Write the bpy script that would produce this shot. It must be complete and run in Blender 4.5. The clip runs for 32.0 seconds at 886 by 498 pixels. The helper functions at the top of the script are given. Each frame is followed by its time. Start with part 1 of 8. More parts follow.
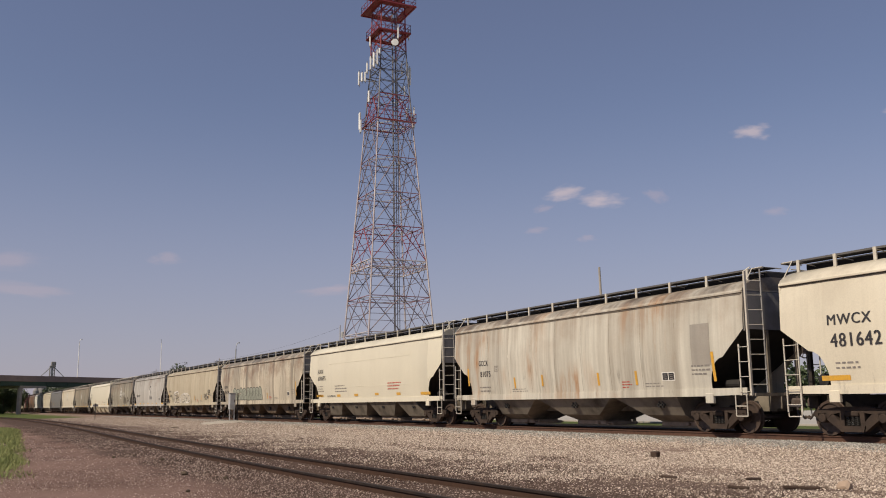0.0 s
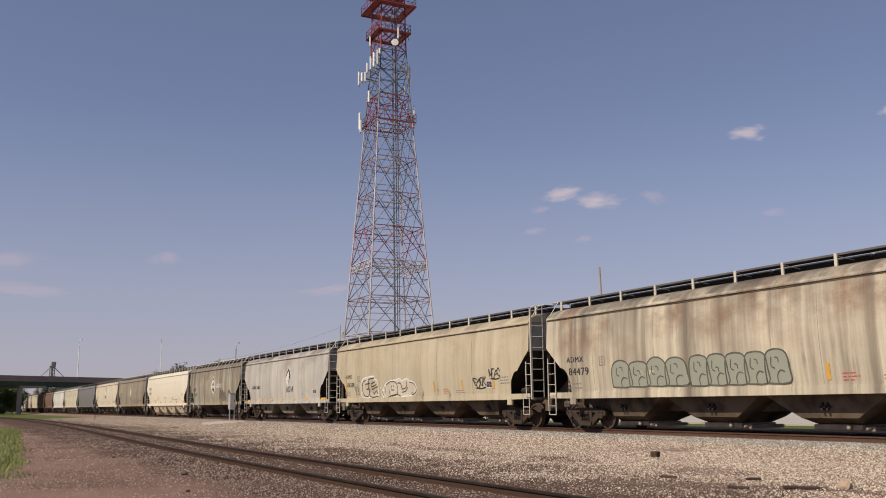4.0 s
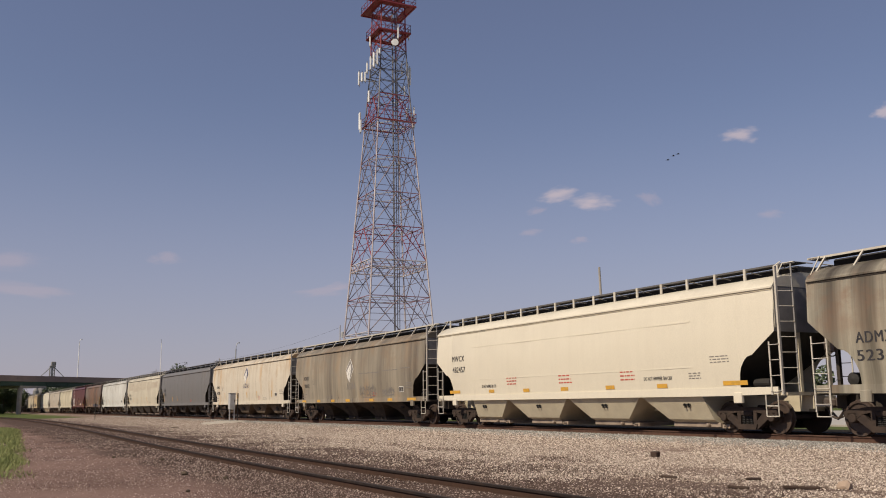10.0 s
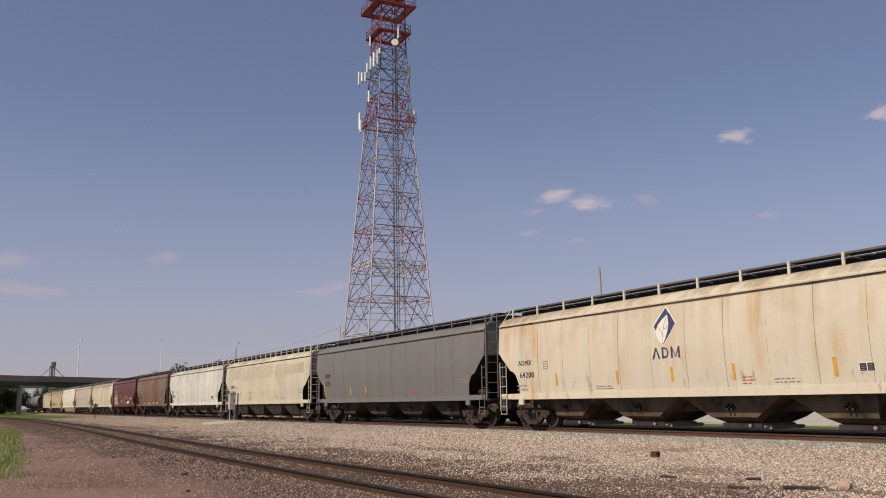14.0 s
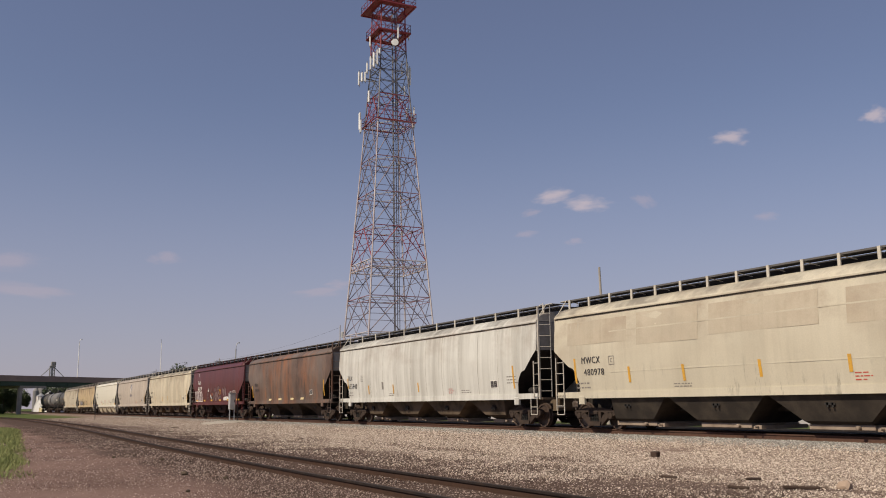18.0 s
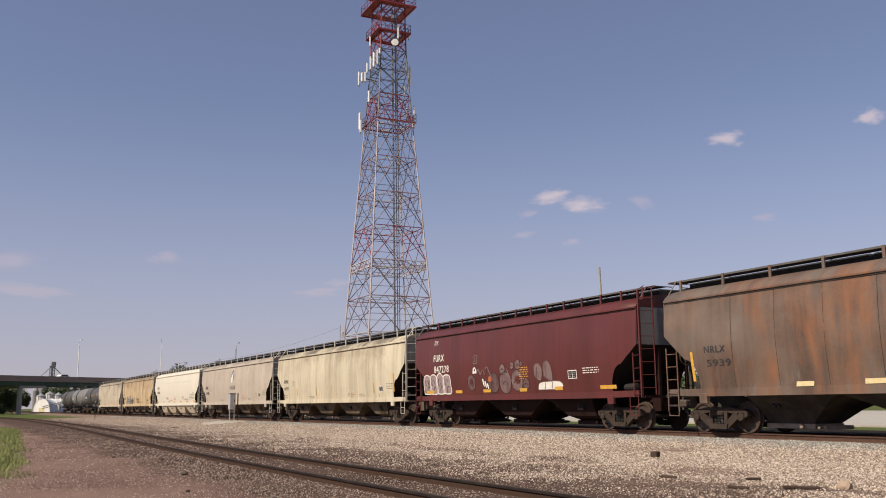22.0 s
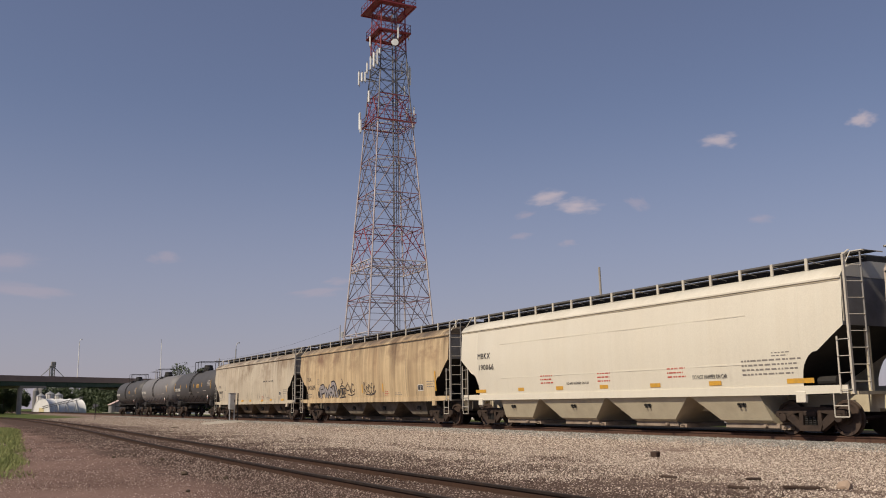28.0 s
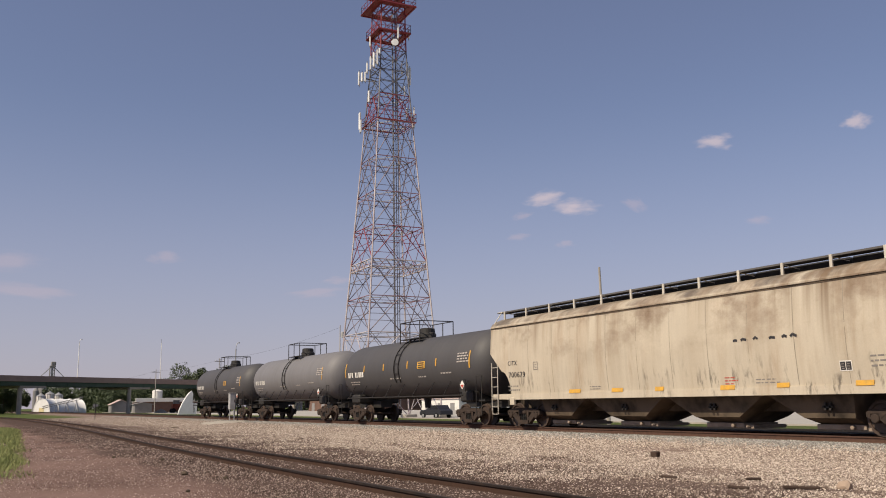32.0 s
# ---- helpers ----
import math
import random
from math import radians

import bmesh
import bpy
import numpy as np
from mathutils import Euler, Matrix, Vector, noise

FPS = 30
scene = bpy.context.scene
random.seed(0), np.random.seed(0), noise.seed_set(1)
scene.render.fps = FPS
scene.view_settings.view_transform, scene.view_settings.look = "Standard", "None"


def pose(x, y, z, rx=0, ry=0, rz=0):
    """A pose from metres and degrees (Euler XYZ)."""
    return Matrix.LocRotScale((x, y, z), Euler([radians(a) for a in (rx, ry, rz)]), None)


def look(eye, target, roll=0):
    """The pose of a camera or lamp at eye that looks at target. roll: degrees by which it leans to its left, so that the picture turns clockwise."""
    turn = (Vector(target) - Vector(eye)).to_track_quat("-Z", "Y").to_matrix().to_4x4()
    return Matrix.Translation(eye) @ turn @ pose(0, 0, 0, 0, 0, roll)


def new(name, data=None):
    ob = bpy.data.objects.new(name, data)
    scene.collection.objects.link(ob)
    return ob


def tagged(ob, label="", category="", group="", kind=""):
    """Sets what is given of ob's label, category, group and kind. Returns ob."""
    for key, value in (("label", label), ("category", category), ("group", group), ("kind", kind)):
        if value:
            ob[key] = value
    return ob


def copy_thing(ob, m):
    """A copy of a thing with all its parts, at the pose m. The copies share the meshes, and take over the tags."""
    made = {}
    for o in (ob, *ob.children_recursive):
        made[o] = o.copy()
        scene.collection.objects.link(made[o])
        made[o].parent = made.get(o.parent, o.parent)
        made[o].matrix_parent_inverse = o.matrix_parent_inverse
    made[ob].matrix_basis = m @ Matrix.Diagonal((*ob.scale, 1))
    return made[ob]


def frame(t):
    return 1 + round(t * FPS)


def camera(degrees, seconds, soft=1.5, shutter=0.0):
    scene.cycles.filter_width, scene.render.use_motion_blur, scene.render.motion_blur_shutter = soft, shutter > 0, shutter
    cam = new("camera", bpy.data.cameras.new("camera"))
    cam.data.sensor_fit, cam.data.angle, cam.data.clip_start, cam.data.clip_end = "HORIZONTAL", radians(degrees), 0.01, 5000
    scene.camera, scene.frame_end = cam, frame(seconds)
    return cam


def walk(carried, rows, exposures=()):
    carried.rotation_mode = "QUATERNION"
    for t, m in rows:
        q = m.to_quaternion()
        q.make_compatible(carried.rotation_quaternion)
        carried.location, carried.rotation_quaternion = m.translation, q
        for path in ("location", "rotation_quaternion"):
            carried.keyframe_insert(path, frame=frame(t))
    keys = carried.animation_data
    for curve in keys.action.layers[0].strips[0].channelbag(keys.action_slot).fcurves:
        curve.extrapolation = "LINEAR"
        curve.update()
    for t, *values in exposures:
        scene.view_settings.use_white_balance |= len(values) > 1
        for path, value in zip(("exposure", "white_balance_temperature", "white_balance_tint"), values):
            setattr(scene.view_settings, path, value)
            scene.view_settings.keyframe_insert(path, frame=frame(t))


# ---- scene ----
# Camera on a low tripod beside the tracks; x runs along the line, y away from the camera, z up.
EYE = (0.0, 0.0, 1.5)
YAW, TILT, ROLL = radians(28.577), radians(9.777), -0.6
AIM = (EYE[0] - 50 * math.cos(YAW) * math.cos(TILT), EYE[1] + 50 * math.sin(YAW) * math.cos(TILT), EYE[2] + 50 * math.sin(TILT))
cam = camera(52.35, 32.0, soft=1.0)
VIEW = look(EYE, AIM, ROLL)
walk(cam, [(0.0, VIEW), (32.0, VIEW)], exposures=[
    (0.0, -0.05, 6700, 23), (1.0, -0.05, 6700, 23), (2.0, -0.1, 6700, 23), (3.0, 0.08, 6700, 23), (6.0, 0.03, 6700, 23), (7.0, 0.1, 6700, 23), (8.0, 0.1, 6700, 23), (9.0, 0.03, 6700, 23), (10.0, -0.05, 6700, 23), (11.0, -0.03, 6700, 23), (12.0, 0.13, 6700, 23), (13.0, 0.03, 6700, 23), (14.0, 0.03, 6700, 23), (17.0, -0.01, 6700, 23), (18.0, -0.05, 6700, 23), (19.0, 0, 6700, 23), (20.0, 0.08, 6700, 23), (21.0, 0.28, 6700, 23), (22.0, 0.21, 6700, 23), (23.0, 0.15, 6700, 23), (24.0, 0.04, 6700, 23), (25.0, -0.05, 6700, 23), (28.0, -0.14, 6700, 23), (29.0, 0.02, 6700, 23), (30.0, 0.07, 6700, 23), (31.0, 0.09, 6700, 23), (32.0, 0.12, 6700, 23)])

# Sun, late afternoon, from behind the camera and to its left; blue hazy sky.
SUN_EL, SUN_TO = radians(45), Vector((0.10, -0.99, 0)).normalized()
sun_dir = Vector((SUN_TO.x * math.cos(SUN_EL), SUN_TO.y * math.cos(SUN_EL), math.sin(SUN_EL)))
sun = new("sun", bpy.data.lights.new("sun", "SUN"))
sun.data.energy, sun.data.angle, sun.data.color = 4.4, radians(0.53), (1.0, 0.962, 0.72)
sun.matrix_world = look((0, 0, 80), tuple(Vector((0, 0, 80)) - sun_dir))
world = bpy.data.worlds.new("sky_world")
scene.world = world
world.use_nodes = True
wn = world.node_tree.nodes
sky = wn.new("ShaderNodeTexSky")
sky.sky_type, sky.sun_disc = "NISHITA", False
sky.sun_elevation, sky.sun_rotation = SUN_EL, math.atan2(SUN_TO.x, SUN_TO.y)
sky.air_density, sky.dust_density, sky.ozone_density = 1.0, 0.35, 2.6
wn["Background"].inputs["Strength"].default_value = 0.080
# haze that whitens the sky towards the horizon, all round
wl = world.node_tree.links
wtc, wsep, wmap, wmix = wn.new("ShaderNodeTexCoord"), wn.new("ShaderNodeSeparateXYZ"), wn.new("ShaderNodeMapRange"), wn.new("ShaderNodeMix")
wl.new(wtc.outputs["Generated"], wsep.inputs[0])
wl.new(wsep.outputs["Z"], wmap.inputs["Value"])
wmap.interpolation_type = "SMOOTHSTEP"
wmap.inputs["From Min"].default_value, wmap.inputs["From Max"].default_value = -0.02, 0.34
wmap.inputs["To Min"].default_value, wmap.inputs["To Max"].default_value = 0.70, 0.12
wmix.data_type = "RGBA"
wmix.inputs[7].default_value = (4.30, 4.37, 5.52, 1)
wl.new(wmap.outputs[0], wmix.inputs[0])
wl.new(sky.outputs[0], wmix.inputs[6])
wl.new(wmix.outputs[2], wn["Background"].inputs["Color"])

RAIL_Z = 0.582      # main line, top of rail
LINE_Y = 21.33      # main line, centre
NEAR_Z, NEAR_Y = 0.30, 6.62   # siding

# ---- materials ----


def shader(name, rough=0.6, metal=0.0):
    m = bpy.data.materials.new(name)
    m.use_nodes = True
    b = m.node_tree.nodes["Principled BSDF"]
    b.inputs["Roughness"].default_value, b.inputs["Metallic"].default_value = rough, metal
    return m, m.node_tree.nodes, m.node_tree.links, b


def mixer(nodes, links, fac, a, b, kind="MIX"):
    n = nodes.new("ShaderNodeMix")
    n.data_type, n.blend_type = "RGBA", kind
    for slot, v in (("Factor", fac), ("A", a), ("B", b)):
        s = n.inputs[{"Factor": 0, "A": 6, "B": 7}[slot]]
        if isinstance(v, bpy.types.NodeSocket):
            links.new(v, s)
        elif slot == "Factor":
            s.default_value = v
        else:
            s.default_value = (*v, 1)
    return n.outputs[2]


def coords(nodes, links, scale, source="Object"):
    tc = nodes.new("ShaderNodeTexCoord")
    mp = nodes.new("ShaderNodeMapping")
    mp.inputs["Scale"].default_value = scale
    links.new(tc.outputs[source], mp.inputs["Vector"])
    return mp


def noisy(nodes, links, scale, detail=4.0, size=1.0, low=0.4, high=0.6, shift=0.0, rough=0.55, source="Object"):
    """A noise, stretched to run from 0 at low to 1 at high."""
    mp = coords(nodes, links, scale, source)
    mp.inputs["Location"].default_value = (shift, shift * 0.37, shift * 0.11)
    n = nodes.new("ShaderNodeTexNoise")
    n.inputs["Scale"].default_value, n.inputs["Detail"].default_value, n.inputs["Roughness"].default_value = size, detail, rough
    links.new(mp.outputs[0], n.inputs["Vector"])
    r = nodes.new("ShaderNodeMapRange")
    r.inputs["From Min"].default_value, r.inputs["From Max"].default_value = low, high
    links.new(n.outputs["Fac"], r.inputs["Value"])
    return r.outputs[0]


def times(nodes, links, a, k):
    n = nodes.new("ShaderNodeMath")
    n.operation = "MULTIPLY"
    for s, v in ((0, a), (1, k)):
        if isinstance(v, bpy.types.NodeSocket):
            links.new(v, n.inputs[s])
        else:
            n.inputs[s].default_value = v
    return n.outputs[0]


def relief(nodes, links, b, height, strength, distance=0.01):
    n = nodes.new("ShaderNodeBump")
    n.inputs["Strength"].default_value, n.inputs["Distance"].default_value = strength, distance
    links.new(height, n.inputs["Height"])
    links.new(n.outputs[0], b.inputs["Normal"])


def plain(name, colour, rough=0.6, metal=0.0, dirt=None, amount=0.5, size=3.0, bump=0.15, grain=40.0, gloss=0.4):
    """A surface with dirt in patches and a fine grain."""
    m, n, l, b = shader(name, rough, metal)
    b.inputs["Specular IOR Level"].default_value = gloss if rough < 0.7 else gloss * 0.3
    dirt = dirt or tuple(c * 0.55 for c in colour)
    big = noisy(n, l, (1, 1, 1), 5, size, 0.42, 0.68, shift=len(name) * 1.7)
    fine = noisy(n, l, (1, 1, 1), 3, grain, 0.35, 0.65, shift=3.1)
    c = mixer(n, l, times(n, l, big, amount), colour, dirt)
    c = mixer(n, l, times(n, l, fine, 0.25), c, tuple(k * 0.6 for k in colour))
    l.new(c, b.inputs["Base Color"])
    relief(n, l, b, fine, bump, 0.004)
    return m


def car_paint(name, base, streak, streaks, rust=(0.30, 0.13, 0.05), rusty=0.0, grime=(0.12, 0.10, 0.085), dirty=0.15, shift=0.0, patch=0.0, wide=1.0, rough=0.55, drip=None, dripped=0.0, blot=0.35, roofed=0.6, scuff=0.4, bloom=0.46):
    """Weathered car paint: rain streaks down the side, grime, rust blooms, fine speckle."""
    m, n, l, b = shader(name, rough)
    s1 = noisy(n, l, (0.9 * wide, 0.01, 0.035), 5, 1.3, 0.45, 0.72, shift + 3.0, 0.62)
    s2 = noisy(n, l, (4.5 * wide, 0.01, 0.12), 4, 1.0, 0.42, 0.70, shift + 11.0, 0.6)
    low = noisy(n, l, (0.5, 0.3, 0.6), 4, 1.0, 0.42, 0.68, shift + 21.0)
    rs = noisy(n, l, (1.5 * wide, 0.1, 0.28), 6, 1.0, 0.48, 0.68, shift + 31.0, 0.65)
    rm = noisy(n, l, (0.33, 0.1, 0.30), 2, 1.0, bloom, bloom + 0.14, shift + 41.0)
    fine = noisy(n, l, (1, 1, 1), 4, 26.0, 0.35, 0.7, shift)
    panel = noisy(n, l, (0.55, 0.01, 0.02), 0, 1.0, 0.49, 0.51, shift + 51.0)
    c = mixer(n, l, times(n, l, panel, patch), base, tuple(k * 0.80 for k in base))
    c = mixer(n, l, times(n, l, s1, streaks), c, streak)
    c = mixer(n, l, times(n, l, s2, streaks * 0.40), c, tuple(k * 0.72 for k in streak))
    s3 = noisy(n, l, (6.5 * wide, 0.01, 0.35), 6, 1.0, 0.50, 0.72, shift + 131.0, 0.68)
    s4 = noisy(n, l, (0.55, 0.01, 0.55), 4, 1.0, 0.46, 0.66, shift + 141.0)
    c = mixer(n, l, times(n, l, times(n, l, s3, s4), streaks * 0.75), c, tuple(k * 0.62 for k in streak))
    c = mixer(n, l, times(n, l, low, dirty), c, grime)
    c = mixer(n, l, times(n, l, times(n, l, rs, rm), rusty), c, rust)
    hc = n.new("ShaderNodeTexCoord")
    hs = n.new("ShaderNodeSeparateXYZ")
    l.new(hc.outputs["Object"], hs.inputs[0])

    def level(lo, hi):
        r = n.new("ShaderNodeMapRange")
        r.inputs["From Min"].default_value, r.inputs["From Max"].default_value = lo, hi
        l.new(hs.outputs["Z"], r.inputs["Value"])
        return r.outputs[0]
    # brown blotches under the roof, black runs on it, scratches over the sill
    bl = noisy(n, l, (0.55, 0.01, 0.75), 7, 1.0, 0.47, 0.68, shift + 91.0, 0.66)
    c = mixer(n, l, times(n, l, times(n, l, bl, level(2.1, 3.7)), blot), c, tuple(0.5 * a + 0.5 * q for a, q in zip(rust, grime)))
    rf = noisy(n, l, (0.9, 0.5, 0.8), 6, 1.0, 0.40, 0.62, shift + 101.0, 0.66)
    c = mixer(n, l, times(n, l, times(n, l, rf, level(4.06, 4.12)), roofed), c, tuple(k * 0.55 for k in grime))
    sc = noisy(n, l, (4.2, 0.01, 0.9), 6, 1.0, 0.56, 0.66, shift + 111.0, 0.7)
    sm = noisy(n, l, (0.5, 0.01, 1.2), 2, 1.0, 0.45, 0.6, shift + 121.0)
    c = mixer(n, l, times(n, l, times(n, l, times(n, l, sc, sm), level(2.3, 1.5)), scuff), c, tuple(k * 0.6 for k in grime))
    if drip:
        # stains that run down from the roof and fade out along their way
        tc = n.new("ShaderNodeTexCoord")
        sp = n.new("ShaderNodeSeparateXYZ")
        l.new(tc.outputs["Object"], sp.inputs[0])
        ln = noisy(n, l, (1.1, 0.01, 0.02), 4, 1.0, 0.25, 0.75, shift + 71.0, 0.7)
        ad = n.new("ShaderNodeMath")
        ad.operation = "MULTIPLY_ADD"
        l.new(ln, ad.inputs[0])
        ad.inputs[1].default_value = 2.6
        l.new(sp.outputs["Z"], ad.inputs[2])
        rp = n.new("ShaderNodeMapRange")
        rp.inputs["From Min"].default_value, rp.inputs["From Max"].default_value = 4.3, 6.2
        l.new(ad.outputs[0], rp.inputs["Value"])
        d2 = noisy(n, l, (2.6, 0.01, 0.05), 5, 1.0, 0.36, 0.62, shift + 81.0, 0.65)
        c = mixer(n, l, times(n, l, times(n, l, rp.outputs[0], d2), dripped), c, drip)
    c = mixer(n, l, times(n, l, fine, 0.10), c, grime)
    l.new(c, b.inputs["Base Color"])
    dent = noisy(n, l, (0.8, 0.2, 0.35), 2, 1.0, 0.2, 0.8, shift + 61.0)
    relief(n, l, b, dent, 0.35, 0.05)
    return m


STEEL = plain("worn_steel", (0.16, 0.13, 0.115), 0.55, 0.55, (0.10, 0.055, 0.035), 0.7, 5)
TRUCK = plain("truck_iron", (0.046, 0.034, 0.029), 0.8, 0.0, (0.080, 0.055, 0.042), 0.6, 4)
WHEEL = plain("wheel_steel", (0.088, 0.060, 0.047), 0.55, 0.2, (0.055, 0.037, 0.029), 0.6, 6)
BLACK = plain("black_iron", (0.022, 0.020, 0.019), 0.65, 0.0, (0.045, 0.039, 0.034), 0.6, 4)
RAILM = plain("rail_steel", (0.105, 0.058, 0.042), 0.75, 0.0, (0.055, 0.032, 0.025), 0.6, 8)
RAILTOP = plain("rail_head", (0.060, 0.046, 0.040), 0.8, 0.0, (0.045, 0.033, 0.028), 0.3, 8)
TIE = plain("tie_wood", (0.085, 0.065, 0.052), 0.9, 0.0, (0.14, 0.115, 0.095), 0.6, 3, 0.5, 30)
YELLOW = plain("reflector_yellow", (0.68, 0.36, 0.045), 0.5, 0, (0.40, 0.25, 0.08), 0.6, 6)
PALEYELLOW = plain("reflector_pale", (0.66, 0.53, 0.30), 0.5, 0, (0.5, 0.36, 0.16), 0.6, 8)
INK = plain("stencil_black", (0.030, 0.028, 0.032), 0.6, 0, (0.10, 0.09, 0.09), 0.4, 12)
FADED = plain("stencil_faded", (0.22, 0.20, 0.185), 0.7, 0, (0.34, 0.31, 0.28), 0.5, 12)
WHITEINK = plain("stencil_white", (0.76, 0.73, 0.68), 0.6, 0, (0.5, 0.46, 0.42), 0.4, 10)
REDINK = plain("stencil_red", (0.50, 0.06, 0.04), 0.6, 0, (0.5, 0.2, 0.15), 0.4, 10)
BLUE = plain("logo_blue", (0.048, 0.052, 0.125), 0.5, 0, (0.10, 0.10, 0.15), 0.4, 8)
GALV = plain("galvanised_steel", (0.42, 0.42, 0.42), 0.5, 0.5, (0.30, 0.29, 0.28), 0.5, 5)
GREY = plain("cabinet_grey", (0.46, 0.46, 0.46), 0.5, 0.2, (0.24, 0.23, 0.21), 0.4, 4)
CONCRETE = plain("concrete", (0.37, 0.335, 0.29), 0.9, 0, (0.25, 0.22, 0.19), 0.5, 0.8, 0.3, 12)
GREENSTEEL = plain("green_girder", (0.035, 0.082, 0.058), 0.55, 0, (0.03, 0.05, 0.038), 0.5, 0.6)
WOOD = plain("pole_wood", (0.13, 0.10, 0.08), 0.9, 0, (0.09, 0.07, 0.055), 0.5, 3)
TOWER_RED = plain("tower_red", (0.28, 0.036, 0.042), 0.55, 0, (0.19, 0.055, 0.06), 0.6, 0.8)
TOWER_WHITE = plain("tower_white", (0.58, 0.52, 0.52), 0.55, 0, (0.26, 0.15, 0.15), 0.75, 0.6)
TOWER_WORN = plain("tower_worn", (0.23, 0.185, 0.195), 0.6, 0.2, (0.16, 0.09, 0.09), 0.6, 0.7)
TOWER_PINK = plain("tower_faded_red", (0.30, 0.13, 0.135), 0.6, 0, (0.22, 0.16, 0.17), 0.6, 0.5)
TOWER_GREY = plain("tower_zinc", (0.15, 0.145, 0.16), 0.5, 0.3, (0.17, 0.16, 0.16), 0.5, 1)
SEAM = plain("seam_dirt", (0.30, 0.26, 0.21), 0.8, 0, (0.20, 0.17, 0.13), 0.6, 3)
PANEL = plain("antenna_white", (0.78, 0.78, 0.76), 0.5, 0, (0.6, 0.58, 0.55), 0.3, 2)

# Grey that holds the shade of the car ends in the paint itself.
END_SHADE = plain("grimy_end_paint", (0.27, 0.26, 0.255), 0.75, 0, (0.13, 0.12, 0.115), 0.7, 1.2)
BOARD = plain("running_board_steel", (0.13, 0.122, 0.118), 0.6, 0.2, (0.07, 0.06, 0.055), 0.5, 3)
GATE = plain("outlet_gate_paint", (0.33, 0.26, 0.205), 0.7, 0, (0.15, 0.11, 0.085), 0.7, 2)

RAILHEAD = plain("siding_rail_head", (0.024, 0.019, 0.018), 0.72, 0.1, (0.07, 0.045, 0.035), 0.5, 5)
SIDING_RUST = plain("siding_rust", (0.058, 0.033, 0.024), 0.8, 0.0, (0.085, 0.048, 0.033), 0.5, 6)
FASCIA = plain("bridge_fascia", (0.31, 0.225, 0.19), 0.9, 0, (0.20, 0.155, 0.135), 0.5, 0.35, 0.2, 10)

# ---- mesh helpers ----


def part(name, bm, material, parent, label="", matrix=None):
    """Links a bmesh, or shared mesh data, as one mesh object under a thing or a part."""
    if isinstance(bm, bmesh.types.BMesh):
        me = bpy.data.meshes.new(name)
        bm.to_mesh(me)
        bm.free()
        me.materials.append(material)
    else:
        me = bm
    ob = new(name, me)
    ob.parent = parent
    if matrix is not None:
        ob.matrix_basis = matrix
    if label:
        ob["label"] = label
    return ob


def mesh_of(name, bm, material, smooth=False):
    me = bpy.data.meshes.new(name)
    if smooth:
        for f in bm.faces:
            f.smooth = True
    bm.to_mesh(me)
    bm.free()
    me.materials.append(material)
    return me


def thing(name, label, category, group="", kind="", matrix=None):
    ob = tagged(new(name), label, category, group, kind)
    if matrix is not None:
        ob.matrix_basis = matrix
    return ob


def box(bm, x0, x1, y0, y1, z0, z1, m=None, bevel=0.0):
    vs = [bm.verts.new((x, y, z)) for x in (x0, x1) for y in (y0, y1) for z in (z0, z1)]
    fs = [bm.faces.new([vs[i] for i in q]) for q in ((0, 1, 3, 2), (4, 6, 7, 5), (0, 4, 5, 1), (2, 3, 7, 6), (0, 2, 6, 4), (1, 5, 7, 3))]
    if bevel:
        es = list({e for f in fs for e in f.edges})
        out = bmesh.ops.bevel(bm, geom=es, offset=bevel, segments=1, affect="EDGES")
        vs = list({v for f in out["faces"] for v in f.verts} | {v for v in vs if v.is_valid})
    if m is not None:
        bmesh.ops.transform(bm, matrix=m, verts=vs)
    return bm


def rod(bm, a, b, r, n=6, r2=None, caps=True):
    """A round bar from a to b."""
    a, b = Vector(a), Vector(b)
    d = (b - a).normalized()
    u = d.orthogonal().normalized()
    v = d.cross(u)
    r2 = r if r2 is None else r2
    rings = [[bm.verts.new(p + (u * math.cos(k * math.tau / n) + v * math.sin(k * math.tau / n)) * q) for k in range(n)] for p, q in ((a, r), (b, r2))]
    for k in range(n):
        bm.faces.new((rings[0][k], rings[0][(k + 1) % n], rings[1][(k + 1) % n], rings[1][k]))
    if caps:
        bm.faces.new(rings[0][::-1])
        bm.faces.new(rings[1])
    return bm


def lathe(bm, axis_pts, n=16, axis="y", at=(0, 0, 0)):
    """Turns (position, radius) pairs round an axis."""
    rings = []
    for p, r in axis_pts:
        ring = []
        for k in range(n):
            a = k * math.tau / n
            c, s = r * math.cos(a), r * math.sin(a)
            co = {"y": (c, p, s), "x": (p, c, s), "z": (c, s, p)}[axis]
            ring.append(bm.verts.new(Vector(co) + Vector(at)))
        rings.append(ring)
    for i in range(len(rings) - 1):
        for k in range(n):
            bm.faces.new((rings[i][k], rings[i][(k + 1) % n], rings[i + 1][(k + 1) % n], rings[i + 1][k]))
    bm.faces.new(rings[0][::-1])
    bm.faces.new(rings[-1])
    bmesh.ops.recalc_face_normals(bm, faces=bm.faces[:])
    return bm


def extrude_poly(bm, pts, y0, y1):
    """A polygon of (x, z) points, as a plate from y0 to y1."""
    a = [bm.verts.new((x, y0, z)) for x, z in pts]
    b = [bm.verts.new((x, y1, z)) for x, z in pts]
    n = len(pts)
    bm.faces.new(a)
    bm.faces.new(b[::-1])
    for i in range(n):
        bm.faces.new((a[i], b[i], b[(i + 1) % n], a[(i + 1) % n]))
    bmesh.ops.recalc_face_normals(bm, faces=bm.faces[:])
    return bm


def nb():
    return bmesh.new()


# ---- ground ----


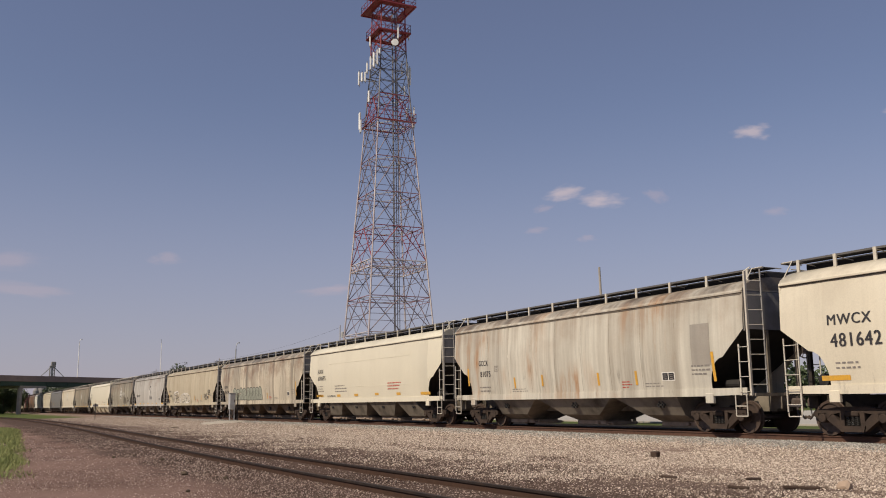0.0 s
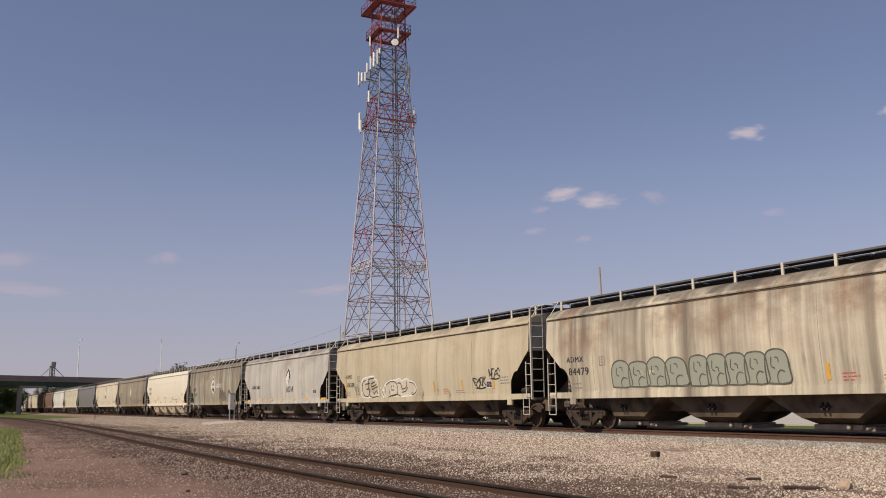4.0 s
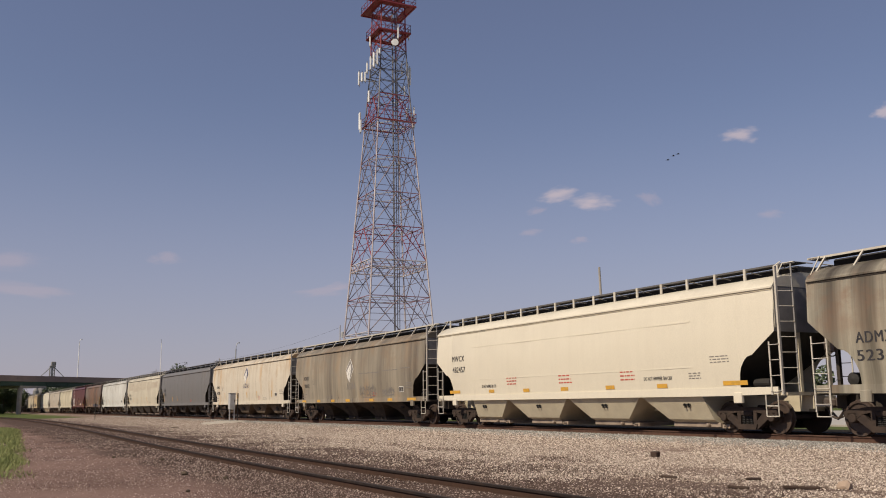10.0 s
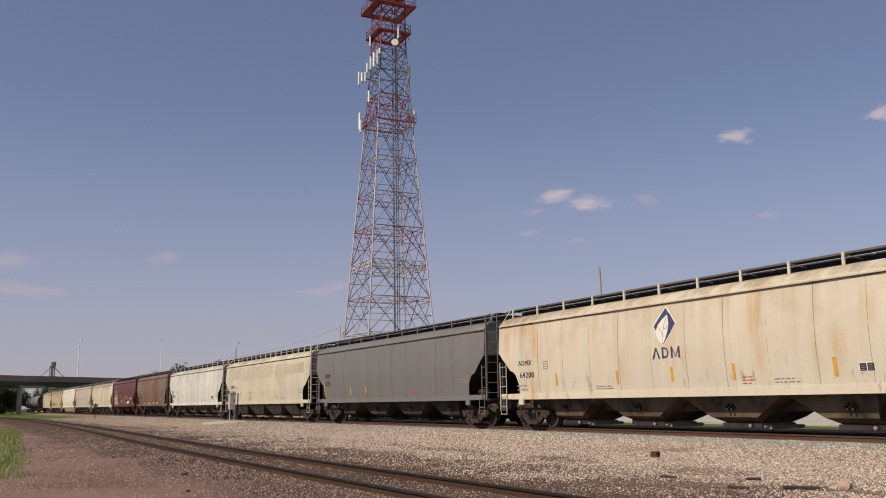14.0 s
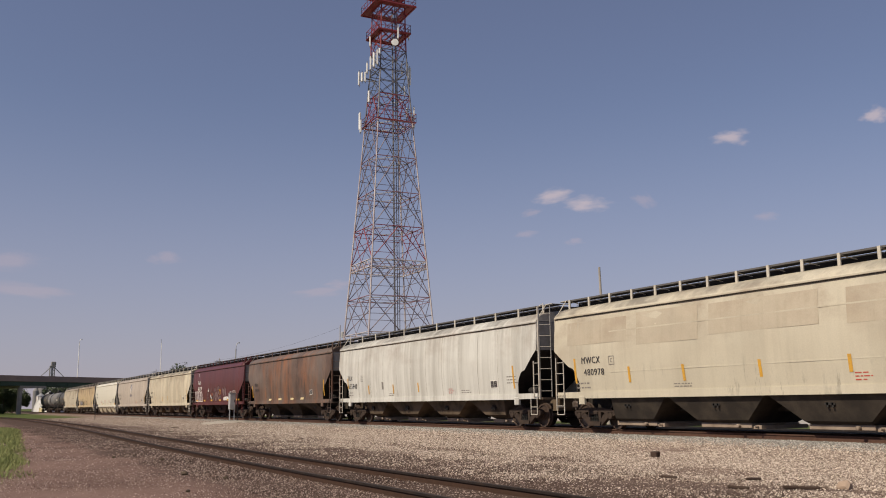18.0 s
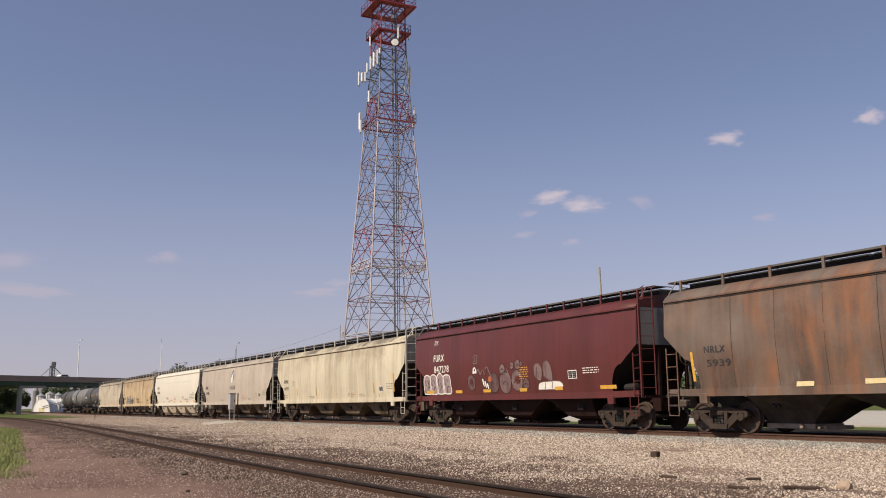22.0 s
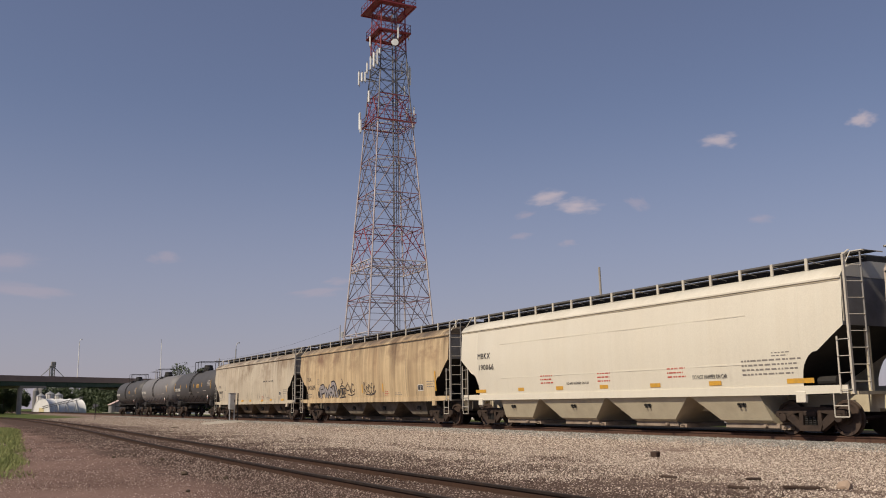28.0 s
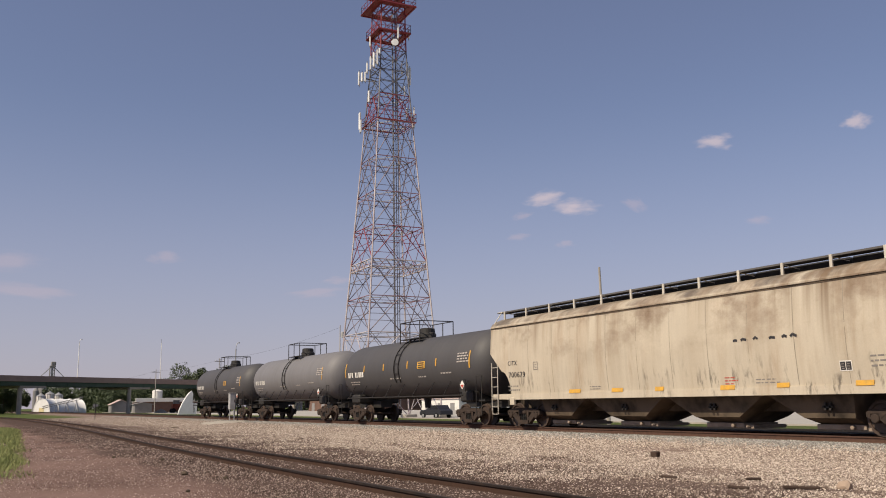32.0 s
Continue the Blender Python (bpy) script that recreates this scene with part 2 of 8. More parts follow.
def ground_z(y):
    """Height of the ground across the line."""
    pts = ((-4000, -0.1), (-6, 0.05), (0, 0.10), (4.6, 0.12), (5.4, 0.17), (7.9, 0.17), (8.8, 0.14), (13, 0.16), (16.5, 0.24), (18.4, 0.36), (19.7, 0.42), (23.0, 0.43), (29.5, 0.41), (33, 0.20), (40, 0.0), (60, -0.15), (4000, -0.3))
    for (a, za), (b, zb) in zip(pts, pts[1:]):
        if y <= b:
            return za + (zb - za) * (y - a) / (b - a)
    return -0.3


def ground_mat():
    m, n, l, b = shader("trackside_ground", 0.95)
    b.inputs["Specular IOR Level"].default_value = 0.1
    tc = n.new("ShaderNodeTexCoord")
    sep = n.new("ShaderNodeSeparateXYZ")
    l.new(tc.outputs["Object"], sep.inputs[0])
    wob = n.new("ShaderNodeTexNoise")
    wob.inputs["Scale"].default_value, wob.inputs["Detail"].default_value = 0.35, 5
    l.new(tc.outputs["Object"], wob.inputs["Vector"])
    add = n.new("ShaderNodeMath")
    add.operation = "MULTIPLY_ADD"
    l.new(wob.outputs["Fac"], add.inputs[0])
    add.inputs[1].default_value = 3.4
    l.new(sep.outputs["Y"], add.inputs[2])

    def edge(lo, hi):
        r = n.new("ShaderNodeMapRange")
        r.inputs["From Min"].default_value, r.inputs["From Max"].default_value = lo, hi
        l.new(add.outputs[0], r.inputs["Value"])
        return r.outputs[0]
    v = n.new("ShaderNodeTexVoronoi")
    v.inputs["Scale"].default_value = 26.0
    l.new(tc.outputs["Object"], v.inputs["Vector"])
    big = noisy(n, l, (0.16, 0.7, 1), 7, 1.0, 0.40, 0.62, 2.0, 0.68)
    grit = noisy(n, l, (1, 1, 1), 6, 9.0, 0.35, 0.7, 5.0)
    dirt = mixer(n, l, big, (0.212, 0.130, 0.110), (0.130, 0.075, 0.062))
    dirt = mixer(n, l, times(n, l, grit, 0.5), dirt, (0.26, 0.19, 0.155))
    stone = mixer(n, l, v.outputs["Distance"], (0.345, 0.258, 0.215), (0.135, 0.094, 0.077))
    stone = mixer(n, l, times(n, l, big, 0.5), stone, (0.20, 0.140, 0.115))
    dark = mixer(n, l, v.outputs["Distance"], (0.125, 0.080, 0.064), (0.050, 0.033, 0.027))
    c = mixer(n, l, edge(5.4, 6.8), dirt, dark)
    c = mixer(n, l, edge(11.2, 15.0), c, stone)
    # Near-black ground colour stands for the shadow under and behind the train.
    train_shade = mixer(n, l, v.outputs["Distance"], (0.028, 0.022, 0.017), (0.010, 0.008, 0.007))
    c = mixer(n, l, edge(22.0, 22.6), c, train_shade)
    far = mixer(n, l, big, (0.070, 0.095, 0.026), (0.105, 0.12, 0.042))
    c = mixer(n, l, edge(34.0, 36.0), c, far)
    lw = n.new("ShaderNodeMath")
    lw.operation = "MULTIPLY_ADD"
    l.new(sep.outputs["X"], lw.inputs[0])
    lw.inputs[1].default_value = 0.0605
    l.new(sep.outputs["Y"], lw.inputs[2])
    lawn = n.new("ShaderNodeMapRange")
    lawn.inputs["From Min"].default_value, lawn.inputs["From Max"].default_value = 0.25, -0.15
    l.new(lw.outputs[0], lawn.inputs["Value"])
    gx = n.new("ShaderNodeMapRange")
    gx.inputs["From Min"].default_value, gx.inputs["From Max"].default_value = -74.0, -66.0
    l.new(sep.outputs["X"], gx.inputs["Value"])
    gn = n.new("ShaderNodeMapRange")
    gn.inputs["From Min"].default_value, gn.inputs["From Max"].default_value = -17.5, -24.0
    l.new(sep.outputs["X"], gn.inputs["Value"])
    c = mixer(n, l, times(n, l, times(n, l, lawn.outputs[0], gx.outputs[0]), times(n, l, gn.outputs[0], big)), c, far)
    fx = n.new("ShaderNodeMapRange")
    fx.inputs["From Min"].default_value, fx.inputs["From Max"].default_value = -128.0, -140.0
    l.new(sep.outputs["X"], fx.inputs["Value"])
    fy = n.new("ShaderNodeMapRange")
    fy.inputs["From Min"].default_value, fy.inputs["From Max"].default_value = 19.6, 17.6
    l.new(add.outputs[0], fy.inputs["Value"])
    c = mixer(n, l, times(n, l, fx.outputs[0], fy.outputs[0]), c, far)
    l.new(c, b.inputs["Base Color"])
    relief(n, l, b, v.outputs["Distance"], 0.6, 0.03)
    return m


def build_ground():
    ys = [-4000, -600, -120, -40, -12, -6, -3, 0, 2, 4.6, 5.0, 5.4, 6.6, 7.9, 8.8, 10, 11.5, 13, 15, 16.5, 17.5, 18.4, 19, 19.7, 21.3, 23.0, 24.6, 27, 29.5, 33, 40, 60, 100, 200, 500, 1200, 4000]
    xs = [-4500, -2500, -1200, -700, -450] + list(range(-340, -60, 10)) + list(range(-60, 30, 2)) + [40, 80, 200, 700, 3000]
    bm = nb()
    rows = []
    for x in xs:
        row = []
        for y in ys:
            z = ground_z(y)
            if -90 < x < 20 and -4 < y < 19:
                z += 0.035 * noise.noise((x * 0.35, y * 0.6, 1.0)) + 0.02 * noise.noise((x * 1.1, y * 1.3, 4.0))
            row.append(bm.verts.new((x, y, z)))
        rows.append(row)
    for i in range(len(xs) - 1):
        for j in range(len(ys) - 1):
            f = bm.faces.new((rows[i][j], rows[i + 1][j], rows[i + 1][j + 1], rows[i][j + 1]))
            f.smooth = True
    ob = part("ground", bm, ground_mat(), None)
    tagged(ob, "brown dirt lane, pale crushed stone and grass beside the railway", "ground", kind="structure")


build_ground()


def near_y(x):
    """Centre line of the siding: it draws nearer to the main line far off, then bends away."""
    d = max(0.0, -x - 14)
    return NEAR_Y + 1.75 * (1 - math.exp(-(d / 42) ** 2)) - 0.00125 * max(0.0, d - 95) ** 2


def rail_profile():
    return ((-0.068, -0.168), (0.068, -0.168), (0.068, -0.155), (0.012, -0.130), (0.012, -0.045), (0.037, -0.036), (0.037, -0.006), (0.028, 0.0), (-0.028, 0.0), (-0.037, -0.006), (-0.037, -0.036), (-0.012, -0.045), (-0.012, -0.130), (-0.068, -0.155))


def rail_mesh(xs, yf, z, name):
    bm = nb()
    rings = [[bm.verts.new((x, yf(x) + u, z + w)) for u, w in rail_profile()] for x in xs]
    n = len(rail_profile())
    for a, b in zip(rings, rings[1:]):
        for k in range(n):
            f = bm.faces.new((a[k], a[(k + 1) % n], b[(k + 1) % n], b[k]))
            if k == 7:
                f.material_index = 1
            elif 4 <= k <= 9 and z == NEAR_Z:
                f.material_index = 2
    bm.faces.new(rings[0])
    bm.faces.new(rings[-1][::-1])
    bmesh.ops.recalc_face_normals(bm, faces=bm.faces[:])
    me = mesh_of(name, bm, SIDING_RUST if z == NEAR_Z else RAILM)
    me.materials.append(RAILTOP)
    me.materials.append(RAILHEAD)
    return me


def build_track(label, yf, z, xs, tie_from, tie_to, tie_drop):
    t = thing("railway_track", label, "track", kind="structure")
    for k, off in enumerate((-0.7525, 0.7525)):
        part("rail", rail_mesh(xs, lambda x: yf(x) + off, z, "rail"), None, t, "rusty steel rail with a worn head")
    bm = nb()
    box(bm, -0.115, 0.115, -1.3, 1.3, -0.17, 0, bevel=0.012)
    tie = mesh_of("tie", bm, TIE)
    bm = nb()
    box(bm, -0.09, 0.09, -0.17, 0.17, 0, 0.012)
    for sx in (-0.06, 0.06):
        for sy in (-0.10, 0.10):
            box(bm, sx - 0.012, sx + 0.012, sy - 0.018, sy + 0.018, 0.012, 0.045)
    plate = mesh_of("tie_plate", bm, RAILM)
    rng = random.Random(7)
    x, i = tie_from, 0
    while x < tie_to and i < 290:
        o = part("tie", tie, None, t, matrix=pose(x, yf(x) + rng.uniform(-0.06, 0.06), z - tie_drop, rng.uniform(-0.6, 0.6), 0, rng.uniform(-2, 2)))
        if i % 1 == 0 and abs(yf(x) - NEAR_Y) < 1.0 and x > -40:
            for off in (-0.7525, 0.7525):
                part("tie_plate", plate, None, t, matrix=pose(x, yf(x) + off, z - 0.182))
        x += 0.54
        i += 1


XS_NEAR = [-400, -300, -250, -220, -200] + [-190 + 5 * k for k in range(28)] + [-50 + 2 * k for k in range(30)] + [12, 40]
build_track("rusty siding rails on weathered ties sunk in brown gravel", near_y, NEAR_Z, XS_NEAR, -95.0, 20.0, 0.185)
build_track("main line rails on ties in pale crushed stone", lambda x: LINE_Y, RAIL_Z, [-900, -400, -200, -100, -40, 0, 60, 300], -125.0, 20.0, 0.185)


# ---- the train ----
# reporting order from the front; ends of each body along the line at 16 s
PROFILE = ((1.12, 1.50), (1.33, 1.51), (1.8, 1.56), (2.3, 1.595), (2.8, 1.605), (3.3, 1.585), (3.7, 1.555), (4.0, 1.52))


def side_y(z):
    """Half width of a hopper body at a height over the rail."""
    if z <= PROFILE[0][0]:
        return PROFILE[0][1]
    for (za, ya), (zb, yb) in zip(PROFILE, PROFILE[1:]):
        if z <= zb:
            return ya + (yb - ya) * (z - za) / (zb - za)
    return PROFILE[-1][1]


def travelled(t):
    """Way of the train at t, counted from 16 s."""
    d = t - 16
    return 11.391 * d - 0.01 * d * d - 0.0159 * (d / 10) ** 3


SHARED = {}
TRAIN = []          # (thing, centre at 16 s)
AXLES = {-1: [], 1: []}


def shared(key, maker):
    if key not in SHARED:
        SHARED[key] = maker()
    return SHARED[key]


def wheel_mesh():
    bm = nb()
    for s in (-1, 1):
        pts = [(0.675, 0.06), (0.675, 0.36), (0.680, 0.482), (0.708, 0.482), (0.716, 0.458), (0.815, 0.452), (0.815, 0.385), (0.775, 0.37), (0.765, 0.17), (0.82, 0.155), (0.82, 0.09)]
        lathe(bm, [(s * p, r) for p, r in pts], 24)
    lathe(bm, [(-0.98, 0.075), (0.98, 0.075)], 10)
    for s in (-1, 1):
        for k in range(3):
            a = k * math.tau / 3
            box(bm, -0.02, 0.02, s * 1.11 - 0.015, s * 1.11 + 0.015, -0.02, 0.02, Matrix.Translation((0.06 * math.cos(a), 0, 0.06 * math.sin(a))))
    return mesh_of("wheelset", bm, WHEEL)


def sideframe_mesh():
    """Cast side frame: arched top, sagging bottom, pedestals over the bearings, openings beside the springs."""
    bm = nb()
    top = [(-1.14, 0.50), (-1.14, 0.62), (-0.98, 0.69), (-0.72, 0.70), (-0.42, 0.75), (0.42, 0.75), (0.72, 0.70), (0.98, 0.69), (1.14, 0.62), (1.14, 0.50), (1.02, 0.44), (1.02, 0.58), (0.76, 0.58), (0.76, 0.45), (0.60, 0.56), (0.36, 0.60), (-0.36, 0.60), (-0.60, 0.56), (-0.76, 0.45), (-0.76, 0.58), (-1.02, 0.58), (-1.02, 0.44)]
    extrude_poly(bm, top, -0.09, 0.09)
    for s in (-1, 1):
        extrude_poly(bm, [(s * 0.82, 0.46), (s * 0.60, 0.60), (s * 0.24, 0.26), (s * 0.36, 0.13)], -0.08, 0.08)
        extrude_poly(bm, [(s * 0.22, 0.64), (s * 0.36, 0.64), (s * 0.36, 0.22), (s * 0.24, 0.24)], -0.085, 0.085)
    extrude_poly(bm, [(-0.38, 0.27), (0.38, 0.27), (0.33, 0.12), (-0.33, 0.12)], -0.12, 0.12)
    return mesh_of("side_frame", bm, TRUCK)


def bearing_mesh():
    bm = nb()
    lathe(bm, [(0.93, 0.12), (1.13, 0.12), (1.15, 0.10), (1.15, 0.02)], 14)
    box(bm, -0.15, 0.15, 0.93, 1.09, 0.06, 0.135)
    return mesh_of("bearing", bm, TRUCK)


def spring_mesh():
    bm = nb()
    turns, n = 5, 40
    prev = None
    for i in range(n + 1):
        a = i / n * turns * math.tau
        p = (0.06 * math.cos(a), 0.06 * math.sin(a), 0.26 + 0.24 * i / n)
        if prev:
            rod(bm, prev, p, 0.017, 4, caps=False)
        prev = p
    return mesh_of("spring", bm, BLACK)


def bolster_mesh():
    bm = nb()
    box(bm, -0.2, 0.2, -1.15, 1.15, 0.50, 0.64, bevel=0.03)
    box(bm, -0.22, 0.22, -0.45, 0.45, 0.56, 0.80, bevel=0.03)
    lathe(bm, [(0.78, 0.30), (0.86, 0.30)], 14, "z")
    for s in (-1, 1):
        rod(bm, (s * 0.45, -0.95, 0.42), (s * 0.45, 0.95, 0.42), 0.045, 6)
        for q in (-1, 1):
            box(bm, s * 0.42 - 0.05, s * 0.42 + 0.05, q * 0.75 - 0.05, q * 0.75 + 0.05, 0.3, 0.58)
    return mesh_of("bolster", bm, TRUCK)


def add_truck(car, x):
    t = part("truck", shared("bolster", bolster_mesh), None, car, "rust-brown cast iron truck", pose(x, 0, 0))
    for s in (-1, 1):
        part("side_frame", shared("frame", sideframe_mesh), None, t, matrix=pose(0, s * 1.02, 0))
        for k in (-0.13, 0.0, 0.13):
            part("spring", shared("spring", spring_mesh), None, t, matrix=pose(k, s * 1.05, 0))
    for k in (-1, 1):
        for s in (0, 180):
            part("bearing", shared("bearing", bearing_mesh), None, t, matrix=pose(0.89 * k, 0, 0.457, 0, 0, s))
        w = part("wheelset", shared("wheel", wheel_mesh), None, t, "rusty steel wheels on an axle", pose(0.89 * k, 0, 0.457))
        AXLES[k].append(w)


def ladder_mesh(height, rungs, width=0.42):
    bm = nb()
    for s in (-1, 1):
        box(bm, s * width / 2 - 0.018, s * width / 2 + 0.018, -0.012, 0.012, 0, height)
    for k in range(rungs):
        z = height * (k + 0.5) / rungs
        rod(bm, (-width / 2, -0.02, z), (width / 2, -0.02, z), 0.013, 5)
    return bm


def angle_bar(height):
    """An angle iron upright whose top is bent back to the roof."""
    bm = nb()
    box(bm, -0.03, 0.03, -0.012, 0.012, 0, height - 0.12)
    box(bm, 0.011, 0.03, 0.012, 0.06, 0, height - 0.12)
    a = [bm.verts.new((x, y, height - 0.12)) for x in (-0.035, 0.035) for y in (-0.012, 0.012)]
    b = [bm.verts.new((x - 0.02, y + 0.30, height + 0.04)) for x in (-0.035, 0.035) for y in (-0.012, 0.012)]
    for q in ((0, 1, 3, 2), (4, 6, 7, 5), (0, 4, 5, 1), (2, 3, 7, 6), (0, 2, 6, 4), (1, 5, 7, 3)):
        bm.faces.new([(a + b)[i] for i in q])
    return bm


def thin_bar(height):
    bm = nb()
    box(bm, -0.022, 0.022, -0.01, 0.01, 0, height)
    return bm


def rung_bar():
    """A round rung of unit length with upset ends."""
    bm = nb()
    rod(bm, (0, 0, 0), (1, 0, 0), 0.011, 5)
    rod(bm, (0, 0, 0), (0.05, 0.0, 0), 0.022, 5)
    rod(bm, (0.95, 0, 0), (1, 0, 0), 0.022, 5)
    return bm


def coupler_mesh():
    bm = nb()
    box(bm, -0.1, 0.72, -0.09, 0.09, 0.76, 0.94, bevel=0.02)
    box(bm, 0.60, 0.92, -0.17, 0.13, 0.72, 0.99, bevel=0.05)
    box(bm, 0.80, 0.98, -0.20, -0.05, 0.73, 0.98, bevel=0.05)
    rod(bm, (0.8, -0.12, 0.66), (0.8, -0.12, 1.05), 0.03, 6)
    rod(bm, (0.35, 0.25, 0.80), (0.75, 0.20, 0.42), 0.032, 6)
    rod(bm, (0.75, 0.20, 0.42), (1.0, 0.10, 0.48), 0.032, 6)
    return mesh_of("coupler", bm, STEEL)


def brake_wheel_mesh():
    bm = nb()
    n = 18
    for k in range(n):
        a, b = k * math.tau / n, (k + 1) * math.tau / n
        rod(bm, (0.14, 0.27 * math.cos(a), 0.27 * math.sin(a)), (0.14, 0.27 * math.cos(b), 0.27 * math.sin(b)), 0.018, 5, caps=False)
    for k in range(5):
        a = k * math.tau / 5
        rod(bm, (0.12, 0, 0), (0.14, 0.27 * math.cos(a), 0.27 * math.sin(a)), 0.012, 4)
    box(bm, -0.05, 0.12, -0.12, 0.12, -0.16, 0.16, bevel=0.02)
    return mesh_of("brake_wheel", bm, STEEL)


def decal(bm, name, material, car, label="", eps=0.007):
    """A flat mesh of (x, z) wrapped on the near side of a car."""
    for v in bm.verts:
        v.co = (v.co.x, -(side_y(v.co.z) + eps), v.co.z)
    return part(name, bm, material, car, label)


def quad(bm, pts):
    return bm.faces.new([bm.verts.new((x, 0, z)) for x, z in pts])


def strip_quad(bm, x0, x1, z0, z1, lean=0.0):
    n = max(1, int((z1 - z0) / 0.3))
    for k in range(n):
        a, b = z0 + (z1 - z0) * k / n, z0 + (z1 - z0) * (k + 1) / n
        la, lb = lean * (a - z0), lean * (b - z0)
        quad(bm, ((x0 + la, a), (x1 + la, a), (x1 + lb, b), (x0 + lb, b)))
    return bm


def lettering(text, x, z, height, material, car, stretch=0.92, spacing=1.12, bold=0.0):
    """Stencilled characters whose lower left corner is at (x, z) on the near side."""
    cu = bpy.data.curves.new("lettering", "FONT")
    cu.body, cu.size, cu.space_character = text, height * 1.38, spacing
    cu.resolution_u = 3
    tmp = new("lettering", cu)
    me = bpy.data.meshes.new_from_object(tmp)
    bpy.data.objects.remove(tmp)
    bpy.data.curves.remove(cu)
    bm = nb()
    bm.from_mesh(me)
    for q, shift in enumerate((0.0, bold * height) if bold else (0.0,)):
        if q:
            bm.from_mesh(me)
        bm.verts.ensure_lookup_table()
        for v in bm.verts[q * len(me.vertices):]:
            zz = z + v.co.y
            v.co = (x + v.co.x * stretch + shift, -(side_y(zz) + 0.008 + 0.001 * q), zz)
    bm.to_mesh(me)
    bm.free()
    me.materials.append(material)
    return part("lettering", me, None, car, "stencilled lettering")


def bars(x, z, width, height, rows, material, car, seed=0):
    """Small print too fine to read: broken bars."""
    rng = random.Random(seed)
    bm = nb()
    pitch = height / rows
    for r in range(rows):
        z0 = z + height - (r + 1) * pitch
        u = x
        end = x + width * rng.uniform(0.75, 1.0)
        while u < end:
            w = min(rng.uniform(0.05, 0.20), end - u)
            quad(bm, ((u, z0), (u + w, z0), (u + w, z0 + pitch * 0.36), (u, z0 + pitch * 0.36)))
            u += w + rng.uniform(0.03, 0.06)
    return tagged(decal(bm, "small_print", material, car), kind="stuff")


def stroke(bm, pts, width):
    """A painted line along (x, z) points."""
    P = [Vector((x, z)) for x, z in pts]
    left, right = [], []
    for i, p in enumerate(P):
        d = (P[min(i + 1, len(P) - 1)] - P[max(i - 1, 0)])
        d = d.normalized() if d.length > 1e-6 else Vector((1, 0))
        nrm = Vector((-d.y, d.x)) * width / 2
        left.append(bm.verts.new((p.x + nrm.x, 0, p.y + nrm.y)))
        right.append(bm.verts.new((p.x - nrm.x, 0, p.y - nrm.y)))
    for i in range(len(P) - 1):
        bm.faces.new((left[i], left[i + 1], right[i + 1], right[i]))


def smooth_line(pts, steps=4):
    """A rounded line through points."""
    P = [Vector(p) for p in pts]
    out = []
    for i in range(len(P) - 1):
        p0, p1, p2, p3 = P[max(i - 1, 0)], P[i], P[i + 1], P[min(i + 2, len(P) - 1)]
        for k in range(steps):
            t = k / steps
            out.append(0.5 * (2 * p1 + (p2 - p0) * t + (2 * p0 - 5 * p1 + 4 * p2 - p3) * t * t + (3 * p1 - p0 - 3 * p2 + p3) * t ** 3))
    out.append(P[-1])
    return [(p.x, p.y) for p in out]


def on_panel(pts, panel):
    """Shares of a panel (x0, x1, z0, z1), hundredths, to places on the side."""
    x0, x1, z0, z1 = panel
    return [(x0 + (x1 - x0) * u / 100, z0 + (z1 - z0) * v / 100) for u, v in pts]


def sprayed(car, panel, outline, fill, edge, ink, lines, label, width=0.045, halo=0.11, lift=0.0):
    """A sprayed piece: filled outline with a pale or dark edge and inner lines."""
    o = on_panel(outline, panel)
    ring = smooth_line(o + o[:1], 3)
    bm = nb()
    f = quad(bm, ring[:-1])
    bmesh.ops.triangulate(bm, faces=[f])
    base = decal(bm, "graffiti_shape", fill, car, label, 0.0075 + lift)
    bm = nb()
    stroke(bm, ring + ring[1:2], halo)
    decal(bm, "outline", edge, base, "", 0.0090 + lift)
    for pts in lines:
        bm = nb()
        stroke(bm, smooth_line(on_panel(pts, panel)), width)
        decal(bm, "inner_line", ink, base, "", 0.0105 + lift)
    return base


def arches(car, x0, x1, z0, z1, n, fill, edge, ink, label, seed):
    """A row of tall rounded shapes that lean on each other."""
    rng = random.Random(seed)
    w = (x1 - x0) / n
    for k in range(n):
        a, b = x0 + w * (k - 0.06), x0 + w * (k + 1.06)
        top = rng.uniform(88, 100)
        shape = ((2, 0), (0, 45), (8, 80), (32, top), (66, top), (92, 78), (100, 40), (97, 0))
        m = rng.uniform(35, 60)
        inner = (((30, 72), (26, 48), (40, 40)), ((50, 0), (48, 20), (62, 34), (80, 30)), ((44, m + 14), (56, m + 12), (58, m)))
        sprayed(car, (a, b, z0, z1), shape, fill, edge, ink, inner, label, 0.035, 0.05, 0.0012 * k)


LETTER_STROKES = (
    (((80, 90), (30, 95), (15, 70), (75, 40), (70, 10), (15, 5)),),
    (((85, 80), (45, 95), (15, 50), (45, 5), (85, 20)),),
    (((10, 0), (45, 100), (85, 0)), ((25, 40), (70, 42))),
    (((15, 0), (20, 95), (75, 5), (80, 100)),),
    (((80, 95), (20, 90), (18, 5), (85, 8)), ((18, 50), (65, 52))),
    (((50, 95), (15, 60), (40, 5), (85, 40), (55, 95)),),
    (((15, 0), (18, 98)), ((80, 98), (22, 45), (85, 0))))


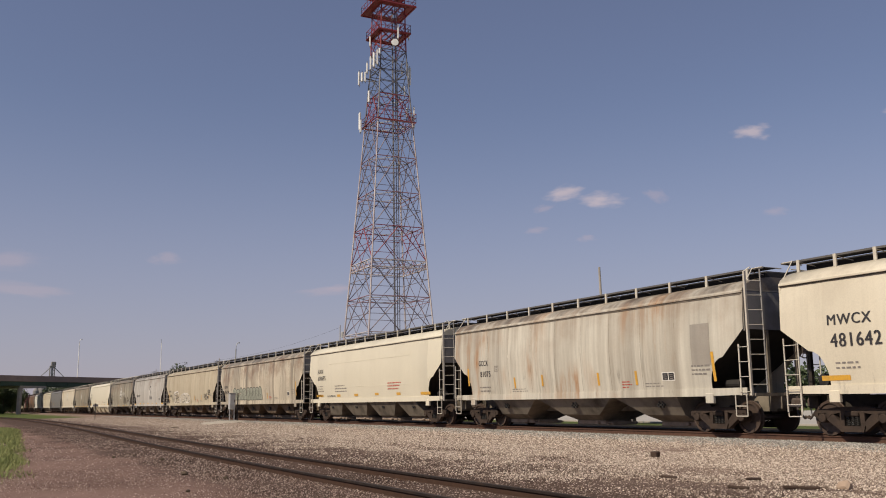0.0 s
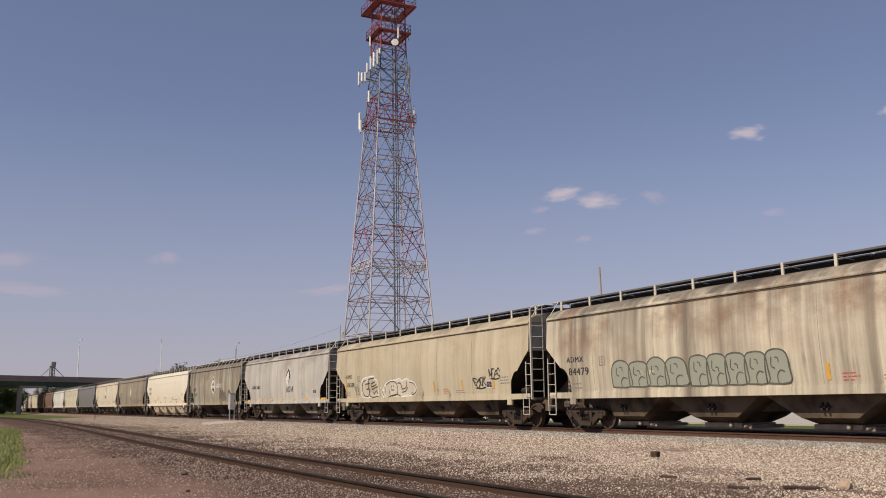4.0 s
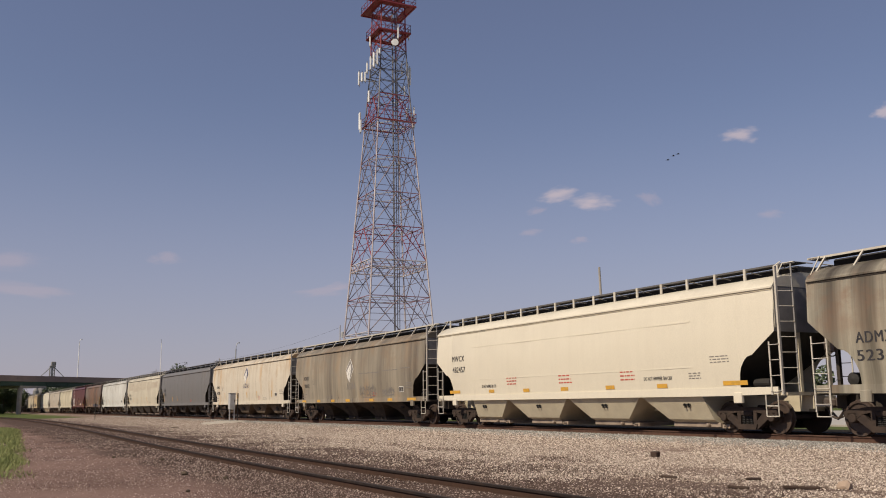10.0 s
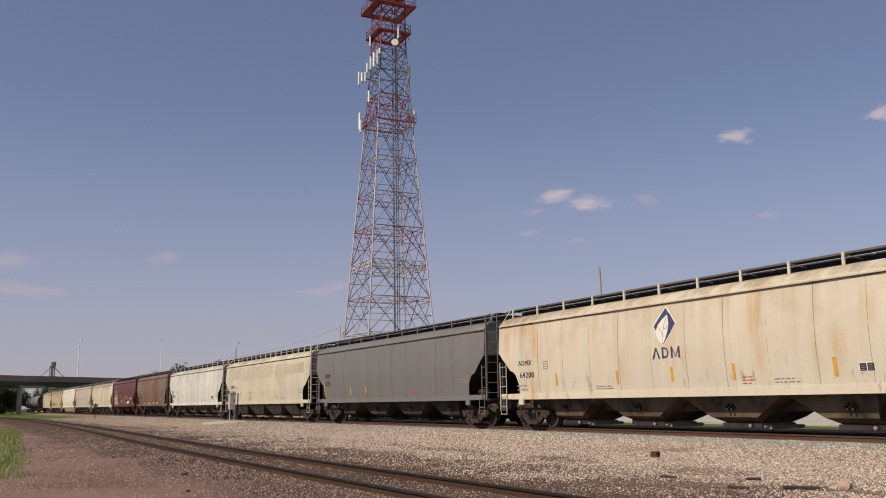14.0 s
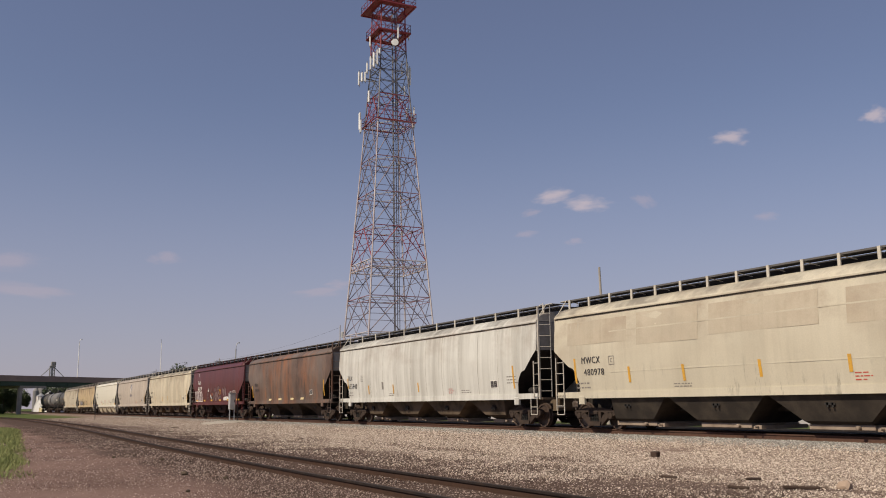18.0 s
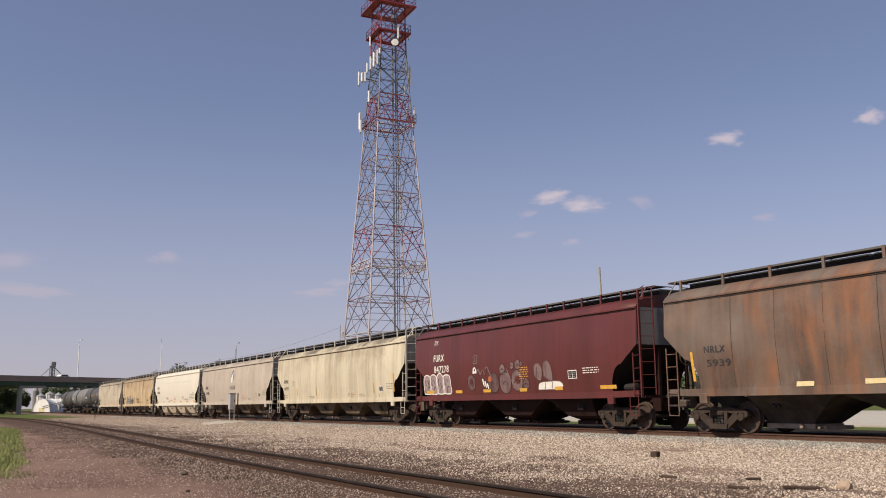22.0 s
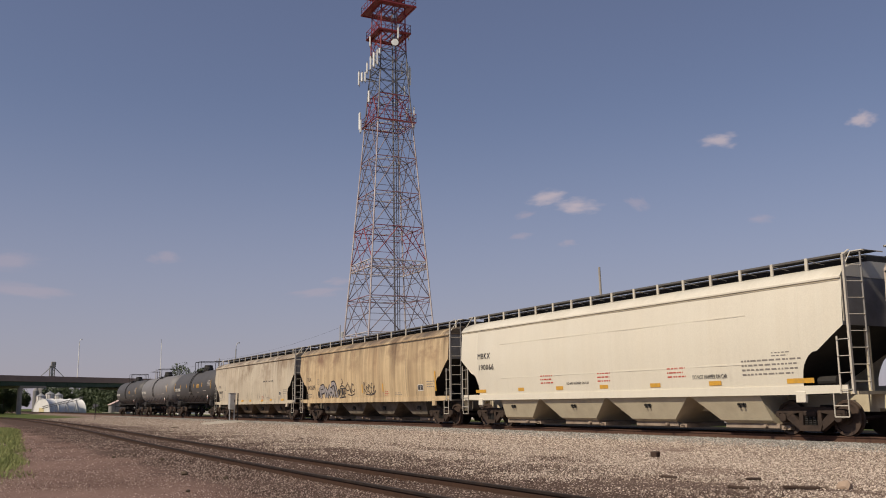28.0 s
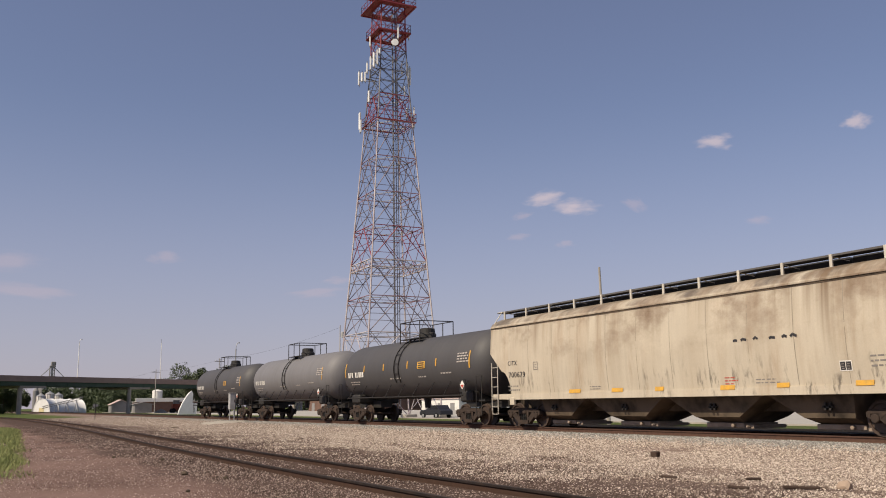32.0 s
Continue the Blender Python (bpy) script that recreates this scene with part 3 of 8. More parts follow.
def scribble(car, x, z, width, height, material, seed, n=7, line_w=0.035):
    """A quick sprayed tag: crowded strokes, no words."""
    rng = random.Random(seed)
    bm = nb()
    n = max(3, round(width / height * 2.2))
    w = width / n
    for k in range(n):
        hh = height * rng.uniform(0.55, 0.8)
        z0 = z + height * rng.uniform(0.12, 0.3)
        for pts in LETTER_STROKES[rng.randrange(7)]:
            jog = [(u + rng.uniform(-26, 26), v + rng.uniform(-22, 22)) for u, v in pts]
            stroke(bm, smooth_line(on_panel(jog, (x + w * (k - 0.15), x + w * (k + 1.2), z0, z0 + hh))), line_w)
    stroke(bm, smooth_line([(x + width * 0.15, z + height * 0.06), (x + width * 0.6, z), (x + width * 0.95, z + height * 0.1)]), line_w)
    decal(bm, "tag", material, car, "quick sprayed scribble", 0.016)


def paint_blob(car, cx, cz, r, material, label="", lift=0.0, squash=1.0):
    bm = nb()
    quad(bm, [(cx + r * math.cos(q * 0.393), cz + r * squash * math.sin(q * 0.393)) for q in range(16)])
    return decal(bm, "graffiti_blob", material, car, label, 0.012 + lift)


def block_graffiti(car, x, z, w, h):
    """Silver block shapes in a black halo, and a steaming cup."""
    panel = (x, x + w, z, z + h)
    shapes = (((8, 72), (14, 8)), ((13, 68), (26, 74), (28, 52), (15, 44)), ((31, 58), (37, 12)), ((35, 66), (46, 40), (58, 76)), ((46, 40), (43, 10)),
              ((60, 20), (54, 40), (61, 56), (69, 40), (62, 20)), ((63, 84), (78, 88), (85, 50), (88, 10)), ((72, 70), (76, 12)))
    for k, pts in enumerate(shapes):
        Q = smooth_line(on_panel(pts, panel), 5)
        bm = nb()
        stroke(bm, Q, 0.34)
        base = decal(bm, "graffiti_shape", INK, car, "black-edged sprayed block shape", 0.009 + 0.0004 * k)
        bm = nb()
        stroke(bm, Q, 0.19)
        decal(bm, "graffiti_fill", SPRAYS, base, "silver spray", 0.0135 + 0.0004 * k)
    for u, v in ((2, 30), (97, 40)):
        paint_blob(car, x + w * u / 100, z + h * v / 100, 0.13, INK, "black sprayed blob", 0.0, 1.6)
    cx, cz = x + w * 1.12, z + h * 0.42
    bm = nb()
    ring = [(cx + 0.30 * math.cos(q * 0.393), cz + 0.24 + 0.08 * math.sin(q * 0.393)) for q in range(18)]
    stroke(bm, ring, 0.05)
    stroke(bm, smooth_line([(cx - 0.30, cz + 0.24), (cx - 0.28, cz - 0.1), (cx - 0.14, cz - 0.30), (cx + 0.14, cz - 0.30), (cx + 0.28, cz - 0.1), (cx + 0.30, cz + 0.24)]), 0.06)
    stroke(bm, smooth_line([(cx + 0.29, cz + 0.16), (cx + 0.50, cz + 0.14), (cx + 0.46, cz - 0.10), (cx + 0.26, cz - 0.12)]), 0.05)
    stroke(bm, [(cx - 0.48, cz - 0.36), (cx + 0.46, cz - 0.30)], 0.05)
    stroke(bm, smooth_line([(cx, cz + 0.30), (cx - 0.08, cz + 0.42), (cx + 0.07, cz + 0.50), (cx - 0.02, cz + 0.72)]), 0.06)
    quad(bm, [(cx + 0.17 * math.cos(q * 0.785), cz - 0.02 + 0.20 * math.sin(q * 0.785)) for q in range(8)])
    decal(bm, "graffiti_cup", INK, car, "sprayed drawing of a steaming cup", 0.012)


def white_edged_pieces(car):
    """Two pale pieces with white edges and black inner lines on the beige car."""
    sprayed(car, (-6.45, -4.10, 1.27, 2.42), ((4, 0), (0, 30), (3, 68), (16, 90), (40, 96), (76, 100), (80, 84), (92, 80), (98, 30), (92, 8), (70, 0), (36, 2)), SPRAYP, SPRAYW, INK,
            (((30, 84), (14, 74), (9, 50), (14, 20), (30, 8), (44, 16), (50, 42), (32, 42)), ((27, 66), (52, 68)), ((45, 86), (46, 30), (56, 6), (94, 8)), ((46, 88), (76, 92)),
             ((80, 74), (62, 66), (62, 52), (88, 62)), ((62, 40), (94, 52)), ((70, 28), (72, 18), (86, 34), (92, 20))), "pale sprayed piece with a white edge", 0.055, 0.075)
    sprayed(car, (-3.92, 0.30, 1.24, 2.22), ((1, 60), (8, 42), (14, 70), (28, 88), (44, 92), (56, 98), (62, 86), (74, 96), (82, 84), (92, 76), (99, 50), (98, 28), (88, 14), (60, 8), (46, 0), (24, 2), (9, 2)), SPRAYP, SPRAYW, INK,
            (((2, 54), (10, 14), (14, 40), (14, 62)), ((18, 70), (28, 84), (42, 84), (49, 62), (48, 28), (38, 12), (28, 16), (26, 40)), ((33, 66), (33, 54)), ((38, 68), (38, 56)), ((31, 44), (39, 42)),
             ((50, 76), (58, 74), (62, 46), (72, 54), (75, 80)), ((60, 30), (70, 34), (76, 54)), ((82, 78), (92, 70), (98, 46), (96, 26), (86, 16), (87, 30)), ((20, 6), (44, 20), (56, 10))), "long pale sprayed piece with a white edge", 0.05, 0.075)


def ghost_letters(car):
    """Worn grey outlines on the sooty car."""
    sprayed(car, (1.75, 4.35, 1.34, 2.36), ((0, 22), (14, 40), (20, 88), (34, 98), (46, 84), (52, 94), (62, 90), (66, 74), (84, 78), (92, 52), (98, 24), (80, 8), (50, 4), (28, 10)), SPRAYGHOST, FADED, INK,
            (((26, 20), (28, 82), (42, 84), (44, 60), (30, 50), (48, 18)), ((56, 20), (58, 88)), ((84, 76), (62, 50), (90, 22))), "worn grey sprayed piece", 0.03, 0.04)
    sprayed(car, (4.6, 6.0, 1.45, 2.3), ((4, 40), (14, 84), (44, 92), (62, 70), (96, 40), (60, 22), (30, 8)), SPRAYGHOST, FADED, INK,
            (((20, 60), (40, 78), (52, 56), (30, 36)), ((58, 98), (66, 70), (84, 60))), "small worn grey sprayed piece", 0.03, 0.035)


def maroon_pieces(car):
    """Worn mauve bubbles, a white cap, fangs and a yellow notice on the maroon car."""
    arches(car, -7.15, -4.62, 1.40, 2.33, 4, MAUVE, WHITEINK, INK, "mauve and white sprayed arch", 3)
    for u, v, r, m in ((-2.75, 1.82, 0.34, DUSK), (-0.95, 1.78, 0.42, DUSK), (-0.05, 1.76, 0.44, MAUVED), (0.82, 1.82, 0.42, MAUVED), (1.45, 1.68, 0.22, DUSK), (-0.22, 2.30, 0.22, MAUVED), (0.50, 2.42, 0.15, MAUVED), (0.92, 2.44, 0.20, MAUVED), (1.16, 2.46, 0.10, MAUVED)):
        ring = ((0, 50), (14, 85), (50, 100), (86, 85), (100, 50), (86, 14), (50, 0), (14, 14))
        sprayed(car, (u - r, u + r, v - r, v + r), ring, m, SPRAYK, SPRAYK, (((25, 40), (50, 55), (75, 40)),), "worn mauve sprayed bubble", 0.03, 0.035)
    for pts in (((-1.55, 2.35), (-1.35, 2.40), (-1.05, 1.95), (-0.75, 1.75)), ((-2.3, 2.2), (-2.1, 2.35), (-1.95, 2.15), (-1.75, 2.34), (-1.6, 2.12)), ((0.1, 2.3), (0.3, 2.0), (0.35, 1.7))):
        bm = nb()
        stroke(bm, smooth_line(pts), 0.07)
        decal(bm, "graffiti_line", MAUVED, car, "worn grey sprayed line", 0.013)
    bm = nb()
    quad(bm, [(-2.42 + 0.17 * math.cos(q * math.pi / 8), 2.20 + 0.27 * math.sin(q * math.pi / 8)) for q in range(9)])
    cap = decal(bm, "graffiti_cap", WHITEINK, car, "white sprayed cap", 0.015)
    bm = nb()
    quad(bm, [(-2.40 + 0.05 * math.cos(q * 0.785), 2.35 + 0.06 * math.sin(q * 0.785)) for q in range(8)])
    decal(bm, "eye", INK, cap, "", 0.018)
    for k in range(3):
        u = -1.86 + 0.17 * k
        sprayed(car, (u, u + 0.20, 1.62 - 0.06 * k, 1.98 - 0.10 * k), ((0, 90), (60, 100), (100, 40), (90, 0), (50, 10)), WHITEINK, INK, INK, (), "white sprayed fang", 0.02, 0.03, 0.006)
    paint_blob(car, -1.22, 1.93, 0.14, ORANGE, "orange sprayed spot", 0.004, 0.9)
    bars(1.02, 1.86, 0.72, 0.52, 6, YELLOW, car, 9)
    sprayed(car, (2.05, 2.62, 1.75, 2.42), ((0, 30), (5, 90), (60, 100), (95, 60), (70, 0)), MAUVED, DUSK, DUSK, (((20, 20), (40, 80)),), "worn mauve sprayed bubble", 0.03, 0.03)
    sprayed(car, (2.65, 3.25, 1.72, 2.48), ((0, 30), (10, 90), (60, 100), (95, 60), (90, 0)), MAUVED, DUSK, DUSK, (((30, 20), (40, 80)),), "worn mauve sprayed bubble", 0.03, 0.03)
    sprayed(car, (2.25, 3.75, 1.42, 1.72), ((0, 0), (6, 80), (30, 100), (96, 98), (100, 10)), WHITEINK, MAUVED, DUSK, (((30, 10), (36, 90)), ((60, 10), (64, 90))), "white sprayed band", 0.04, 0.03)
    bars(-6.1, 3.62, 0.42, 0.22, 4, WHITEINK, car, 12)
    bars(5.1, 1.95, 1.1, 0.25, 3, WHITEINK, car, 13)
    dress(14, "B", None, -2.5, -2.2, 2.62, 2.95)


def leaf_logo(car, x, z, size, dark, faded=False):
    """White-edged diamond with a pale leaf over its lower left corner."""
    h = size / 2 * 1.05

    def shape(pts, k=1.0):
        bm = nb()
        quad(bm, [(x + h * u * k, z + h * v * k) for u, v in pts])
        return bm
    diamond = ((-0.10, -0.98), (0.42, -0.42), (0.84, 0.10), (0.46, 0.60), (0.08, 1.0), (-0.36, 0.56), (-0.84, 0.06), (-0.50, -0.46))
    leaf = ((-0.16, -1.02), (-0.52, -0.66), (-0.70, -0.30), (-0.50, 0.10), (-0.16, 0.40), (0.22, 0.62), (0.34, 0.20), (0.26, -0.25), (0.06, -0.70))
    base = decal(shape(diamond, 1.10), "emblem", WHITEINK, car, "white-edged diamond emblem", 0.010)
    decal(shape(diamond), "emblem_field", dark, base, "diamond field", 0.013)
    decal(shape(leaf), "emblem_leaf", WHITEINK, base, "pale leaf shape", 0.016)
    bm = nb()
    for pts in (((-0.16, -0.95), (-0.14, -0.4), (0.0, 0.1), (0.18, 0.5)), ((-0.13, -0.45), (-0.35, -0.15), (-0.42, 0.0)), ((-0.05, -0.1), (0.16, -0.15), (0.24, 0.05))):
        stroke(bm, [(x + h * u, z + h * v) for u, v in pts], 0.018)
    decal(bm, "emblem_vein", FADED, base, "", 0.019)


def word_mark(car, x, z, w, h, material):
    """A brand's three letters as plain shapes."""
    bm = nb()
    k = w / 3.3
    quad(bm, ((x, z), (x + k * 0.22, z), (x + k * 0.55, z + h), (x + k * 0.38, z + h)))
    quad(bm, ((x + k * 0.72, z), (x + k * 0.94, z), (x + k * 0.55, z + h), (x + k * 0.42, z + h)))
    u = x + k * 1.15
    quad(bm, ((u, z), (u + k * 0.2, z), (u + k * 0.2, z + h), (u, z + h)))
    stroke(bm, [(u + k * 0.1, z + h * 0.93), (u + k * 0.55, z + h * 0.85), (u + k * 0.72, z + h * 0.5), (u + k * 0.55, z + h * 0.15), (u + k * 0.1, z + h * 0.07)], h * 0.16)
    u = x + k * 2.2
    for q in (0, 0.82):
        quad(bm, ((u + k * q, z), (u + k * (q + 0.18), z), (u + k * (q + 0.18), z + h), (u + k * q, z + h)))
    stroke(bm, [(u + k * 0.1, z + h * 0.95), (u + k * 0.5, z + h * 0.1), (u + k * 0.9, z + h * 0.95)], h * 0.15)
    decal(bm, "word_mark", material, car, "faded word mark", 0.011)


def four_dot_logo(car, x, z, w, h):
    """Pointed drop with a white edge, a white diamond in it and round dots."""
    drop = ((0, 0.50), (0.20, 0.28), (0.42, 0.06), (0.50, -0.08), (0.42, -0.20), (0.20, -0.34), (0.07, -0.46), (0.04, -0.56), (-0.04, -0.56), (-0.07, -0.46), (-0.20, -0.34), (-0.42, -0.20), (-0.50, -0.08), (-0.42, 0.06), (-0.20, 0.28))
    bm = nb()
    quad(bm, [(x + u * w, z + v * h) for u, v in drop])
    base = decal(bm, "emblem", WHITEINK, car, "white-edged pointed drop emblem", 0.010)
    bm = nb()
    quad(bm, [(x + u * w * 0.86, z - 0.01 * h + v * h * 0.87) for u, v in drop])
    decal(bm, "emblem_field", INK, base, "black field", 0.013)
    bm = nb()
    quad(bm, [(x + w * 0.36 * math.cos(q * math.tau / 16) * (1 + 0.12 * abs(math.cos(q * math.tau / 8))), z - h * 0.08 + w * 0.36 * math.sin(q * math.tau / 16) * (1 + 0.12 * abs(math.cos(q * math.tau / 8)))) for q in range(16)])
    decal(bm, "emblem_diamond", WHITEINK, base, "", 0.016)
    for k in range(6):
        a = k * math.tau / 6 + math.pi / 6
        bm = nb()
        quad(bm, [(x + w * (0.22 * math.cos(a) + 0.095 * math.cos(q * 0.785)), z - h * 0.08 + w * (0.22 * math.sin(a) + 0.095 * math.sin(q * 0.785))) for q in range(8)])
        decal(bm, "emblem_dot", INK, base, "", 0.019)


def cut_z(d, high=2.95, run=1.40, low=1.36):
    """Lower edge of the side sheet at a distance d from the end of the body."""
    k = min(1.0, d / run)
    if k < 0.6:
        return high - (high - 2.2) * k / 0.6
    return 2.2 - (2.2 - low) * (1 - math.sqrt(max(0.0, 1 - ((k - 0.6) / 0.4) ** 2)))


def hopper_car(spec):
    (name, label, L, paint, hop_mat, bays, spacing, style) = spec
    car = thing("hopper_car", label, "freight car", "cars of the train")
    h = L / 2
    ds = [0, 0.28, 0.56, 0.84, 1.0, 1.12, 1.22, 1.30, 1.36, 1.39, 1.401]
    xs = [-h + d for d in ds]
    n_mid = int(L / 1.6)
    xs += [-h + 1.401 + (L - 2.802) * k / n_mid for k in range(1, n_mid)] + [h - d for d in reversed(ds)]
    cut = {"round": (2.95, 1.40), "flat": (2.80, 1.40)}[style]
    for s in (-1, 1):
        bm = nb()
        cols = []
        for i, x in enumerate(xs):
            d = min(x + h, h - x)
            zb = cut_z(d, cut[0])
            if d > 1.4005:
                zb = 1.30
            zt = 4.01
            # ribs: slight waves from weld seams
            wave = 0.006 * math.sin(i * 2.1)
            col = [bm.verts.new((x, s * (side_y(zb + (zt - zb) * k / 9) + wave), zb + (zt - zb) * k / 9)) for k in range(10)]
            cols.append(col)
        for a, b in zip(cols, cols[1:]):
            for k in range(9):
                f = bm.faces.new((a[k], b[k], b[k + 1], a[k + 1]) if s < 0 else (a[k], a[k + 1], b[k + 1], b[k]))
                f.smooth = True
        part("side_sheet", bm, paint, car)
        if s < 0 and style == "round":
            # Flat lines at the panel joints, coloured as the shade of ribs and dents.
            for k in range(1, int(L / 1.75)):
                x = -h + 1.2 + (L - 2.4) * k / int(L / 1.75)
                bm = nb()
                strip_quad(bm, x - 0.007, x + 0.007, 1.32, 3.94)
                decal(bm, "weld_seam", SEAM if paint not in (DRAB, SLATE, RUSTY, SOOT) else hop_mat, car, "", 0.004)
        if s < 0 and style == "flat" and paint not in (DRAB, MAROON):
            # pressed stiffeners along the side
            for z in (1.95, 3.32):
                bm = nb()
                box(bm, -h + 3.2, h - 3.2, -side_y(z) - 0.006, -side_y(z) + 0.02, z - 0.02, z + 0.02)
                part("stiffener", bm, paint, car)
        # seam and lip under the roof
        bm = nb()
        box(bm, -h, h, s * 1.50, s * 1.575, 3.995, 4.06, bevel=0.01)
        part("roof_seam", bm, paint, car)
        # Dark strip along the seam that draws the shadow of the lip.
        bm = nb()
        box(bm, -h + 0.02, h - 0.02, s * 1.515, s * 1.545, 3.955, 3.994)
        part("seam_shadow_strip", bm, hop_mat, car, "dark seam strip with the lip shade in its colour")
        # side sill
        bm = nb()
        extrude_poly(bm, [(-h + 0.05, 1.10), (-h + 0.05, 1.30), (h - 0.05, 1.30), (h - 0.05, 1.10), (h - 1.9, 1.07), (-h + 1.9, 1.07)], s * 1.49, s * 1.535)
        part("side_sill", bm, paint, car)
        for e in (-1, 1):
            bm = nb()
            box(bm, e * (h - 1.5) - 0.16, e * (h - 1.5) + 0.16, s * 1.45, s * 1.56, 0.86, 1.16, bevel=0.015)
            part("jack_pad", bm, paint, car)
    # roof
    bm = nb()
    prof = [(1.55, 4.06), (1.47, 4.17), (1.30, 4.29), (1.05, 4.38), (0.7, 4.46), (0.35, 4.50), (-0.35, 4.50), (-0.7, 4.46), (-1.05, 4.38), (-1.30, 4.29), (-1.47, 4.17), (-1.55, 4.06)]
    rings = [[bm.verts.new((x, y, z)) for y, z in prof] for x in [-h + L * k / 12 for k in range(13)]]
    for a, b in zip(rings, rings[1:]):
        for k in range(len(prof) - 1):
            f = bm.faces.new((a[k], b[k], b[k + 1], a[k + 1]))
            f.smooth = True
    bm.faces.new(rings[0])
    bm.faces.new(rings[-1][::-1])
    bmesh.ops.recalc_face_normals(bm, faces=bm.faces[:])
    part("roof", bm, paint, car)
    # hatches and running boards
    nh = max(5, int(L / 3))
    for k in range(nh):
        bm = nb()
        x = -h + L * (k + 0.5) / nh
        box(bm, x - L / nh * 0.49, x + L / nh * 0.49, -0.45, 0.45, 4.47, 4.69, bevel=0.04)
        part("hatch", bm, BLACK, car, "black hatch cover")
    for s in (-1, 1):
        bm = nb()
        box(bm, -h - 0.35, h + 0.35, s * 0.52, s * 0.98, 4.685, 4.715)
        walkway = part("running_board", bm, BLACK, car, "dark steel running board")
        bm = nb()
        box(bm, -h - 0.35, h + 0.35, min(s * 0.982, s * 0.994), max(s * 0.982, s * 0.994), 4.68, 4.735)
        part("board_edge", bm, BRACKET if paint in (SOOT, DRAB) else BOARD, walkway)
        nbk = int(L / spacing)
        for k in range(nbk + 1):
            x = -h + 0.25 + (L - 0.5) * k / nbk
            z0 = 4.39
            bm = nb()
            if paint in (SOOT, DRAB):
                rod(bm, (x - 0.14, s * 1.24, 4.29), (x, s * 1.0, 4.70), 0.032, 4)
            else:
                box(bm, x - 0.045, x + 0.045, s * 0.988, s * 1.03, z0, 4.735)
                rod(bm, (x, s * 0.99, 4.68), (x + 0.25, s * 0.6, 4.55), 0.012, 4)
            part("bracket", bm, paint if paint in (RUSTY, MAROON, SLATE) else BRACKET, car)
    # ends: upper bulkhead, slope sheet, platform
    for e in (-1, 1):
        bm = nb()
        X = lambda d: e * (h - d)
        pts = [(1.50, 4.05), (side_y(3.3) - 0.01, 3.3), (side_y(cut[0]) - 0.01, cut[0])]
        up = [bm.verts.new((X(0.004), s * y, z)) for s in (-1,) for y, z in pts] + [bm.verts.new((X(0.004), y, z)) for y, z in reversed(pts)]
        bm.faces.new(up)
        part("end_sheet", bm, END_SHADE, car, "end wall with its grey shade in the paint")
        # Slope sheet in flat black, which paints the deep shade of the end well.
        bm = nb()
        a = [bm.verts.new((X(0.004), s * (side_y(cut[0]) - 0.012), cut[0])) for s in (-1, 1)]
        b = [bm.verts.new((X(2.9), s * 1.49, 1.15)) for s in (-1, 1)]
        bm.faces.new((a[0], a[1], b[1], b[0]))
        part("slope_sheet", bm, BLACK, car, "slope sheet painted black for its shade")
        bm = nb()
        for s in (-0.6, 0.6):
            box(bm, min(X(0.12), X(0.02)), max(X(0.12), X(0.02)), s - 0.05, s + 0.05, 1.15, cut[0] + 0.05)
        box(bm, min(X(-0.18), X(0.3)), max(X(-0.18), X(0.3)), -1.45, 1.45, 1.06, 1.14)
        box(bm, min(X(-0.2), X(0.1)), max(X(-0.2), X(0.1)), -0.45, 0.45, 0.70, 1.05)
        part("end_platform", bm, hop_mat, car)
        # ladders on the corner and on the end
        rail_paint = paint if paint in (RUSTY, MAROON, SLATE) else BRACKET
        stile = shared(("stile", rail_paint.name), lambda: mesh_of("stile", angle_bar(3.62), rail_paint))
        thin = shared(("thin_stile", rail_paint.name), lambda: mesh_of("thin_stile", thin_bar(3.50), END_SHADE if rail_paint is BRACKET else rail_paint))
        low = shared(("low_stile", rail_paint.name), lambda: mesh_of("low_stile", thin_bar(1.45), rail_paint))
        rung = shared(("rung", rail_paint.name), lambda: mesh_of("rung", rung_bar(), rail_paint))
        ls = shared(("low_ladder", rail_paint.name), lambda: mesh_of("low_ladder", ladder_mesh(1.95, 5, 0.46), rail_paint))
        for s in (-1, 1):
            turn = 0 if s < 0 else 180
            if e * s < 0:
                # tall ladder across the corner of the end; short rungs on the side share its outer stile
                tall = part("corner_ladder", stile, None, car, matrix=pose(X(-0.12), s * 1.56, 1.08, 0, 0, turn))
                part("stile", thin, None, tall, matrix=pose(0.17, 0.47, 0.08))
                for q in range(8):
                    part("rung", rung, None, tall, matrix=pose(0, -0.01, 0.30 + 0.42 * q, 0, 0, 70) @ Matrix.Diagonal((0.50, 1, 1, 1)))
                part("stile", low, None, tall, matrix=pose(-0.36, 0, 0))
                for q in range(4):
                    part("rung", rung, None, tall, matrix=pose(-0.36, -0.02, 0.10 + 0.42 * q) @ Matrix.Diagonal((0.36, 1, 1, 1)))
            else:
                part("corner_ladder", ls, None, car, matrix=pose(X(0.28), s * 1.58, 0.62, 0, 0, turn))
            bm = nb()
            box(bm, X(0.02) - 0.03, X(0.02) + 0.03, s * 1.50, s * 1.545, 2.9, 4.05)
            part("corner_post", bm, paint, car)
            bm = nb()
            rod(bm, (X(0.05), s * 1.0, 4.72), (X(-0.3), s * 1.0, 4.72), 0.018, 5)
            rod(bm, (X(-0.3), s * 1.0, 4.72), (X(-0.3), s * 0.2, 4.72), 0.018, 5)
            rod(bm, (X(0.05), s * 1.48, 4.10), (X(0.05), s * 1.0, 4.74), 0.018, 5)
            part("roof_grab", bm, rail_paint, car)
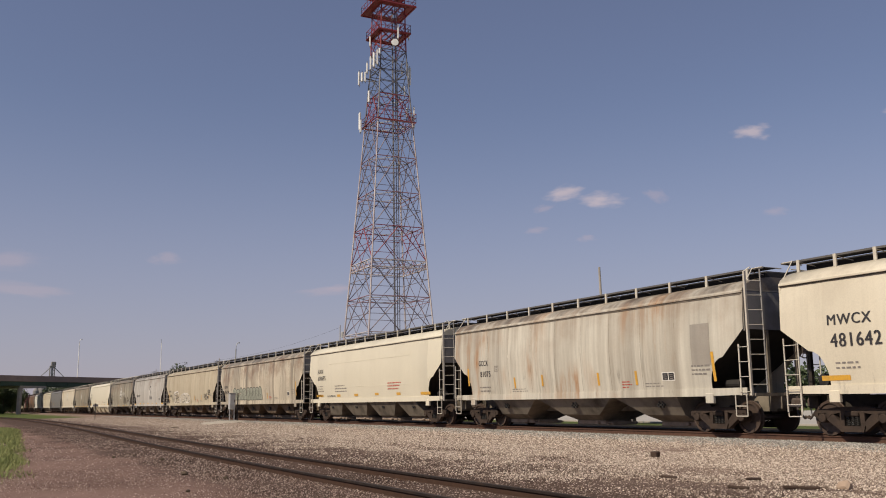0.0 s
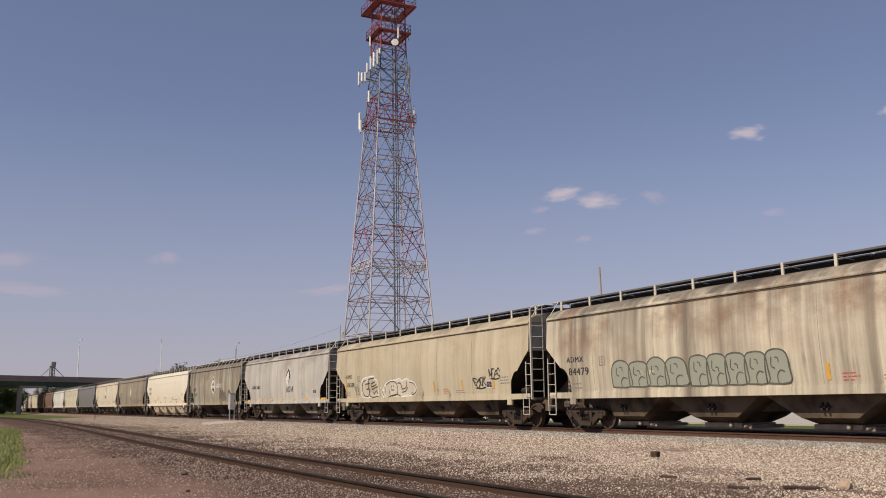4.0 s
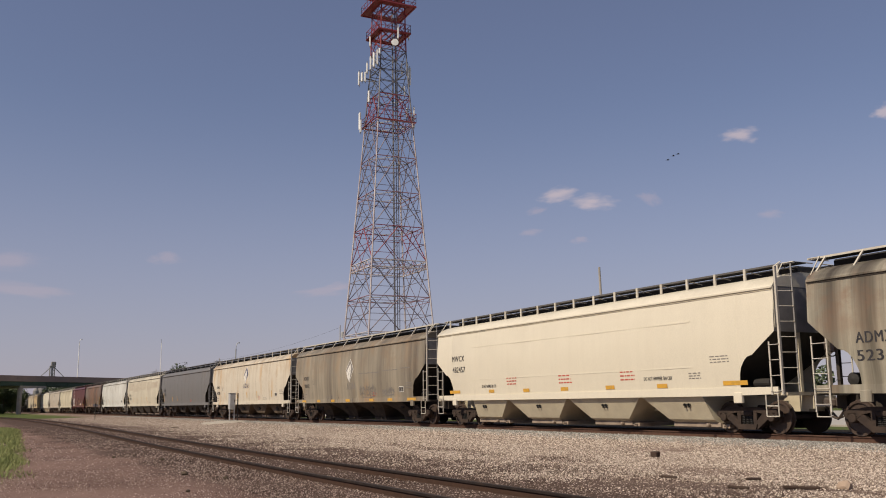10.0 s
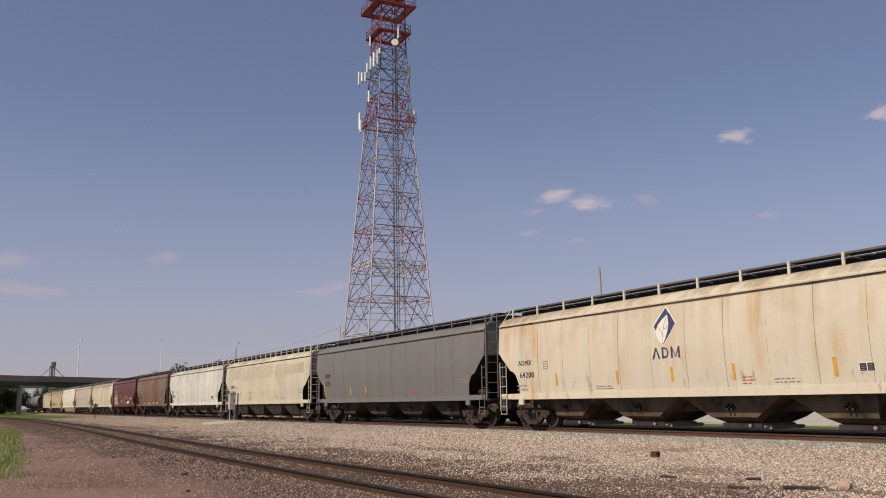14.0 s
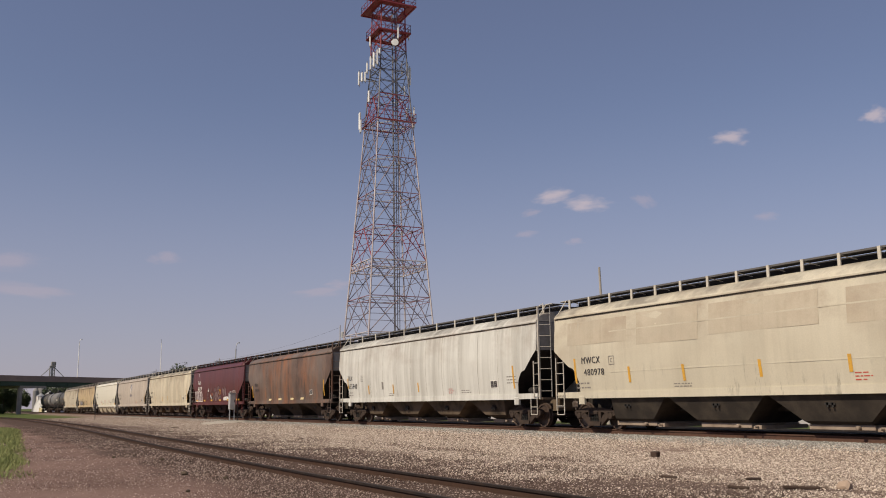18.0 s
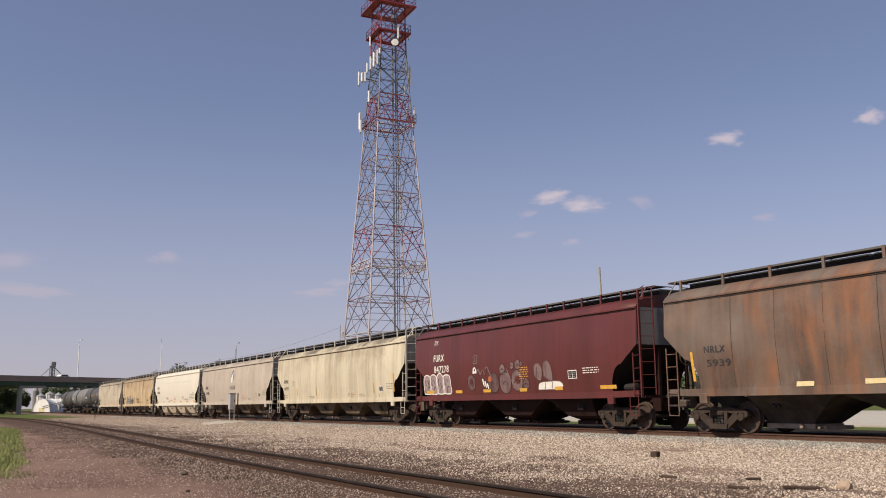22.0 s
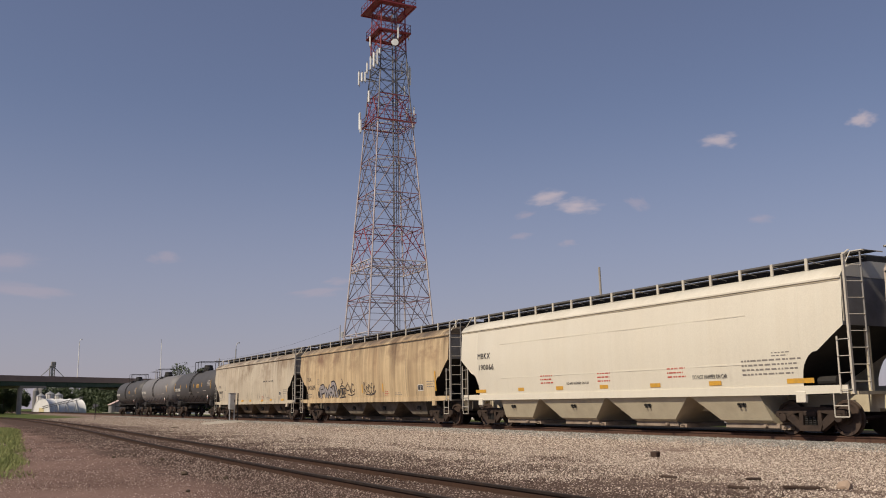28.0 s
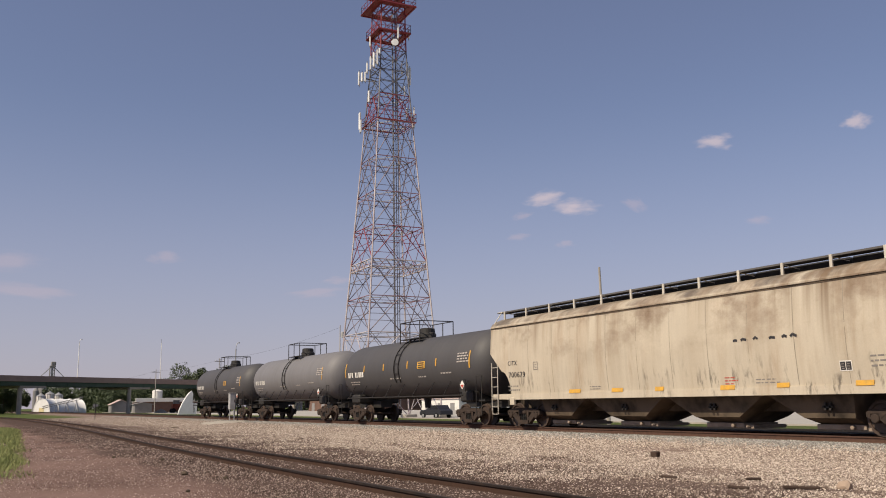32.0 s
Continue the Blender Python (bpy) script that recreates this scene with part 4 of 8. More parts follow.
            # sill step
            bm = nb()
            for q in (0.0, 0.42):
                rod(bm, (X(0.05 + q), s * 1.56, 1.10), (X(0.05 + q), s * 1.56, 0.50), 0.016, 5)
            for z in (0.50, 0.78):
                rod(bm, (X(0.05), s * 1.56, z), (X(0.47), s * 1.56, z), 0.016, 5)
            part("sill_step", bm, rail_paint, car)
        part("coupler", shared("coupler", coupler_mesh), None, car, "rusty steel knuckle coupler", pose(X(0.35), 0, 0, 0, 0, 0 if e > 0 else 180))
    # brake gear on the rear end
    part("brake_wheel", shared("bw", brake_wheel_mesh), None, car, "iron hand brake wheel", pose(-h - 0.02, -0.55, 2.35, 0, 0, 180))
    bm = nb()
    lathe(bm, [(-0.45, 0.02), (-0.42, 0.17), (0.42, 0.17), (0.45, 0.02)], 14, "y", (-h + 0.75, -0.55, 1.45))
    part("air_tank", bm, BLACK, car, "dirty air reservoir")
    bm = nb()
    lathe(bm, [(-0.3, 0.02), (-0.28, 0.13), (0.28, 0.13), (0.3, 0.02)], 12, "x", (h - 1.0, -1.0, 1.42))
    part("brake_cylinder", bm, BLACK, car)
    # centre sill
    bm = nb()
    open_sill = paint in (SOOT, RUSTY, DRAB)
    if open_sill:
        box(bm, -h + 0.1, -h + 3.4, -0.32, 0.32, 0.72, 1.06)
        part("stub_sill", bm, hop_mat, car)
        bm = nb()
        box(bm, h - 3.4, h - 0.1, -0.32, 0.32, 0.72, 1.06)
        part("stub_sill", bm, hop_mat, car)
    else:
        box(bm, -h + 0.1, h - 0.1, -0.32, 0.32, 0.62, 1.06)
        part("centre_sill", bm, hop_mat, car)
    narrow = style == "round" or paint in (DRAB, MAROON)
    # hoppers
    pitch = L * (0.205 if bays == 4 else 0.272)
    span = pitch * bays
    for k in range(bays):
        xc = -span / 2 + pitch * (k + 0.5)
        bm = nb()
        tw, bw = pitch * 0.5, pitch * (0.165 if narrow else 0.23)
        # the outermost bays stop short of the trucks
        left, right = max(-tw, -h + 3.0 - xc), min(tw, h - 3.0 - xc)
        yt = 1.20 if narrow and not open_sill and paint is not GCC else 1.47
        t = [(left, -yt), (right, -yt), (right, yt), (left, yt)]
        zt, zb = 1.12, 0.27
        yb = 0.55 if narrow else 0.95
        bq = [(-bw, -yb), (bw, -yb), (bw, yb), (-bw, yb)]
        # the side slopes in, then turns steeper above the outlet
        zm, ym, xm = (0.66, yb + 0.28, 0.36) if open_sill else (0.46, 1.02, 0.16) if yt < 1.3 else (0.50, 1.05, 0.20) if narrow else (0.38, 1.14, 0.10)
        ml, mr = -bw + (left + bw) * xm, bw + (right - bw) * xm
        mq = [(ml, -ym), (mr, -ym), (mr, ym), (ml, ym)]
        T = [bm.verts.new((xc + x, y, zt)) for x, y in t]
        M = [bm.verts.new((xc + x, y, zm)) for x, y in mq]
        B = [bm.verts.new((xc + x, y, zb)) for x, y in bq]
        for q in range(4):
            bm.faces.new((T[q], T[(q + 1) % 4], M[(q + 1) % 4], M[q]))
            bm.faces.new((M[q], M[(q + 1) % 4], B[(q + 1) % 4], B[q]))
        bm.faces.new(B[::-1])
        bm.faces.new(T)
        bmesh.ops.recalc_face_normals(bm, faces=bm.faces[:])
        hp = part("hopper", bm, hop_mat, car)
        bm = nb()
        yg = 0.72 if yt < 1.3 else yb + 0.05
        box(bm, xc - bw - 0.08, xc + bw + 0.08, -yg, yg, 0.15, 0.29, bevel=0.015)
        box(bm, xc + bw + 0.10, xc + bw + 0.40, -yg + 0.05, yg - 0.05, 0.13, 0.24)
        for sd in (-1, 1):
            lathe(bm, [(sd * (yg + 0.01), 0.06), (sd * (yg + 0.10), 0.06), (sd * (yg + 0.12), 0.035)], 10, "y", (xc + bw * 0.6, 0, 0.21))
        rod(bm, (xc + bw + 0.28, -yg - 0.10, 0.19), (xc + bw + 0.28, yg + 0.10, 0.19), 0.03, 6)
        part("outlet_gate", bm, GATE if paint not in (MAROON, SLATE, DRAB) else hop_mat, hp, "steel outlet gate")
        bm = nb()
        for q in (-0.08, 0.08):
            box(bm, xc + q - 0.03, xc + q + 0.03, -1.36, -1.28, 0.74, 0.94)
        box(bm, xc - 0.16, xc + 0.16, -1.36, -1.28, 0.80, 0.86)
        if yt < 1.3:
            bmesh.ops.translate(bm, vec=(0, 0.17, -0.08), verts=bm.verts[:])
        if open_sill:
            bmesh.ops.translate(bm, vec=(0, 0.26, 0), verts=bm.verts[:])
        part("vibrator_bracket", bm, BLACK, hp)
    for s in (-1, 1):
        add_truck(car, s * (h - 1.62))
    return car



# Paints of the fleet.
BRACKET = plain("bracket_paint", (0.55, 0.51, 0.44), 0.6, 0, (0.40, 0.35, 0.29), 0.5, 2)
CREAM = car_paint("cream_paint", (0.68, 0.62, 0.50), (0.57, 0.50, 0.38), 0.3, dirty=0.06, shift=1, rough=0.45, blot=0.15, roofed=0.3)
GCC = car_paint("chalk_paint", (0.60, 0.565, 0.485), (0.33, 0.29, 0.235), 0.85, scuff=0.8, roofed=0.9, rusty=1.0, rust=(0.36, 0.17, 0.06), dirty=0.08, shift=7, patch=0.3, drip=(0.20, 0.13, 0.08), dripped=0.75)
AOK = car_paint("pale_cream_paint", (0.66, 0.61, 0.49), (0.60, 0.54, 0.42), 0.15, dirty=0.05, shift=12, rough=0.45, blot=0.06, roofed=0.15, scuff=0.1)
TAN = car_paint("tan_streaked_paint", (0.60, 0.53, 0.415), (0.16, 0.13, 0.10), 1.0, blot=0.95, roofed=0.9, dirty=0.14, shift=19, drip=(0.10, 0.08, 0.065), dripped=0.8)
BEIGE = car_paint("yellowed_beige_paint", (0.52, 0.455, 0.335), (0.34, 0.275, 0.185), 0.6, dirty=0.08, shift=25, wide=0.7, drip=(0.28, 0.21, 0.13), dripped=0.5, scuff=0.7, patch=0.25)
PALE = car_paint("pale_grey_paint", (0.50, 0.475, 0.435), (0.27, 0.25, 0.225), 0.75, dirty=0.10, shift=31, blot=0.5, roofed=0.9, scuff=0.8, rusty=0.1, drip=(0.15, 0.13, 0.115), dripped=0.5)
SOOT = car_paint("sooty_grey_paint", (0.39, 0.355, 0.275), (0.070, 0.056, 0.038), 1.0, dirty=0.18, shift=37, blot=1.0, scuff=0.8, rusty=0.2, drip=(0.045, 0.035, 0.024), dripped=1.0)
CREAM2 = car_paint("fresh_cream_paint", (0.69, 0.63, 0.51), (0.62, 0.55, 0.43), 0.14, dirty=0.04, shift=43, rough=0.42, blot=0.05, roofed=0.12, scuff=0.1)
DRAB = car_paint("drab_grey_paint", (0.33, 0.285, 0.215), (0.115, 0.092, 0.068), 0.95, blot=0.8, scuff=0.9, roofed=0.5, dirty=0.16, shift=49, drip=(0.10, 0.075, 0.05), dripped=0.5, rusty=0.7, rust=(0.34, 0.20, 0.09), wide=0.55)
WARMW = car_paint("warm_white_paint", (0.61, 0.55, 0.45), (0.50, 0.42, 0.31), 0.35, rusty=0.75, rust=(0.50, 0.26, 0.06), scuff=0.7, dirty=0.05, shift=55, drip=(0.33, 0.20, 0.09), dripped=0.5)
SLATE = car_paint("slate_grey_paint", (0.155, 0.150, 0.150), (0.12, 0.115, 0.113), 0.35, dirty=0.10, shift=61, blot=0.1, roofed=0.3, scuff=0.3)
OLDCREAM = car_paint("old_cream_paint", (0.57, 0.52, 0.41), (0.46, 0.40, 0.30), 0.30, dirty=0.08, shift=67, blot=0.5, scuff=0.6, patch=0.35)
CHALK = car_paint("white_paint", (0.645, 0.64, 0.595), (0.31, 0.29, 0.255), 0.6, dirty=0.06, shift=73, drip=(0.24, 0.205, 0.165), dripped=0.45)
RUSTY = car_paint("rusty_brown_paint", (0.128, 0.078, 0.055), (0.058, 0.033, 0.024), 1.0, rusty=0.85, rust=(0.28, 0.105, 0.038), dirty=0.3, drip=(0.085, 0.042, 0.026), dripped=0.7, shift=79, blot=0.5, scuff=0.9, grime=(0.25, 0.225, 0.20), wide=0.75, bloom=0.34)
MAROON = car_paint("maroon_paint", (0.115, 0.024, 0.021), (0.060, 0.017, 0.015), 0.6, dirty=0.10, shift=85, blot=0.1, roofed=0.3, scuff=0.3, grime=(0.10, 0.03, 0.025), rough=0.4)
BUTTER = car_paint("mildewed_cream_paint", (0.64, 0.565, 0.425), (0.30, 0.26, 0.18), 0.55, blot=0.5, roofed=0.9, scuff=0.9, dirty=0.08, shift=91, drip=(0.17, 0.14, 0.085), dripped=0.6)
PINKISH = car_paint("dusty_beige_paint", (0.50, 0.43, 0.36), (0.36, 0.30, 0.245), 0.5, scuff=0.7, dirty=0.08, shift=97, drip=(0.28, 0.22, 0.16), dripped=0.4)
MBK = car_paint("ivory_paint", (0.70, 0.655, 0.555), (0.66, 0.57, 0.43), 0.18, dirty=0.03, shift=103, rough=0.42, blot=0.04, roofed=0.12, scuff=0.1)
OCHRE = car_paint("ochre_stained_paint", (0.63, 0.475, 0.285), (0.25, 0.165, 0.095), 0.8, dirty=0.10, shift=109, blot=0.95, roofed=0.9, scuff=0.6, rusty=0.3, drip=(0.13, 0.08, 0.042), dripped=1.0)
CITX = car_paint("rust_stained_cream_paint", (0.56, 0.49, 0.385), (0.40, 0.31, 0.21), 0.35, blot=0.95, roofed=0.8, scuff=0.8, rusty=0.4, rust=(0.27, 0.15, 0.07), dirty=0.10, shift=115, drip=(0.17, 0.105, 0.055), dripped=0.85)
TANKP = car_paint("tank_black_paint", (0.062, 0.060, 0.064), (0.045, 0.043, 0.044), 0.4, dirty=0.10, shift=121, blot=0, roofed=0, scuff=0, rough=0.62)
TANKG = car_paint("tank_grey_paint", (0.17, 0.165, 0.172), (0.12, 0.115, 0.115), 0.4, dirty=0.10, shift=127, blot=0, roofed=0, scuff=0, rough=0.62)
# Brown, grey and dark red hopper colours include the shade under the body.
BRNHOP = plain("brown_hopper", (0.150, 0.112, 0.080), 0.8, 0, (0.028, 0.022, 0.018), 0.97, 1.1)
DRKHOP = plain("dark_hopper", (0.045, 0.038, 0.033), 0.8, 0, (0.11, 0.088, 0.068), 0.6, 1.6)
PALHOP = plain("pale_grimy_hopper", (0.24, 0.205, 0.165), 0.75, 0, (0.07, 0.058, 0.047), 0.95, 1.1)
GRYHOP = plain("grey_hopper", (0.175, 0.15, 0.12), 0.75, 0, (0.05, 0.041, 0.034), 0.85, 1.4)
CRMHOP = plain("cream_hopper", (0.56, 0.49, 0.36), 0.6, 0, (0.36, 0.30, 0.22), 0.4, 2)
DKRED = plain("dark_red_hopper", (0.024, 0.010, 0.009), 0.7, 0, (0.018, 0.014, 0.012), 0.5, 2)
SPRAYW = plain("spray_white", (0.70, 0.68, 0.66), 0.6, 0, (0.5, 0.48, 0.46), 0.4, 4)
SPRAYG = plain("spray_grey_green", (0.29, 0.305, 0.255), 0.7, 0, (0.33, 0.32, 0.27), 0.5, 4)
SPRAYS = plain("spray_silver", (0.26, 0.24, 0.25), 0.6, 0, (0.42, 0.38, 0.36), 0.8, 5)
SPRAYL = plain("spray_grey", (0.45, 0.41, 0.38), 0.7, 0, (0.30, 0.26, 0.24), 0.5, 4)

SPRAYP = plain("spray_pale", (0.50, 0.445, 0.36), 0.7, 0, (0.62, 0.58, 0.51), 0.9, 2.2)
SPRAYGHOST = plain("spray_ghost", (0.155, 0.135, 0.105), 0.7, 0, (0.22, 0.19, 0.15), 0.7, 2)
SPRAYD = plain("spray_dark_edge", (0.095, 0.10, 0.085), 0.7, 0, (0.2, 0.19, 0.16), 0.5, 4)
SPRAYK = plain("spray_worn_black", (0.045, 0.028, 0.028), 0.7, 0, (0.12, 0.06, 0.06), 0.6, 3)
MAUVED = plain("spray_dull_mauve", (0.20, 0.135, 0.135), 0.7, 0, (0.115, 0.055, 0.053), 0.8, 3)
ORANGE = plain("spray_orange", (0.42, 0.13, 0.06), 0.7, 0, (0.3, 0.1, 0.06), 0.5, 5)
MAUVE = plain("spray_mauve", (0.34, 0.26, 0.265), 0.7, 0, (0.20, 0.12, 0.12), 0.6, 3)
DUSK = plain("spray_dusk", (0.10, 0.055, 0.053), 0.7, 0, (0.22, 0.16, 0.16), 0.6, 2)

# label, body ends at 16 s (rear, front), paint, hopper paint, bays, bracket spacing, end shape
FLEET = [
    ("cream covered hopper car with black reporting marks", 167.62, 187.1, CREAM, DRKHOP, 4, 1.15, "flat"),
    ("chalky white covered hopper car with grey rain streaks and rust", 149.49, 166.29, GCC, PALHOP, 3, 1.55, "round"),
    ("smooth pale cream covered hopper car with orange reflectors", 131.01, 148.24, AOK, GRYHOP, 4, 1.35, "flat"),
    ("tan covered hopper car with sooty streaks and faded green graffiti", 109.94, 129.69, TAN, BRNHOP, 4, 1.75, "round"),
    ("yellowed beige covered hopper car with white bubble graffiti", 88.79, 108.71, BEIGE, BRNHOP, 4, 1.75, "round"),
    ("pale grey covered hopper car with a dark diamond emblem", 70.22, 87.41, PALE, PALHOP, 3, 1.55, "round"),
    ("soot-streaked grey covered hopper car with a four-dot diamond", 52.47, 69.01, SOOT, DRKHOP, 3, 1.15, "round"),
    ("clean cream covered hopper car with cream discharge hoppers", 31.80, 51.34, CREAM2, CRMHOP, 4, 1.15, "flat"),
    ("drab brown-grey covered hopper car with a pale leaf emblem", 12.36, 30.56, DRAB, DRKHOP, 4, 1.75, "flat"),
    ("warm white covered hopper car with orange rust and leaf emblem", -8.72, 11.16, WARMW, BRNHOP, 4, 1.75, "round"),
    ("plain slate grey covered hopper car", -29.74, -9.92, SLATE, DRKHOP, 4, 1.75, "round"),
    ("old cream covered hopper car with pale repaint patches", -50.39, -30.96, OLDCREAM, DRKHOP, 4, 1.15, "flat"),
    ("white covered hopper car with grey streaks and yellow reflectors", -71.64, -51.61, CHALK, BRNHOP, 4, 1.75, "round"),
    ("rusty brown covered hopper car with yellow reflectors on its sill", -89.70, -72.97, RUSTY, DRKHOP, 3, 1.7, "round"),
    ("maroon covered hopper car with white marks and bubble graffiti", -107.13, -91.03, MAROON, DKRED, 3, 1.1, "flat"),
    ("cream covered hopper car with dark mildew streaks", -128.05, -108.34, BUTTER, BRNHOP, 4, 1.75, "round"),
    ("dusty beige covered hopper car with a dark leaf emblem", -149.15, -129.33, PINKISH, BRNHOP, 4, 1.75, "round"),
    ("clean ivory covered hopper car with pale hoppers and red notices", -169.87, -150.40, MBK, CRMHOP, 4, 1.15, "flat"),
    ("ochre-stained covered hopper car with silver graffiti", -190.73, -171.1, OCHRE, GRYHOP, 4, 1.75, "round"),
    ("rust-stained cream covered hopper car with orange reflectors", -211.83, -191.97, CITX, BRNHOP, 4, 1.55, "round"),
]
CARS = []
for row in FLEET:
    label, rear, front = row[:3]
    c = hopper_car(("hopper_car", label, front - rear, *row[3:]))
    CARS.append(c)
    TRAIN.append((c, (rear + front) / 2))


def tank_car(label, paint):
    car = thing("tank_car", label, "freight car", "cars of the train")
    h, r, zc = 8.1, 1.50, 2.72
    bm = nb()
    pts = [(-h, 0.02), (-h + 0.06, 0.55), (-h + 0.2, 0.95), (-h + 0.45, 1.27), (-h + 0.75, 1.44), (-h + 1.05, r)]
    pts = pts + [(-0.6, r + 0.01), (0.6, r + 0.01)] + [(-p, q) for p, q in reversed(pts)]
    lathe(bm, pts, 40, "x", (0, 0, zc))
    for f in bm.faces:
        f.smooth = True
    part("tank", bm, paint, car, "dark cylindrical tank")
    for x in (-0.55, -0.05):
        bm = nb()
        for k in range(24):
            a, b = math.pi * (-0.15 + 1.3 * k / 24), math.pi * (-0.15 + 1.3 * (k + 1) / 24)
            rod(bm, (x, 1.56 * math.cos(a), zc + 1.56 * math.sin(a)), (x, 1.56 * math.cos(b), zc + 1.56 * math.sin(b)), 0.03, 4, caps=False)
        part("ladder_stile", bm, BLACK, car)
    for k in range(14):
        a = math.pi * (1.15 - 1.3 * k / 13)
        bm = nb()
        rod(bm, (-0.55, 1.56 * math.cos(a), zc + 1.56 * math.sin(a)), (-0.05, 1.56 * math.cos(a), zc + 1.56 * math.sin(a)), 0.015, 4)
        part("rung", bm, BLACK, car)
    bm = nb()
    lathe(bm, [(4.15, 0.45), (4.45, 0.45), (4.50, 0.40), (4.72, 0.38), (4.76, 0.30)], 18, "z", (0.2, 0, 0))
    lathe(bm, [(4.15, 0.16), (4.45, 0.16), (4.50, 0.1)], 10, "z", (0.95, -0.15, 0))
    part("manway", bm, BLACK, car, "black valve housing")
    bm = nb()
    box(bm, -1.0, 1.2, -0.95, -0.55, 4.18, 4.22)
    box(bm, -1.0, 1.2, 0.55, 0.95, 4.18, 4.22)
    part("platform", bm, BLACK, car)
    for s in (-1, 1):
        bm = nb()
        for x in (-1.0, 0.1, 1.2):
            rod(bm, (x, s * 0.95, 4.0), (x, s * 0.95, 5.05), 0.026, 5)
        rod(bm, (-1.0, s * 0.95, 5.05), (1.2, s * 0.95, 5.05), 0.026, 5)
        part("railing", bm, BLACK, car)
    for x in (-1.0, 1.2):
        bm = nb()
        rod(bm, (x, -0.95, 5.05), (x, 0.95, 5.05), 0.026, 5)
        part("railing", bm, BLACK, car)
    for s in (-1, 1):
        bm = nb()
        rod(bm, (-h + 1.6, s * 1.58, 1.30), (h - 1.6, s * 1.58, 1.30), 0.03, 6)
        for k in range(9):
            x = -h + 1.8 + (2 * h - 3.6) * k / 8
            rod(bm, (x, s * 1.58, 1.30), (x + 0.18, s * 1.28, 1.95), 0.018, 4)
        part("side_rail", bm, BLACK, car)
        for e in (-1, 1):
            bm = nb()
            for z in (0.45, 0.8):
                rod(bm, (e * (h - 0.1), s * 1.5, z), (e * (h - 0.55), s * 1.5, z), 0.016, 5)
            for q in (0.1, 0.55):
                rod(bm, (e * (h - q), s * 1.5, 0.45), (e * (h - q), s * 1.5, 2.1), 0.018, 5)
            rod(bm, (e * (h - 0.1), s * 1.5, 2.1), (e * (h - 0.55), s * 1.5, 2.1), 0.018, 5)
            part("sill_step", bm, BLACK, car)
    for e in (-1, 1):
        bm = nb()
        box(bm, min(e * (h - 3.4), e * (h + 0.25)), max(e * (h - 3.4), e * (h + 0.25)), -0.35, 0.35, 0.78, 1.12)
        box(bm, e * (h - 1.9) - 0.5, e * (h - 1.9) + 0.5, -1.25, 1.25, 1.0, 1.5, bevel=0.08)
        box(bm, e * (h - 0.1) - 0.25, e * (h - 0.1) + 0.25, -1.5, 1.5, 1.03, 1.10)
        part("stub_sill", bm, BLACK, car)
        part("coupler", shared("coupler", coupler_mesh), None, car, "rusty steel knuckle coupler", pose(e * (h + 0.0), 0, 0, 0, 0, 0 if e > 0 else 180))
        add_truck(car, e * (h - 1.9))
    bm = nb()
    lathe(bm, [(0.75, 0.14), (1.3, 0.2), (1.45, 0.3)], 12, "z", (0.2, 0, 0))
    part("bottom_outlet", bm, BLACK, car)
    part("brake_wheel", shared("bw", brake_wheel_mesh), None, car, "iron hand brake wheel", pose(-h + 0.1, -0.75, 2.0, 0, 0, 180))
    return car, r, zc


def tank_decal(car, r, zc, x0, x1, z0, z1, material, name, n=4, label=""):
    bm = nb()
    zs = [z0 + (z1 - z0) * k / n for k in range(n + 1)]
    cols = [[bm.verts.new((x, -math.sqrt(max(0.01, (r + 0.02) ** 2 - (z - zc) ** 2)), z)) for z in zs] for x in (x0, x1)]
    for k in range(n):
        bm.faces.new((cols[0][k], cols[1][k], cols[1][k + 1], cols[0][k + 1]))
    return part(name, bm, material, car, label)


